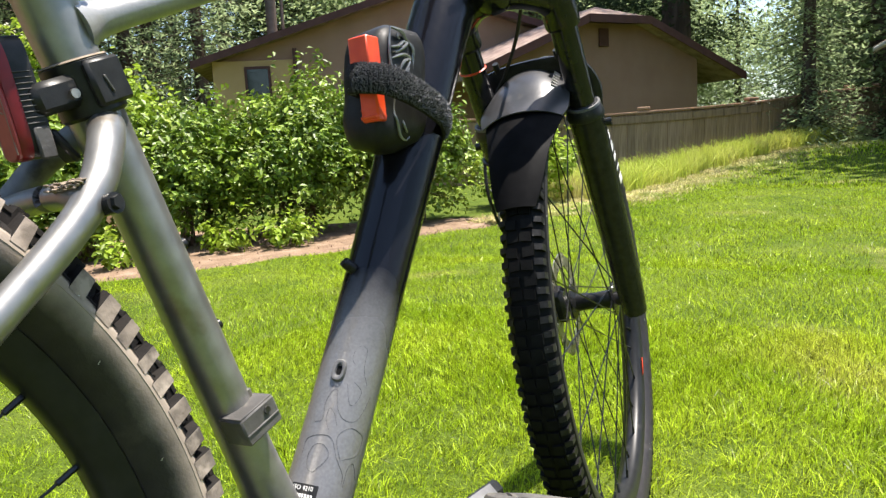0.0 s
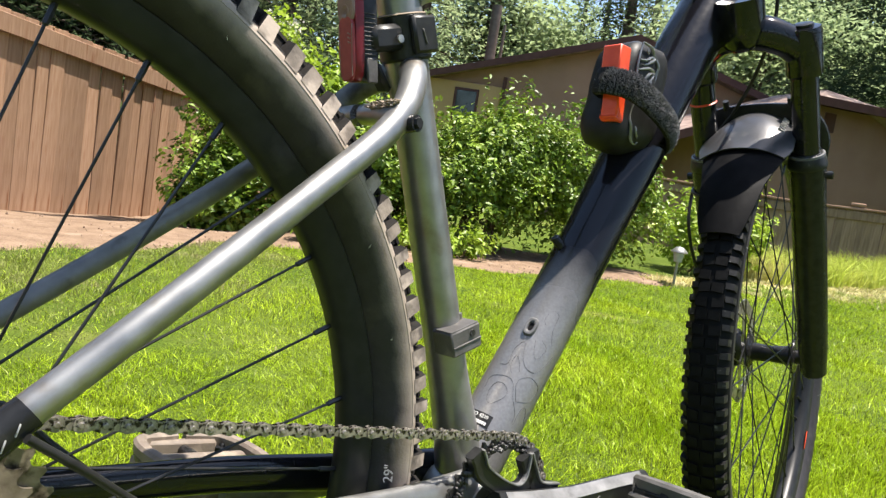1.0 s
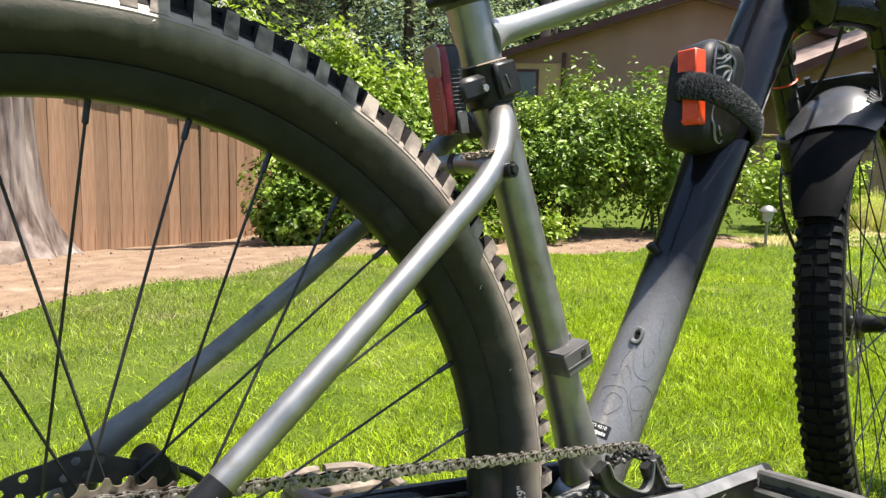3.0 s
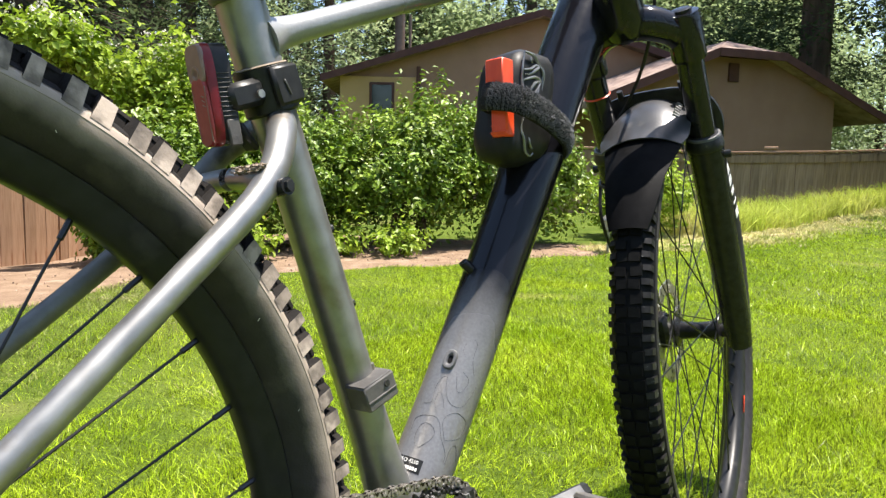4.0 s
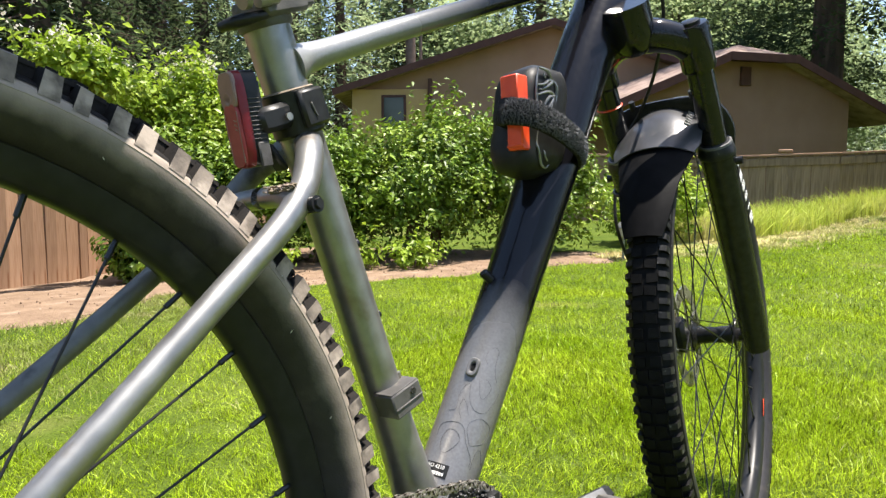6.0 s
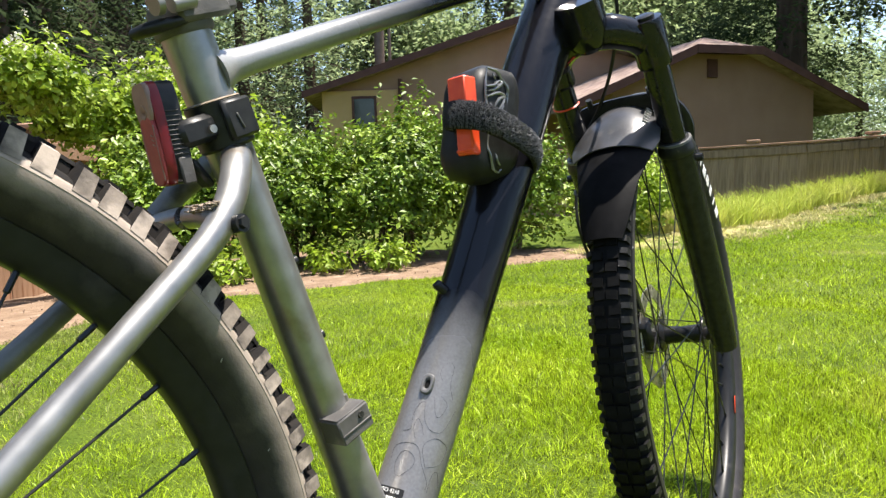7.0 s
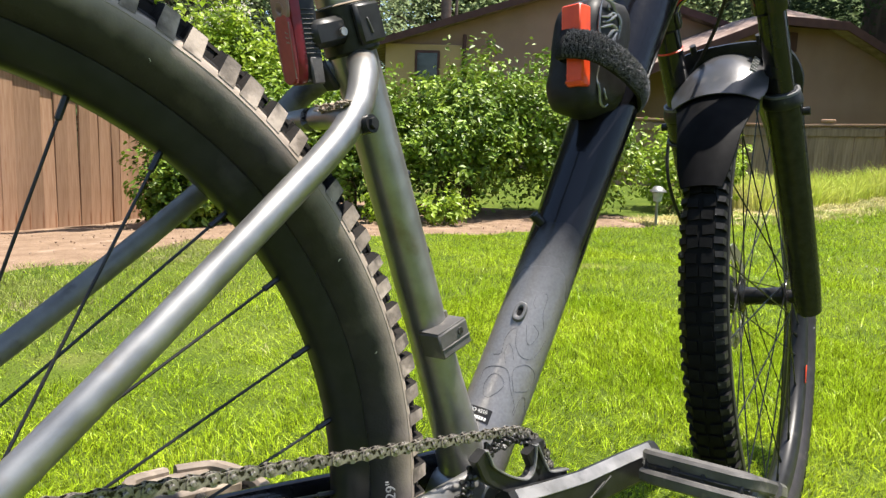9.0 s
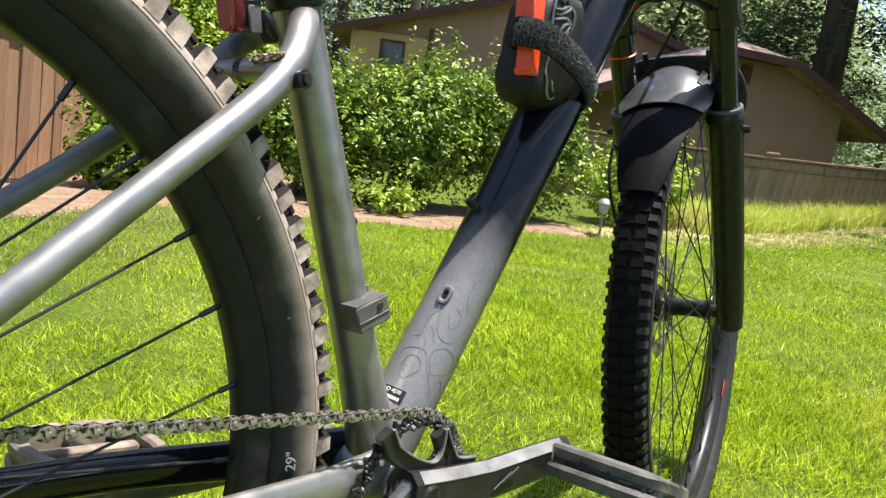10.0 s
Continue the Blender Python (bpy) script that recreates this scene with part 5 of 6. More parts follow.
part("brake_rotor", g, STEEL, front, "dull steel drilled brake rotor")
rotor_arms(0.0605, FRONT @ Matrix.Translation((0, 0.044, 0)), STEEL, front)
a = radians(-37)
g = Geo().box(FRONT @ Matrix.Translation((0.3125 * math.cos(a), -0.0158, 0.3125 * math.sin(a))) @ pose(0, 0, 0, 0, 37, 0) @ pose(0, 0, 0, 0, 0, 22), (0.007, 0.0012, 0.034), 0.0004)
part("rim_sticker", g, ORANGE, front, "small orange rim sticker")
for k, (n_, long) in enumerate(((1, 0), (3, 1), (3, 0), (2, 1), (1, 1), (3, 1))):
    m = FRONT @ pose(0, 0, 0, 0, -(52 - 4.3 * k), 0) @ Matrix.Translation((0.3365, -0.0262, 0)) @ pose(0, 0, 0, 0, 0, -4)
    g = Geo()
    for q in range(n_):
        g.box(m @ pose(0, 0, 0.0065 * (q - (n_ - 1) / 2)), (0.021 if long or q % 2 else 0.016, 0.0010, 0.0036), 0.0003)
    if n_ > 1:
        g.box(m @ pose(-0.009 if long else 0.0085, 0, 0), (0.0034, 0.0010, 0.0065 * (n_ - 1)), 0.0003)
    part("print_bar", g, WHITE, front, "worn white sidewall print")
a = radians(-24)
g = Geo().tube([FRONT @ Vector((0.30 * math.cos(a), 0, 0.30 * math.sin(a))), FRONT @ Vector((0.262 * math.cos(a), 0, 0.262 * math.sin(a)))], [0.003, 0.0028], 10)
part("valve", g, BLACK_SATIN, front)

# frame tubes
def seat_axis(z, y=0.0):
    return Vector((0.014 - 0.275 * (z - 0.31), y, z))


part("seat_tube", Geo().tube([seat_axis(z) for z in (0.325, 0.355, 0.40, 0.45, 0.60, 0.70, 0.745, 0.760)], [0.0235, 0.0205, 0.0185, 0.0174, 0.0172, 0.0178, 0.0185, 0.0185], 32), SILVER, bike, "grey metallic seat tube", sharp=60)
DT0, DT1 = Vector((0.016, 0, 0.31)), Vector((0.424, 0, 0.842))
DTD = (DT1 - DT0).normalized()
DTN = Vector((-DTD.z, 0, DTD.x))
dt = spline([DT0, DT0.lerp(DT1, 0.2), DT0.lerp(DT1, 0.4) + DTN * 0.002, DT0.lerp(DT1, 0.6) + DTN * 0.006, DT0.lerp(DT1, 0.82) + DTN * 0.011, DT1 + DTN * 0.008], 5)
DTR = lerp_list([0.029, 0.0285, 0.0295, 0.0325, 0.0345, 0.037], len(dt))
part("down_tube", Geo().tube(dt, [(r * 1.04, r) for r in DTR], 36), FADE, bike, "down tube fading from grey metallic to gloss black", sharp=60)
tt = spline([(-0.094, 0, 0.730), (-0.078, 0, 0.7365), (-0.05, 0, 0.746), (0.05, 0, 0.779), (0.24, 0, 0.840), (0.385, 0, 0.888)], 5)
part("top_tube", Geo().tube(tt, [(r * 1.1, r) for r in lerp_list([0.0195, 0.0132, 0.0110, 0.0106, 0.0110, 0.0145], len(tt))], 28), FADE_TOP, bike, "top tube fading from grey metallic to black", sharp=60)
HD = Vector((-0.446, 0, 0.895))
H0 = Vector((0.438, 0, 0.812))
part("head_tube", Geo().tube([H0 + HD * s for s in (0.0, 0.012, 0.013, 0.05, 0.105, 0.106, 0.118)], [0.0275, 0.0275, 0.0255, 0.0235, 0.0235, 0.0255, 0.0255], 32), BLACK_GLOSS, bike, "gloss black head tube")
part("bottom_bracket", Geo().lathe([(0.0, -0.045), (0.0225, -0.045), (0.0235, -0.038), (0.0235, 0.038), (0.0225, 0.045), (0.0, 0.045)], Matrix.Translation(BB), 36), SILVER, bike, "grey bottom bracket shell")
for s in (-1, 1):
    stay = spline([(-0.372, s * 0.073, 0.446 if s < 0 else 0.458), (-0.30, s * 0.069, 0.497 if s < 0 else 0.503), (-0.22, s * 0.063, 0.555 if s < 0 else 0.556), (-0.155, s * 0.057, 0.603), (-0.128, s * 0.050, 0.628), (-0.107, s * 0.034, 0.652), (-0.088, s * 0.010, 0.668)], 6)
    # The left stay takes a darker grey than the right.
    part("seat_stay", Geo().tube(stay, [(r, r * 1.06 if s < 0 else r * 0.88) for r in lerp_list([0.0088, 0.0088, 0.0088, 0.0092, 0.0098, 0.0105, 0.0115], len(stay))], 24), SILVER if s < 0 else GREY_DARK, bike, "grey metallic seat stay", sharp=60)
    up_ = 0.0 if s < 0 else 0.0115
    drop = spline([(-0.371, s * 0.0731, 0.4465 + up_), (-0.40, s * 0.0745, 0.4235 + up_ * 1.4), (-0.424, s * 0.0755, 0.396 + up_), (-0.43, s * 0.0755, 0.366)], 5)
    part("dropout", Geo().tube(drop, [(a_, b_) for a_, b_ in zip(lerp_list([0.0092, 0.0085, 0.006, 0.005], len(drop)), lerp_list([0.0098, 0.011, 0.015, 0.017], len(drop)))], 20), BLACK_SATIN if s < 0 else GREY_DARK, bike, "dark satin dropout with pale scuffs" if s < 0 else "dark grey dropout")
    cs = spline([(-0.428, s * 0.074, 0.366), (-0.34, s * 0.068, 0.352), (-0.20, s * 0.056, 0.338), (-0.09, s * 0.043, 0.322), (0.0, s * 0.028, 0.311)], 5)
    part("chain_stay", Geo().tube(cs, [(a_, b_) for a_, b_ in zip(lerp_list([0.008, 0.009, 0.009, 0.009, 0.013], len(cs)), lerp_list([0.011, 0.013, 0.0145, 0.0165, 0.02], len(cs)))], 24), SILVER if s < 0 else BLACK_GLOSS, bike, "grey chain stay" if s < 0 else "black chain stay", sharp=60)
    boss = Geo().tube([(-0.131, s * 0.052, 0.6165), (-0.1285, s * 0.0665, 0.6178)], 0.0062, 20)
    bo = part("rack_boss", boss, BLACK_SATIN, bike, "small rack boss with a hex bolt")
    part("hex_bolt", Geo().tube([(-0.1285, s * 0.0660, 0.6178), (-0.128, s * 0.0690, 0.6180)], [0.0045, 0.0040], 6), BLACK_PLASTIC, bo)
for k in range(9):
    t = k / 8
    p = Vector((-0.378, -0.0832, 0.4405)).lerp(Vector((-0.425, -0.0822, 0.385)), t)
    part("scuff", Geo().box(Matrix.Translation(p) @ pose(0, 0, 0, 0, 18, 0), (0.0009, 0.0007, 0.0065), 0.0003), PRINT_GREY, bike)
part("stay_bridge", Geo().tube(spline([(-0.137, -0.052, 0.621), (-0.129, -0.02, 0.626), (-0.129, 0.02, 0.626), (-0.137, 0.052, 0.621)], 5), 0.0085, 16), SILVER, bike, "grey bridge between the seat stays, muddy on top")
mud = Geo()
rng = random.Random(3)
for _ in range(160):
    p = Vector((-0.137 + rng.uniform(-0.006, 0.008), -0.044 + rng.uniform(-0.012, 0.02), 0.6315 + rng.uniform(-0.003, 0.002)))
    mud.box(Matrix.Translation(p) @ pose(0, 0, 0, rng.uniform(-25, 25), rng.uniform(-25, 25), rng.uniform(0, 90)), (0.0045 * rng.uniform(0.3, 1), 0.0045 * rng.uniform(0.3, 1), 0.0010), 0.0003)
tagged(part("dried_mud", mud, DUST, bike, "crust of dried mud on the stay bridge"), kind="stuff")

# seat collar, post and saddle
collar = part("seat_collar", Geo().tube([seat_axis(z) for z in (0.757, 0.759, 0.776, 0.778)], [0.0200, 0.0216, 0.0216, 0.0200], 32), PEDAL, bike, "scuffed grey seat collar")
QR = Matrix.Translation(seat_axis(0.771)) @ pose(0, 0, 0, 0, -15.4, 0)
part("collar_clamp", Geo().box(QR @ pose(0.006, -0.0215, -0.001), (0.044, 0.009, 0.015), 0.003).box(QR @ pose(0.028, -0.012, -0.001), (0.018, 0.022, 0.010), 0.003), PEDAL, collar, "grey quick-release clamp on the seat collar")
part("clamp_barrel", Geo().tube([QR @ Vector((-0.022, -0.028, 0.003)), QR @ Vector((-0.004, -0.028, 0.004))], [0.0055, 0.0055], 16), LAMP_METAL, collar, "bright steel clamp barrel")
part("clamp_washer", Geo().tube([QR @ Vector((-0.031, -0.022, 0.006)), QR @ Vector((-0.026, -0.022, 0.006))], [0.0075, 0.0075], 16), LAMP_METAL, collar)
part("clamp_ring", Geo().lathe([(0.0165, 0.011), (0.0185, 0.0115), (0.0185, 0.0145), (0.0165, 0.015)], QR @ pose(0, 0, 0, 90), 24), RED, collar, "dull red seal ring")
part("collar_lever", Geo().tube(spline([QR @ Vector((-0.010, -0.020, -0.006)), QR @ Vector((-0.024, -0.019, -0.007)), QR @ Vector((-0.033, -0.010, -0.007)), QR @ Vector((-0.038, 0.002, -0.007))], 4), [(r, r * 0.8) for r in lerp_list([0.004, 0.0056, 0.0062, 0.005], 13)], 14), BLACK_PLASTIC, collar, "black quick-release lever")
part("seat_post", Geo().tube([seat_axis(0.77), seat_axis(0.885)], 0.0155, 28), BLACK_GLOSS, bike, "black seat post")
sg = Geo()
for i in range(15):
    t = i / 14
    x, w = -0.325 + 0.285 * t, float(np.interp(t, [0, 0.10, 0.46, 0.52, 0.64, 1], [0.080, 0.098, 0.098, 0.070, 0.032, 0.018]))
    zc = 0.905 + 0.012 * math.cos(t * 5)
    for k in range(14):
        a = 2 * math.pi * k / 14
        sg.v.append((x, w * math.cos(a), zc + 0.02 * math.sin(a) * (1 if math.sin(a) > 0 else 1.2) - 0.02 * (abs(math.cos(a)) ** 3)))
for i in range(14):
    for k in range(14):
        j = (k + 1) % 14
        sg.f.append((i * 14 + k, i * 14 + j, (i + 1) * 14 + j, (i + 1) * 14 + k))
sg.f += [tuple(range(13, -1, -1)), tuple(14 * 14 + k for k in range(14))]
part("saddle", sg, BLACK_PLASTIC, bike, "black padded saddle", sharp=60)

# rear light on its strap
sax = (seat_axis(0.7) - seat_axis(0.6)).normalized()
part("light_strap", Geo().tube([seat_axis(z) for z in (0.6755, 0.6775, 0.7085, 0.7105)], [0.0190, 0.0208, 0.0214, 0.0192], 36), BLACK_PLASTIC, bike, "black rubber strap clamp for the rear light")
tilt = math.degrees(math.atan2(-sax.x, sax.z))
ST = Matrix.Translation(seat_axis(0.691)) @ pose(0, 0, 0, 0, -tilt, 0)
LT = ST @ pose(-0.046, -0.003, 0.0075, 0, 9, 0)
light = part("rear_light", Geo().shield(LT, 0.0108, 0.0360, 0.009, -0.004, 0.10), BLACK_PLASTIC, bike, "red rear light in a black finned case")
part("lens", Geo().shield(LT, 0.0111, 0.0362, -0.0035, -0.0105, 0.12), RED, light, "red lens wrapped round the front")
part("lens_panel", Geo().shield(LT @ pose(0, 0.001, -0.0115), 0.0100, 0.0240, -0.0095, -0.0128, 0.10), RED_PALE, light, "dull red lower panel")
part("lens_window", Geo().shield(LT @ pose(0, 0.001, 0.0212), 0.0100, 0.0140, -0.0095, -0.0127, 0.0), TAN_PLASTIC, light, "smoky brown upper window")
part("light_button", Geo().lathe([(0.0, -0.0127), (0.0028, -0.0127), (0.0036, -0.0131), (0.0048, -0.0131), (0.0054, -0.0120)], LT @ pose(0, 0.001, 0.0155) @ pose(0, 0, 0, 0, 0, -90), 24), TAN_PLASTIC, light, "round push button")
for k in range(3):
    part("lens_dash", Geo().box(LT @ pose(-0.0129, -0.0035, -0.001 - 0.0032 * k, 24, 0, 0), (0.0006, 0.0038, 0.0009), 0.0002), TAN_PLASTIC, light)
for y_ in (-0.0072, 0.0086):
    part("lens_line", Geo().tube([LT @ Vector((-0.0126, y_, 0.006)), LT @ Vector((-0.0126, y_ * 0.9, -0.0320))], 0.0005, 6), TAN_PLASTIC, light)
part("lens_foot", Geo().box(LT @ pose(0.0035, -0.0098, -0.0275), (0.010, 0.0030, 0.0190), 0.001), PEDAL, light, "dusty grey lower side")
for k in range(10):
    part("fin", Geo().box(LT @ pose(0.0015, -0.0108, 0.014 - k * 0.0033), (0.0105, 0.0010, 0.0006), 0.0002), PEDAL, light)
mount = part("light_mount", Geo().box(ST @ pose(-0.028, -0.007, 0.003), (0.032, 0.020, 0.020), 0.004), BLACK_PLASTIC, bike, "black mount with a screw")
part("screw", Geo().tube([ST @ Vector((-0.020, -0.0185, 0.001)), ST @ Vector((-0.020, -0.0205, 0.001))], 0.0030, 12), STEEL, mount)
part("buckle", Geo().box(ST @ pose(0.004, -0.0208, 0.003) @ pose(0, 0, 0, 0, 0, 12), (0.030, 0.006, 0.029), 0.0022), BLACK_PLASTIC, mount)
part("strap_dust", Geo().lathe([(0.0188, 0.0196), (0.0200, 0.0204), (0.0213, 0.0193), (0.0206, 0.0188)], ST @ pose(0, 0, 0, 90), 40), DUST, mount, "tan dust along the top edge of the strap")
part("buckle_tab", Geo().box(ST @ pose(0.001, -0.0248, 0.001) @ pose(0, 0, 0, 0, -14, 10), (0.0016, 0.002, 0.012), 0.0005), PEDAL, mount)
part("release_tab", Geo().box(ST @ pose(-0.034, -0.004, -0.026) @ pose(0, 0, 0, 0, -22, 0), (0.006, 0.014, 0.024), 0.002), BLACK_PLASTIC, mount)

# derailleur block on the seat tube
BX = Matrix.Translation(seat_axis(0.4470) + Vector((-0.0025, 0, 0))) @ pose(0, 0, 0, 0, -tilt, 0)
block = part("mount_block", Geo().box(BX @ pose(0.002, -0.019, 0), (0.035, 0.025, 0.022), 0.0014), PEDAL, bike, "scuffed dark grey clamp block on the seat tube")
part("block_lip", Geo().box(BX @ pose(0.002, -0.019, 0.0114), (0.033, 0.023, 0.0012), 0.0005), PEDAL, block)
part("block_bolt", Geo().tube([BX @ Vector((0.009, -0.0305, 0.0045)), BX @ Vector((0.009, -0.0328, 0.0045))], [0.0034, 0.0028], 12), GRIME, block)
part("block_seam", Geo().box(BX @ pose(0.002, -0.0316, -0.0025), (0.0335, 0.0014, 0.0015), 0.0004), PEDAL, block)
part("clamp_screw", Geo().tube([BX @ Vector((0.0145, -0.012, 0.011)), BX @ Vector((0.0145, -0.012, 0.0175))], 0.0025, 8), STEEL, block)
part("cage_bolt", Geo().tube([(-0.030, 0, 0.5175), (-0.0215, 0, 0.520)], [0.0042, 0.0040], 12), BLACK_SATIN, bike)
part("cage_bolt", Geo().tube([(-0.048, 0, 0.5815), (-0.0385, 0, 0.584)], [0.0042, 0.0040], 12), BLACK_SATIN, bike)


def on_dt(s, phi, lift=0.0):
    """A point on the down tube's skin: s metres from its foot, phi degrees from its upper side towards the right."""
    r = float(np.interp(s / (DT1 - DT0).length, [0, 0.2, 0.4, 0.6], [0.029, 0.0285, 0.0297, 0.0328])) + lift
    w = radians(phi)
    return DT0 + DTD * s + DTN * (r * math.cos(w)) + Vector((0, -1.04 * r * math.sin(w), 0))


# cable ports and cage plugs on the down tube
def port(s, phi, long, wide, name, label):
    n = (on_dt(s, phi, 0.01) - on_dt(s, phi)).normalized()
    m = frame_from(on_dt(s, phi), DTD.cross(n), DTD)
    g = Geo()
    prof = [(1.06, -0.003), (1.0, 0.0016), (0.90, 0.0029), (0.70, 0.0031), (0.50, 0.0024), (0.40, 0.0008), (0.36, -0.0004)]
    N = 28
    for q, z in prof:
        for k in range(N):
            a = 2 * math.pi * k / N
            x, y = wide * math.copysign(abs(math.cos(a)) ** 0.7, math.cos(a)), long * math.copysign(abs(math.sin(a)) ** 0.7, math.sin(a))
            g.v.append(m @ Vector((x * q, y * (q if q > 0.7 else q * 1.1), z)))
    for i in range(len(prof) - 1):
        for k in range(N):
            j = (k + 1) % N
            g.f.append((i * N + k, i * N + j, (i + 1) * N + j, (i + 1) * N + k))
    ob = part(name, g, RUBBER_GREY, bike, label)
    # A flat dark disc paints the shade inside the port.
    hole = Geo()
    hole.v = [m @ Vector((wide * 0.44 * math.cos(2 * math.pi * k / N), long * 0.50 * math.copysign(abs(math.sin(2 * math.pi * k / N)) ** 0.75, math.sin(2 * math.pi * k / N)), 0.0004)) for k in range(N)]
    hole.f = [tuple(range(N))]
    part("port_hole", hole, KNOB_BLACK, ob)


port(0.1535, 19, 0.0100, 0.0062, "cable_port", "oval rubber cable port on the down tube")
part("cage_plug", Geo().tube([on_dt(0.252, -10, -0.002), on_dt(0.2535, -10, 0.0125), on_dt(0.2538, -10, 0.0135), on_dt(0.2539, -10, 0.0136), on_dt(0.2535, -10, 0.011)], [0.0054, 0.0052, 0.0044, 0.0026, 0.0022], 16), BLACK_SATIN, bike, "small plug bolt on the down tube")
part("cage_plug", Geo().tube([on_dt(0.318, -12, -0.002), on_dt(0.3185, -12, 0.0015)], [0.005, 0.004], 16), BLACK_SATIN, bike)
# dark contour-map graphics
def contour(*line):
    """A thin line drawn on the tube's skin through (millimetres from its foot, degrees round) pairs."""
    pts = spline([(q * 0.001, w, 0) for q, w in line], 7)
    return Geo().tube([on_dt(p.x, p.y, 0.00005) for p in pts], 0.00019, 4)


for line in (((137, 25), (122, 33), (113, 49), (115, 70), (126, 81), (139, 88)), ((143, 39), (128, 50), (128, 60), (140, 66), (146, 50)),
             ((107, -1), (110, 13), (124, 10), (134, 16), (137, 23)), ((102, 28), (111, 19), (120, 21), (116, 31), (107, 40)),
             ((80, -9), (92, -7), (97, 19), (95, 38), (81, 53), (69, 71), (62, 73)), ((66, 21), (68, 11), (78, 5), (88, 12), (89, 27), (83, 39), (75, 35), (66, 21)),
             ((80, 60), (95, 46), (104, 53), (108, 70), (103, 95), (88, 88), (80, 60)), ((60, 77), (76, 78), (80, 88), (69, 104)), ((147, 73), (160, 60), (177, 57), (178, 42), (167, 36), (160, 45))):
    part("contour_graphic", contour(*line), GRAPHIC, bike, "thin dark contour line on the down tube")
# black label
lab = Geo()
for i in range(9):
    for k in range(2):
        lab.v.append(on_dt(0.0430 + 0.0130 * k, -10 + 6.0 * i, 0.0003))
for i in range(8):
    lab.f.append((i * 2, i * 2 + 2, i * 2 + 3, i * 2 + 1))
label = part("label", lab, BLACK_PLASTIC, bike, "small black standard label")
lm = frame_from(on_dt(0.0523, 14, 0.0012), on_dt(0.0518, 25) - on_dt(0.0518, 3), DTD)
tm = text_mesh("lettering", "ISO 4210", 0.0050, Matrix.Identity(4), 0.0001)
tm.materials.append(WHITE)
tm.transform(lm)
part("lettering", tm, WHITE, label)
for k in range(6):
    part("lettering", Geo().box(frame_from(on_dt(0.0464, 6 + 4.8 * k, 0.0005), on_dt(0.05, 30) - on_dt(0.05, 4), DTD), (0.0018, 0.0030, 0.0003), 0.0001), WHITE, label)

# crankset
ring = Geo()
RING = Matrix.Translation(BB + Vector((0, -0.052, 0)))
gear(ring, 32, 0.0535, 0.0022, RING, 0.0046)
part("chainring", ring, GRIME, bike, "chainring caked with black grime")
arm = spline([BB + Vector((-0.018, -0.066, -0.004)), BB + Vector((0.03, -0.068, -0.008)), BB + Vector((0.08, -0.073, -0.009)), BB + Vector((0.14, -0.080, -0.009)), BB + Vector((0.192, -0.084, -0.011))], 5)
HALF = [(a_, b_) for a_, b_ in zip(lerp_list([0.011, 0.0105, 0.0095, 0.009, 0.009], len(arm)), lerp_list([0.028, 0.0235, 0.0185, 0.0180, 0.0175], len(arm)))]
crank = part("crank_arm", Geo().bar(arm, HALF, 0.0085), CRANK_BLACK, bike, "worn black crank arm with a worn, painted-lit bevel", sharp=28)
# Bevel strip: worn alloy, with the sun on its top put into the colour.
bevel = [p + Vector((0, -HALF[i][0] + 0.0040, HALF[i][1] - 0.0034)) for i, p in enumerate(arm)]
part("worn_bevel", Geo().bar(bevel[1:-1], [(0.0058, 0.0008)] * (len(arm) - 2), 0.0004, side=(0, 1, 1)), SCUFF_LIT, crank, "worn alloy bevel with its sunlit grey painted in")
for k, (u_, v_) in enumerate(((0.078, 0.100), (0.090, 0.108))):
    q0, q1 = BB + Vector((u_, -0.0832 - 0.07 * (u_ - 0.07), -0.014 + 0.003 * k)), BB + Vector((v_, -0.0868 - 0.02 * k * 0.1, -0.003 + 0.003 * k))
    part("print_bar", Geo().bar([q0, q1], [(0.0006, 0.0007)] * 2, 0.0003), PEDAL, crank)
part("axle_cap", Geo().lathe([(0.0, -0.080), (0.010, -0.080), (0.0125, -0.077), (0.0125, -0.07)], Matrix.Translation(BB), 24), BLACK_SATIN, crank)
for a in (196, 252, 318):
    w = radians(a)
    p = [BB + Vector((q * math.cos(w), y, q * math.sin(w))) for q, y in ((0.010, -0.064), (0.032, -0.060), (0.056, -0.054))]
    part("spider_arm", Geo().bar(p, [(0.0075, 0.021), (0.0062, 0.0095), (0.0050, 0.0120)], 0.0030), CRANK, crank, sharp=28)
    lip = Vector((-math.sin(w), 0, math.cos(w)))
    part("worn_edge", Geo().bar([q + lip * d_ + Vector((0, -0.006, 0)) for q, d_ in zip(p, (0.014, 0.009, 0.011))], [(0.0030, 0.0012)] * 3, 0.0005), SCUFF_LIT, crank)
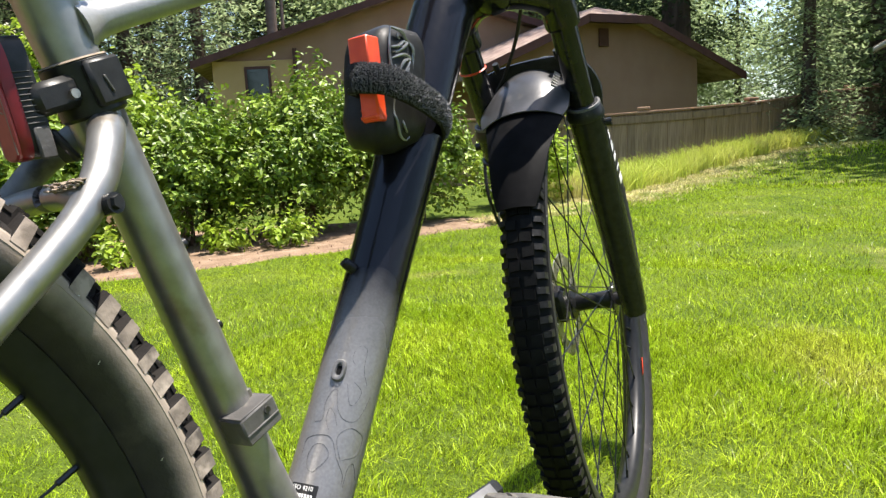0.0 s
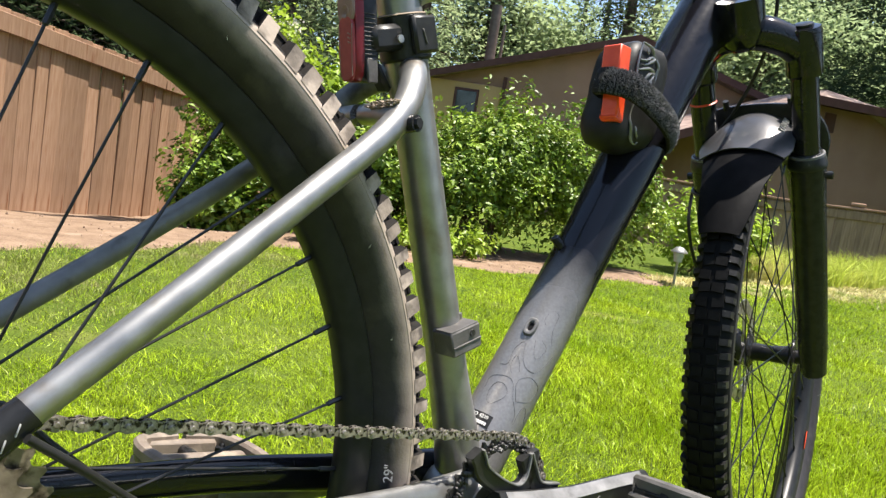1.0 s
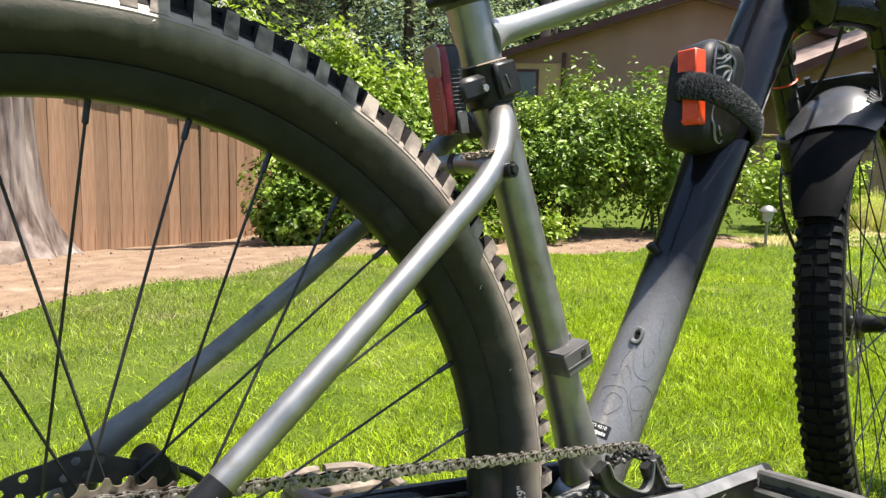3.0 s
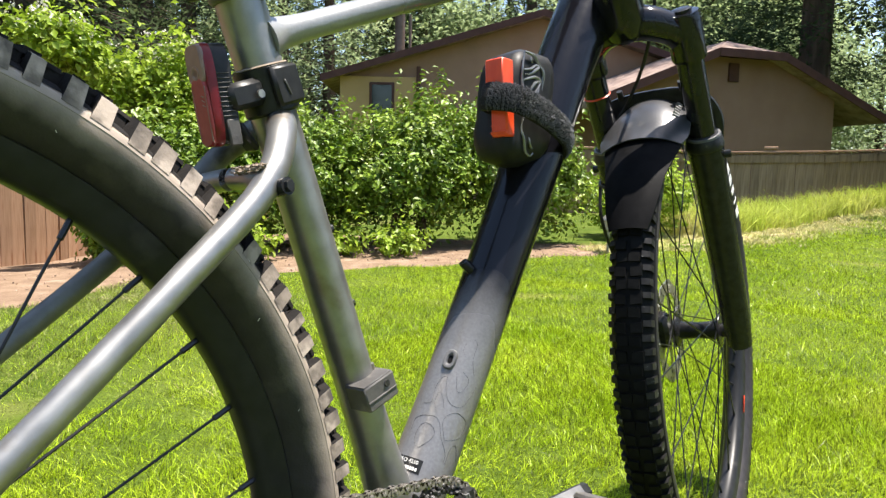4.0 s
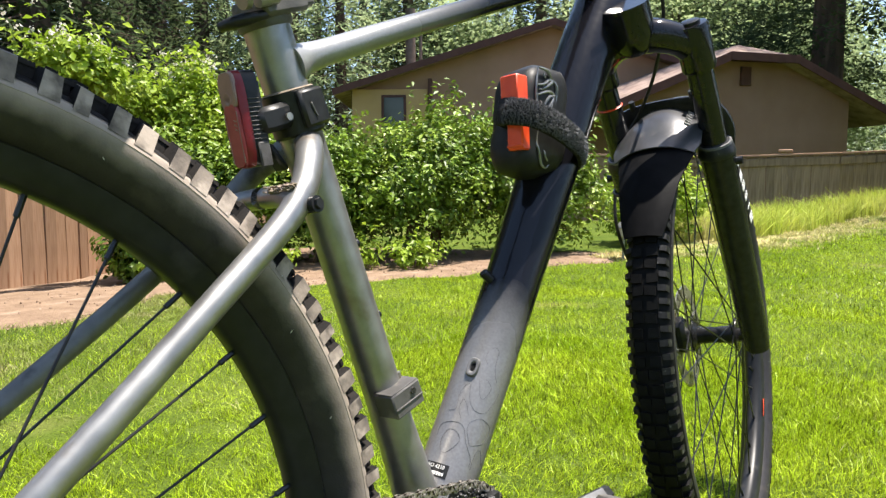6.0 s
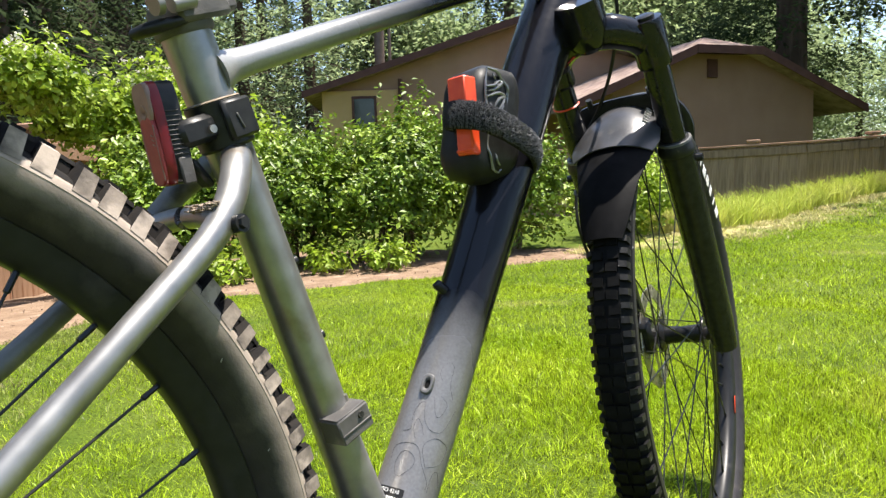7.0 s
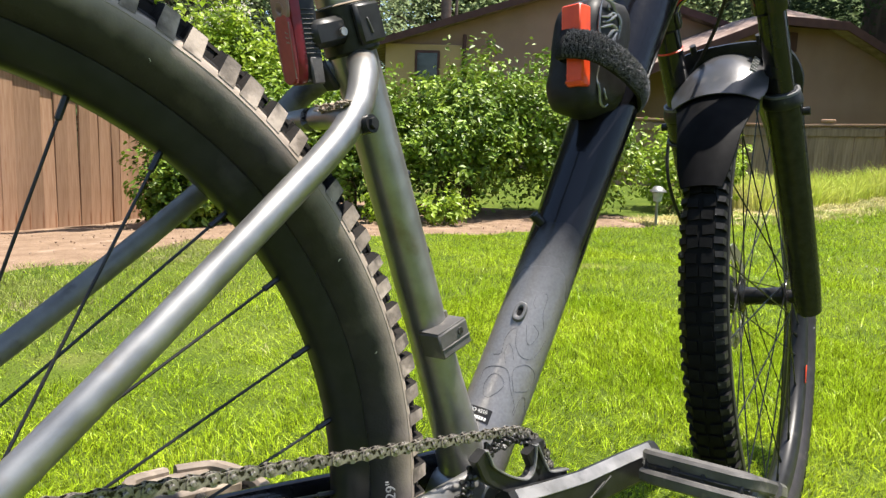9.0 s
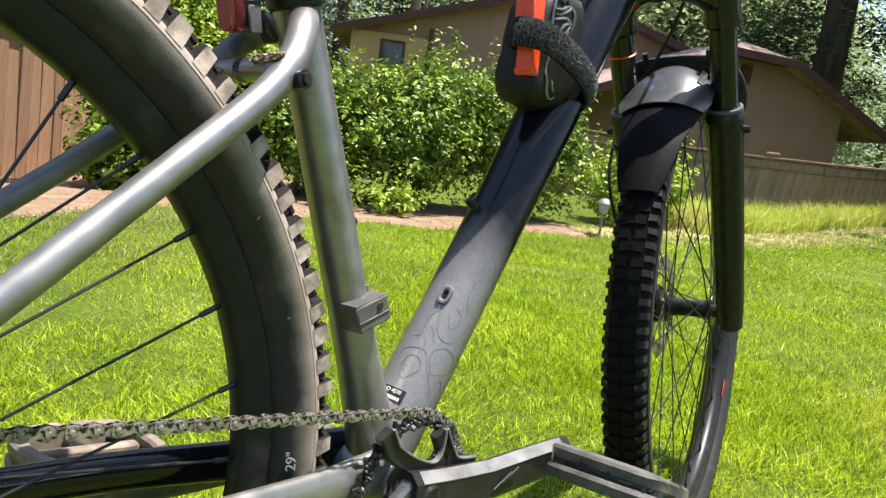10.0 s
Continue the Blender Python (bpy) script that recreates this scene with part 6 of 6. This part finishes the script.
# the two raised arms of the spider and the scooped web between them
for line in (((-0.0330, 0.0630), (-0.0289, 0.0552), (-0.0248, 0.0467), (-0.0108, 0.0360), (0.0043, 0.0271), (0.0176, 0.0223), (0.0259, 0.0273), (0.0301, 0.0417), (0.0300, 0.0480)),
             ((0.0325, 0.0480), (0.0374, 0.0377), (0.0430, 0.0265), (0.0509, 0.0172), (0.0760, 0.0109))):
    rim = [Vector((x, 0, z)) for x, z in line]
    rim = spline(rim, 5)
    body = []
    for i, q in enumerate(rim):
        t = (rim[min(i + 1, len(rim) - 1)] - rim[max(i - 1, 0)]).normalized()
        body.append(BB + q + Vector((t.z, 0, -t.x)) * 0.0068 + Vector((0, -0.0585, 0)))
    part("spider_arm", Geo().bar(body, [(0.0048, 0.0070)] * len(body), 0.0014), CRANK_BLACK, crank, sharp=28)
    # Rim strips are worn alloy and also paint the lit upper edges.
    part("worn_edge", Geo().bar([BB + q + Vector((0, -0.0630, 0)) for q in rim], [(0.0026, 0.0009)] * len(rim), 0.0004), SCUFF_LIT, crank)
left = spline([BB + Vector((0.012, 0.066, 0.0)), BB + Vector((-0.08, 0.073, 0.005)), BB + Vector((-0.188, 0.084, 0.011))], 6)
part("crank_arm", Geo().tube(left, [(0.009, r) for r in lerp_list([0.022, 0.0155, 0.0165], len(left))], 14), CRANK, bike, "worn dark crank arm")


def pedal(tip, side, pitch, mat_, label):
    m = Matrix.Translation(tip) @ pose(0, 0, 0, 0, pitch, 0)
    g = Geo()
    s = side
    p = part("pedal", Geo().tube([m @ Vector((0, 0, 0)), m @ Vector((0, s * 0.105, 0))], [0.0075, 0.006], 14), BLACK_SATIN, bike, label)
    for x in (-0.046, 0.046):
        for z in (-0.0085, 0.0085):
            rail = spline([(x * 0.1, s * 0.009, z), (x * 0.74, s * 0.013, z), (x, s * 0.028, z), (x * 1.08, s * 0.06, z), (x * 1.02, s * 0.090, z), (x * 0.80, s * 0.108, z), (x * 0.1, s * 0.114, z)], 5)
            part("cage_rail", Geo().bar([m @ q for q in rail], [(0.0066, 0.0058)] * len(rail), 0.0026, side=(0, 0, 1)), mat_, p, sharp=28)
        wall = spline([(x * 0.72, s * 0.013, 0), (x * 0.97, s * 0.028, 0), (x * 1.05, s * 0.06, 0), (x * 0.99, s * 0.090, 0), (x * 0.78, s * 0.107, 0)], 5)
        part("cage_wall", Geo().bar([m @ q for q in wall], [(0.0040, 0.0055)] * len(wall), 0.0012, side=(0, 0, 1)), BLACK_PLASTIC, p, sharp=28)
        for y in (0.020, 0.050, 0.074, 0.101):
            part("cage_web", Geo().box(m @ pose(x * (1.06 if 0.03 < y < 0.09 else 0.9), s * y, 0), (0.010, 0.010 if y != 0.074 else 0.006, 0.015), 0.0015), BLACK_PLASTIC, p)
    for y in (0.016, 0.062, 0.107):
        part("cage_bar", Geo().box(m @ pose(0, s * y, 0), (0.070 if y != 0.062 else 0.085, 0.012, 0.019), 0.003), mat_, p)
    for x in (-0.046, 0.046):
        for y in (0.028, 0.060, 0.094):
            for z in (-1, 1):
                part("pin", Geo().tube([m @ Vector((x, s * y, z * 0.007)), m @ Vector((x, s * y, z * 0.0125))], 0.0018, 6), STEEL, p)


pedal(BB + Vector((0.172, -0.094, -0.011)), -1, 26, PEDAL, "scuffed grey platform pedal")
pedal(BB + Vector((-0.172, 0.094, 0.011)), 1, 8, PEDAL_DUSTY, "scuffed dusty platform pedal")


# chain
def plate(geo, m, y, h, th, waist):
    prof, n = [], 10
    for k in range(n + 1):
        a = math.pi / 2 + math.pi * k / n
        prof.append((h * math.cos(a), h * math.sin(a)))
    prof.append((0.00635, -h * waist))
    for k in range(n + 1):
        a = -math.pi / 2 + math.pi * k / n
        prof.append((0.0127 + h * math.cos(a), h * math.sin(a)))
    prof.append((0.00635, h * waist))
    q = len(prof)
    vs = [m @ Vector((x, y + d, z)) for d in (-th / 2, th / 2) for x, z in prof]
    fs = [tuple(range(q)), tuple(range(2 * q - 1, q - 1, -1))] + [(k, (k + 1) % q, q + (k + 1) % q, q + k) for k in range(q)]
    geo.add(vs, fs)


outer, inner = Geo(), Geo()
I4 = Matrix.Identity(4)
for s in (-1, 1):
    plate(outer, I4, s * 0.0028, 0.0043, 0.0010, 0.66)
    plate(inner, I4, s * 0.0017, 0.0042, 0.0010, 0.7)
for x in (0, 0.0127):
    outer.tube([(x, -0.0046, 0), (x, -0.0042, 0), (x, 0.0042, 0), (x, 0.0046, 0)], [0.0014, 0.0020, 0.0020, 0.0014], 10)
    inner.tube([(x, -0.0016, 0), (x, 0.0016, 0)], 0.0036, 10)
OUTER, INNER = mesh_of("link", outer, CHAIN, 30), mesh_of("link", inner, CHAIN, 30)
rc, rr = 36 * 0.0127 / (2 * math.pi), 32 * 0.0127 / (2 * math.pi)
C = Vector((-0.43, -0.0408, 0.37))
R = Vector((BB.x, -0.052, BB.z))
d = R - C
base = math.atan2(d.z, d.x)
off = math.acos((rc - rr) / math.hypot(d.x, d.z))
tan = base + off
way = [C + Vector((rc * math.cos(w), 0, rc * math.sin(w))) for w in np.linspace(math.pi * 1.15, tan, 40)]
way += [R + Vector((rr * math.cos(w), 0, rr * math.sin(w))) for w in np.linspace(tan, -math.pi * 0.55, 60)]
pts = [way[0]]
for p in way[1:]:
    while (p - pts[-1]).length >= 0.0127:
        pts.append(pts[-1] + (p - pts[-1]).normalized() * 0.0127)
for i in range(len(pts) - 1):
    a, b = pts[i], pts[i + 1]
    ob = part("chain" if i == 0 else "link", OUTER if i % 2 else INNER, CHAIN, bike if i == 0 else chain, "oily dirty drive chain" if i == 0 else "")
    if i == 0:
        chain = ob
    x = (b - a).normalized()
    y = Vector((0, 1, 0))
    z = x.cross(y).normalized()
    y = z.cross(x)
    m = Matrix((x, y, z)).transposed().to_4x4()
    m.translation = a
    if i == 0:
        first = m
    ob.matrix_basis = m if i == 0 else first.inverted() @ m
grease = Geo()
for _ in range(150):
    w = rng.uniform(-0.2, 2.9)
    q = rng.uniform(0.054, 0.061)
    p = R + Vector((q * math.cos(w), -0.003 + rng.uniform(-0.002, 0.002), q * math.sin(w)))
    grease.box(Matrix.Translation(p) @ pose(0, 0, 0, rng.uniform(0, 90), rng.uniform(0, 90), rng.uniform(0, 90)), [0.006 * rng.uniform(0.3, 1) for _ in range(3)], 0.0012)
part("grime", grease, GRIME, bike, "lumps of black chain grease")
der = Geo().box(Matrix.Translation((-0.395, -0.083, 0.30)) @ pose(0, 0, 0, 0, 25, 0), (0.05, 0.024, 0.035), 0.006)
der = part("rear_derailleur", der, BLACK_SATIN, bike, "black rear derailleur")
part("hanger", Geo().box(pose(-0.382, -0.086, 0.352, 0, 18, 0), (0.026, 0.016, 0.052), 0.006), COG, der, "dusty steel derailleur knuckle")
part("adjuster", Geo().tube([(-0.372, -0.088, 0.374), (-0.366, -0.086, 0.402)], [0.0065, 0.005], 14), COG, der)
part("cable_housing", Geo().tube(spline([(-0.374, -0.083, 0.436), (-0.345, -0.076, 0.412), (-0.318, -0.068, 0.388), (-0.288, -0.060, 0.364)], 5), 0.0025, 10), BLACK_PLASTIC, der, "black shift cable housing")
for x, z in ((-0.40, 0.275), (-0.37, 0.20)):
    g = Geo()
    gear(g, 12, 0.008, 0.0025, Matrix.Translation((x, -0.048, z)))
    part("jockey_wheel", g, BLACK_PLASTIC, der)

rc_ = part("rear_caliper", Geo().box(pose(-0.372, 0.058, 0.418, 0, 35, 0), (0.034, 0.030, 0.022), 0.007), BLACK_SATIN, bike, "black rear brake caliper")
part("caliper_cap", Geo().tube([(-0.376, 0.036, 0.428), (-0.376, 0.062, 0.428)], [0.0098, 0.0105], 18), BLACK_PLASTIC, rc_)
part("brake_hose", Geo().tube(spline([(-0.362, 0.06, 0.418), (-0.345, 0.062, 0.408), (-0.325, 0.064, 0.385), (-0.30, 0.064, 0.36)], 5), 0.0028, 8), BLACK_PLASTIC, rc_)

# fork
def fk(s, y, ahead=0.0):
    """A point by the fork: s metres up its legs from the axle, y to the left, ahead of the legs."""
    return FORK @ Vector((-0.027 - 0.446 * s + 0.895 * ahead, y, 0.895 * s + 0.446 * ahead))


fork = part("fork_crown", Geo().tube(spline([fk(0.4590, -0.063), fk(0.4750, -0.046, -0.008), fk(0.4910, -0.020, -0.022), fk(0.4910, 0.020, -0.022), fk(0.4750, 0.046, -0.008), fk(0.4590, 0.063)], 6), [(0.020, r) for r in lerp_list([0.0225, 0.020, 0.0215, 0.0215, 0.020, 0.0225], 31)], 18, side=(1, 0, 0)), BLACK_GLOSS, bike, "gloss black suspension fork crown", sharp=50)
part("steerer", Geo().tube([fk(0.4810, 0, -0.026), fk(0.4870, 0, -0.028), fk(0.5030, 0, -0.031), fk(0.5380, 0, -0.032)], [0.020, 0.0255, 0.0282, 0.0282], 28), BLACK_GLOSS, fork)
for s in (-1, 1):
    y = s * 0.063
    part("crown_cap", Geo().tube([fk(0.4290, y), fk(0.4330, y), fk(0.4830, y), fk(0.4880, y), fk(0.4885, y)], [0.0200, 0.0215, 0.0215, 0.0198, 0.014], 28), BLACK_GLOSS, fork)
    part("cap_knob", Geo().tube([fk(0.4870, y), fk(0.4920, y), fk(0.4930, y)], [0.012, 0.012, 0.009], 18), BLACK_SATIN, fork)
    part("stanchion", Geo().tube([fk(0.30, y), fk(0.445, y)], 0.0165, 28), BLACK_GLOSS, fork, "black stanchion")
    lower = part("fork_leg", Geo().tube([fk(-0.022, y), fk(-0.018, y), fk(0.03, y), fk(0.12, y), fk(0.27, y), fk(0.312, y)], [0.012, 0.0175, 0.0200, 0.0210, 0.0220, 0.0232], 30), BLACK_SATIN, bike, "satin black lower fork leg", sharp=50)
    part("wiper_seal", Geo().tube([fk(0.308, y), fk(0.311, y), fk(0.315, y), fk(0.324, y), fk(0.328, y)], [0.0238, 0.0244, 0.0238, 0.0215, 0.0178], 28), BLACK_PLASTIC, lower)
    # The paler lip paints the sunlit top of the wiper seal.
    part("seal_lip", Geo().tube([fk(0.3235, y), fk(0.3265, y), fk(0.3268, y)], [0.0222, 0.0216, 0.0180], 28), RUBBER_GREY, lower, "seal lip with its sunlit top painted grey")
    part("dropout", Geo().box(FRONT @ Matrix.Translation((-0.008, s * 0.056, -0.002)) @ pose(0, 0, 0, 0, -26, 0), (0.044, 0.014, 0.046), 0.006), BLACK_SATIN, lower)
    part("arch_bolt", Geo().tube([fk(0.295, s * 0.084, 0.0), fk(0.295, s * 0.093, 0.0)], 0.0052, 12), BLACK_SATIN, lower)
arch = spline([fk(0.288, -0.064, 0.012), fk(0.318, -0.071, 0.022), fk(0.340, -0.067, 0.028), fk(0.356, -0.048, 0.033), fk(0.360, 0, 0.035), fk(0.356, 0.048, 0.033), fk(0.340, 0.067, 0.028), fk(0.318, 0.071, 0.022), fk(0.288, 0.064, 0.012)], 6)
part("fork_arch", Geo().tube(arch, [(0.008, r) for r in lerp_list([0.014, 0.014, 0.020, 0.0265, 0.0265, 0.0265, 0.020, 0.014, 0.014], len(arch))], 12, side=(1, 0, 0.5), twist=math.pi / 12), BLACK_SATIN, bike, "satin black fork arch", sharp=40)
for y in (-0.040, 0.042):
    part("arch_stud", Geo().tube([fk(0.380, y, 0.033), fk(0.393, y, 0.031)], 0.0042, 10), BLACK_PLASTIC, bike)
# mudguard over the front tyre
fg, NW = Geo(), 17
angles = np.linspace(80, 127.5, 28)
GUARD_DOWN = 2.2
for th in (0.0, 0.0018):
    for i, a in enumerate(angles):
        w = float(np.interp(a, [80, 86, 100, 110, 119, 124.5, 127.5], [0.02, 0.036, 0.044, 0.054, 0.066, 0.068, 0.060]))
        q = 0.3785 + 0.009 * smooth01((a - 90) / 25) - 0.006 * smooth01((a - 117) / 9)
        for k in range(NW):
            t = -1 + 2 * k / (NW - 1)
            drop_ = 0.026 * abs(t) ** 2.2 * (w / 0.05) * (1 - 0.45 * smooth01((a - 107) / 17))
            r = q - drop_ - th
            fg.v.append(FORK @ Vector((r * math.cos(radians(a + GUARD_DOWN)), 0.86 * w * t + 0.004 * smooth01((a - 95) / 25), r * math.sin(radians(a + GUARD_DOWN)))))
n = len(angles) * NW
for i in range(len(angles) - 1):
    for k in range(NW - 1):
        a, b, c, d_ = i * NW + k, i * NW + k + 1, (i + 1) * NW + k + 1, (i + 1) * NW + k
        fg.f += [(a, b, c, d_), (n + d_, n + c, n + b, n + a)]
rim_ = [k for k in range(NW)] + [i * NW + NW - 1 for i in range(1, len(angles))] + [(len(angles) - 1) * NW + k for k in range(NW - 2, -1, -1)] + [i * NW for i in range(len(angles) - 2, 0, -1)]
for i, a in enumerate(rim_):
    b = rim_[(i + 1) % len(rim_)]
    fg.f.append((a, n + a, n + b, b))
tail = Geo()
TA = np.linspace(121, 148.5, 19)
for th in (0.0, 0.0018):
    for a in TA:
        w = float(np.interp(a, [121, 126, 131, 136, 141, 145, 148.5], [0.060, 0.060, 0.052, 0.044, 0.039, 0.034, 0.027]))
        q = float(np.interp(a, [121, 126, 137, 148.5], [0.3690, 0.3755, 0.3790, 0.3775]))
        for k in range(NW):
            t = -1 + 2 * k / (NW - 1)
            r = q - 0.012 * abs(t) ** 2.4 * (w / 0.05) - th
            tail.v.append(FORK @ Vector((r * math.cos(radians(a + GUARD_DOWN)), 0.86 * w * t + 0.002, r * math.sin(radians(a + GUARD_DOWN)))))
nt_ = len(TA) * NW
for i in range(len(TA) - 1):
    for k in range(NW - 1):
        a, b, c, d_ = i * NW + k, i * NW + k + 1, (i + 1) * NW + k + 1, (i + 1) * NW + k
        tail.f += [(a, b, c, d_), (nt_ + d_, nt_ + c, nt_ + b, nt_ + a)]
edge_ = [k for k in range(NW)] + [i * NW + NW - 1 for i in range(1, len(TA))] + [(len(TA) - 1) * NW + k for k in range(NW - 2, -1, -1)] + [i * NW for i in range(len(TA) - 2, 0, -1)]
for i, a in enumerate(edge_):
    b = edge_[(i + 1) % len(edge_)]
    tail.f.append((a, nt_ + a, nt_ + b, b))
guard = part("mudguard", fg, FENDER, bike, "grey plastic mudguard strapped under the fork arch", sharp=50)
part("guard_tail", tail, TAIL, guard, "black tail flap of the mudguard", sharp=50)
part("sag_ring", Geo().lathe([(0.0166, -0.0013), (0.0182, 0.0), (0.0166, 0.0013)], Matrix.Translation(fk(0.402, 0.063)) @ FORK.to_3x3().to_4x4() @ pose(0, 0, 0, 0, -26.5, 0) @ pose(0, 0, 0, 90), 24), ORANGE, fork, "thin orange rubber ring")
for k in range(6):
    a = 114.5 + k * 1.05
    p = [FORK @ Vector((q * math.cos(radians(b)), y, q * math.sin(radians(b)))) for q, b, y in ((0.3795, a + GUARD_DOWN, -0.0330), (0.3740, a + 0.35 + GUARD_DOWN, -0.0395))]
    part("print_bar", Geo().tube(p, [(0.0016, 0.0007)] * 2, 4, twist=math.pi / 4), PRINT_GREY, guard)
part("zip_tie", Geo().tube([fk(0.275, 0.063 + 0.0248 * math.cos(a), 0.0248 * math.sin(a)) for a in np.linspace(0, 6.28, 25)], 0.0022, 6), BLACK_PLASTIC, guard)
# brake caliper and hoses
cal = part("brake_caliper", Geo().box(FRONT @ Matrix.Translation((-0.058, 0.046, 0.012)) @ pose(0, 0, 0, 0, -20, 0), (0.03, 0.034, 0.055), 0.006), BLACK_SATIN, bike, "black front brake caliper")
part("caliper_bolt", Geo().tube([FRONT @ Vector((-0.075, 0.05, 0.03)), FRONT @ Vector((-0.085, 0.05, 0.032))], 0.004, 8), STEEL, cal)
hose = spline([FRONT @ Vector((-0.06, 0.055, 0.04)), FRONT @ Vector((-0.105, 0.085, 0.12)), FRONT @ Vector((-0.13, 0.096, 0.19)), FRONT @ Vector((-0.12, 0.095, 0.25)), fk(0.33, 0.07, 0.02), fk(0.38, 0.03, 0.03), fk(0.44, -0.005, 0.03), fk(0.52, -0.03, 0.03), fk(0.66, -0.03, 0.02)], 6)
part("brake_hose", Geo().tube(hose, 0.0025, 8), BLACK_PLASTIC, bike, "thin black brake hose")
part("shift_cable", Geo().tube(spline([on_dt(0.64, 20, 0.0), (0.46, -0.03, 0.93), (0.50, -0.04, 0.99), (0.52, -0.02, 1.05)], 6), 0.0022, 8), BLACK_PLASTIC, bike)

# spare inner tube and tyre levers strapped to the down tube
roll, N = Geo(), 32
for i in range(15):
    t = i / 14
    q = (1 - abs(2 * t - 1) ** 5) ** 0.5 * 0.8 + 0.2
    for k in range(N):
        a = 2 * math.pi * k / N
        cx, cy = math.copysign(abs(math.cos(a)) ** 0.5, math.cos(a)), math.copysign(abs(math.sin(a)) ** 0.5, math.sin(a))
        wob = 1 + 0.06 * noise.noise((cx * 2, cy * 2, t * 5))
        roll.v.append((0.2225 + (0.0455 - 0.003 * t) * cx * q * wob + 0.03 * (t - 0.5), -0.008 + 0.028 * cy * q * wob, 0.631 + 0.126 * t))
for i in range(14):
    for k in range(N):
        j = (k + 1) % N
        roll.f.append((i * N + k, i * N + j, (i + 1) * N + j, (i + 1) * N + k))
roll.f += [tuple(range(N - 1, -1, -1)), tuple(14 * N + k for k in range(N))]
spare = part("spare_tube", roll, PACK, bike, "folded black inner tube with orange tyre levers", sharp=70)
# the shiny rolled end of the tube: a leaf-shaped rim with creases in it
for line, w in ((((0.2066, 0.7483), (0.1999, 0.7303), (0.1997, 0.7132), (0.2010, 0.6970), (0.1935, 0.6711), (0.1939, 0.6596), (0.1977, 0.6461), (0.2033, 0.6410), (0.2105, 0.6437)), 0.0018),
                (((0.2066, 0.7483), (0.2224, 0.7451), (0.2311, 0.7378), (0.2378, 0.7283), (0.2360, 0.7144), (0.2262, 0.6964)), 0.0021),
                (((0.2029, 0.7295), (0.2146, 0.7307), (0.2256, 0.7355), (0.2284, 0.7328), (0.2154, 0.7263), (0.2035, 0.7244)), 0.0019),
                (((0.2015, 0.7189), (0.2213, 0.7227), (0.2342, 0.7193), (0.2200, 0.7162), (0.2092, 0.7038)), 0.0021),
                (((0.2323, 0.7182), (0.2238, 0.7100), (0.2135, 0.7000)), 0.0019), (((0.2287, 0.7122), (0.2200, 0.6992)), 0.0016),
                (((0.2161, 0.7431), (0.2166, 0.7389), (0.2210, 0.7380)), 0.0012), (((0.2050, 0.7130), (0.2075, 0.7040), (0.2095, 0.6950)), 0.0017),
                (((0.2040, 0.6600), (0.2060, 0.6520), (0.2110, 0.6480)), 0.0016)):
    f = spline([(x, -0.0352 - 0.0012 * math.sin(9 * k), z) for k, (x, z) in enumerate(line)], 6)
    part("fold", Geo().tube(f, lerp_list([w * 0.5, w, w * 0.8, w, w * 0.4], len(f)), 8), CRINKLE, spare, "shiny crinkled fold")
lv = part("tyre_lever", Geo().box(pose(0.1765, -0.0250, 0.6985, 0, 4, 0), (0.014, 0.020, 0.076), 0.0016), ORANGE, spare, "orange plastic tyre lever")
part("lever_head", Geo().box(pose(0.1735, -0.0250, 0.7200, 0, 4, 0), (0.019, 0.0220, 0.036), 0.0012), ORANGE, lv)
# Dark box laid on the lever paints its shaded slot.
part("lever_slot", Geo().box(pose(0.1745, -0.0265, 0.7383, 0, 4, 0), (0.006, 0.009, 0.0012), 0.0004), BLACK_PLASTIC, lv)
part("lever_lip", Geo().box(pose(0.1685, -0.0250, 0.6655, 0, -10, 0), (0.006, 0.0200, 0.0035), 0.001), ORANGE, lv)
part("lever_lip", Geo().box(pose(0.1690, -0.0250, 0.6725, 0, 4, 0), (0.003, 0.0200, 0.0018), 0.0006), ORANGE, lv)
belt = spline([(0.178, -0.006, 0.702), (0.164, -0.012, 0.703), (0.160, -0.030, 0.700), (0.172, -0.0455, 0.696), (0.200, -0.0500, 0.687), (0.234, -0.0490, 0.675), (0.268, -0.042, 0.662), (0.288, -0.026, 0.652), (0.298, 0.0, 0.643), (0.290, 0.030, 0.644), (0.260, 0.040, 0.656), (0.222, 0.030, 0.672), (0.195, 0.012, 0.690)], 6)
part("hook_strap", Geo().tube(belt, [(0.0150, r) for r in lerp_list([0.003, 0.0046, 0.0056, 0.006, 0.0062, 0.0062, 0.006, 0.006, 0.005, 0.004, 0.004, 0.004, 0.003], len(belt))], 20, side=(0.35, 0, 1)), FOAM, bike, "fuzzy black hook-and-loop strap", sharp=60)
fuzz, frng = Geo(), random.Random(6)
for _ in range(5200):
    k = frng.randrange(6, 42)
    p = Vector(belt[k]).lerp(Vector(belt[k + 1]), frng.random())
    t = (Vector(belt[k + 1]) - Vector(belt[k])).normalized()
    up_ = (Vector((0.35, 0, 1)) - t * t.dot(Vector((0.35, 0, 1)))).normalized()
    out_ = t.cross(up_)
    if out_.y > 0 and k < 34:
        out_ = -out_
    v = frng.uniform(-0.98, 0.98)
    q = p + up_ * 0.0150 * v + out_ * 0.0062 * math.sqrt(1 - v * v)
    e = q + (out_ + Vector((frng.uniform(-1, 1), frng.uniform(-1, 1), frng.uniform(-1, 1)))) * 0.0011
    fuzz.tube([q, e], [0.00038, 0.0003], 3)
tagged(part("nap", fuzz, PILE, bike, "dark looped pile of the strap"), kind="stuff")
bike.matrix_world = BIKE
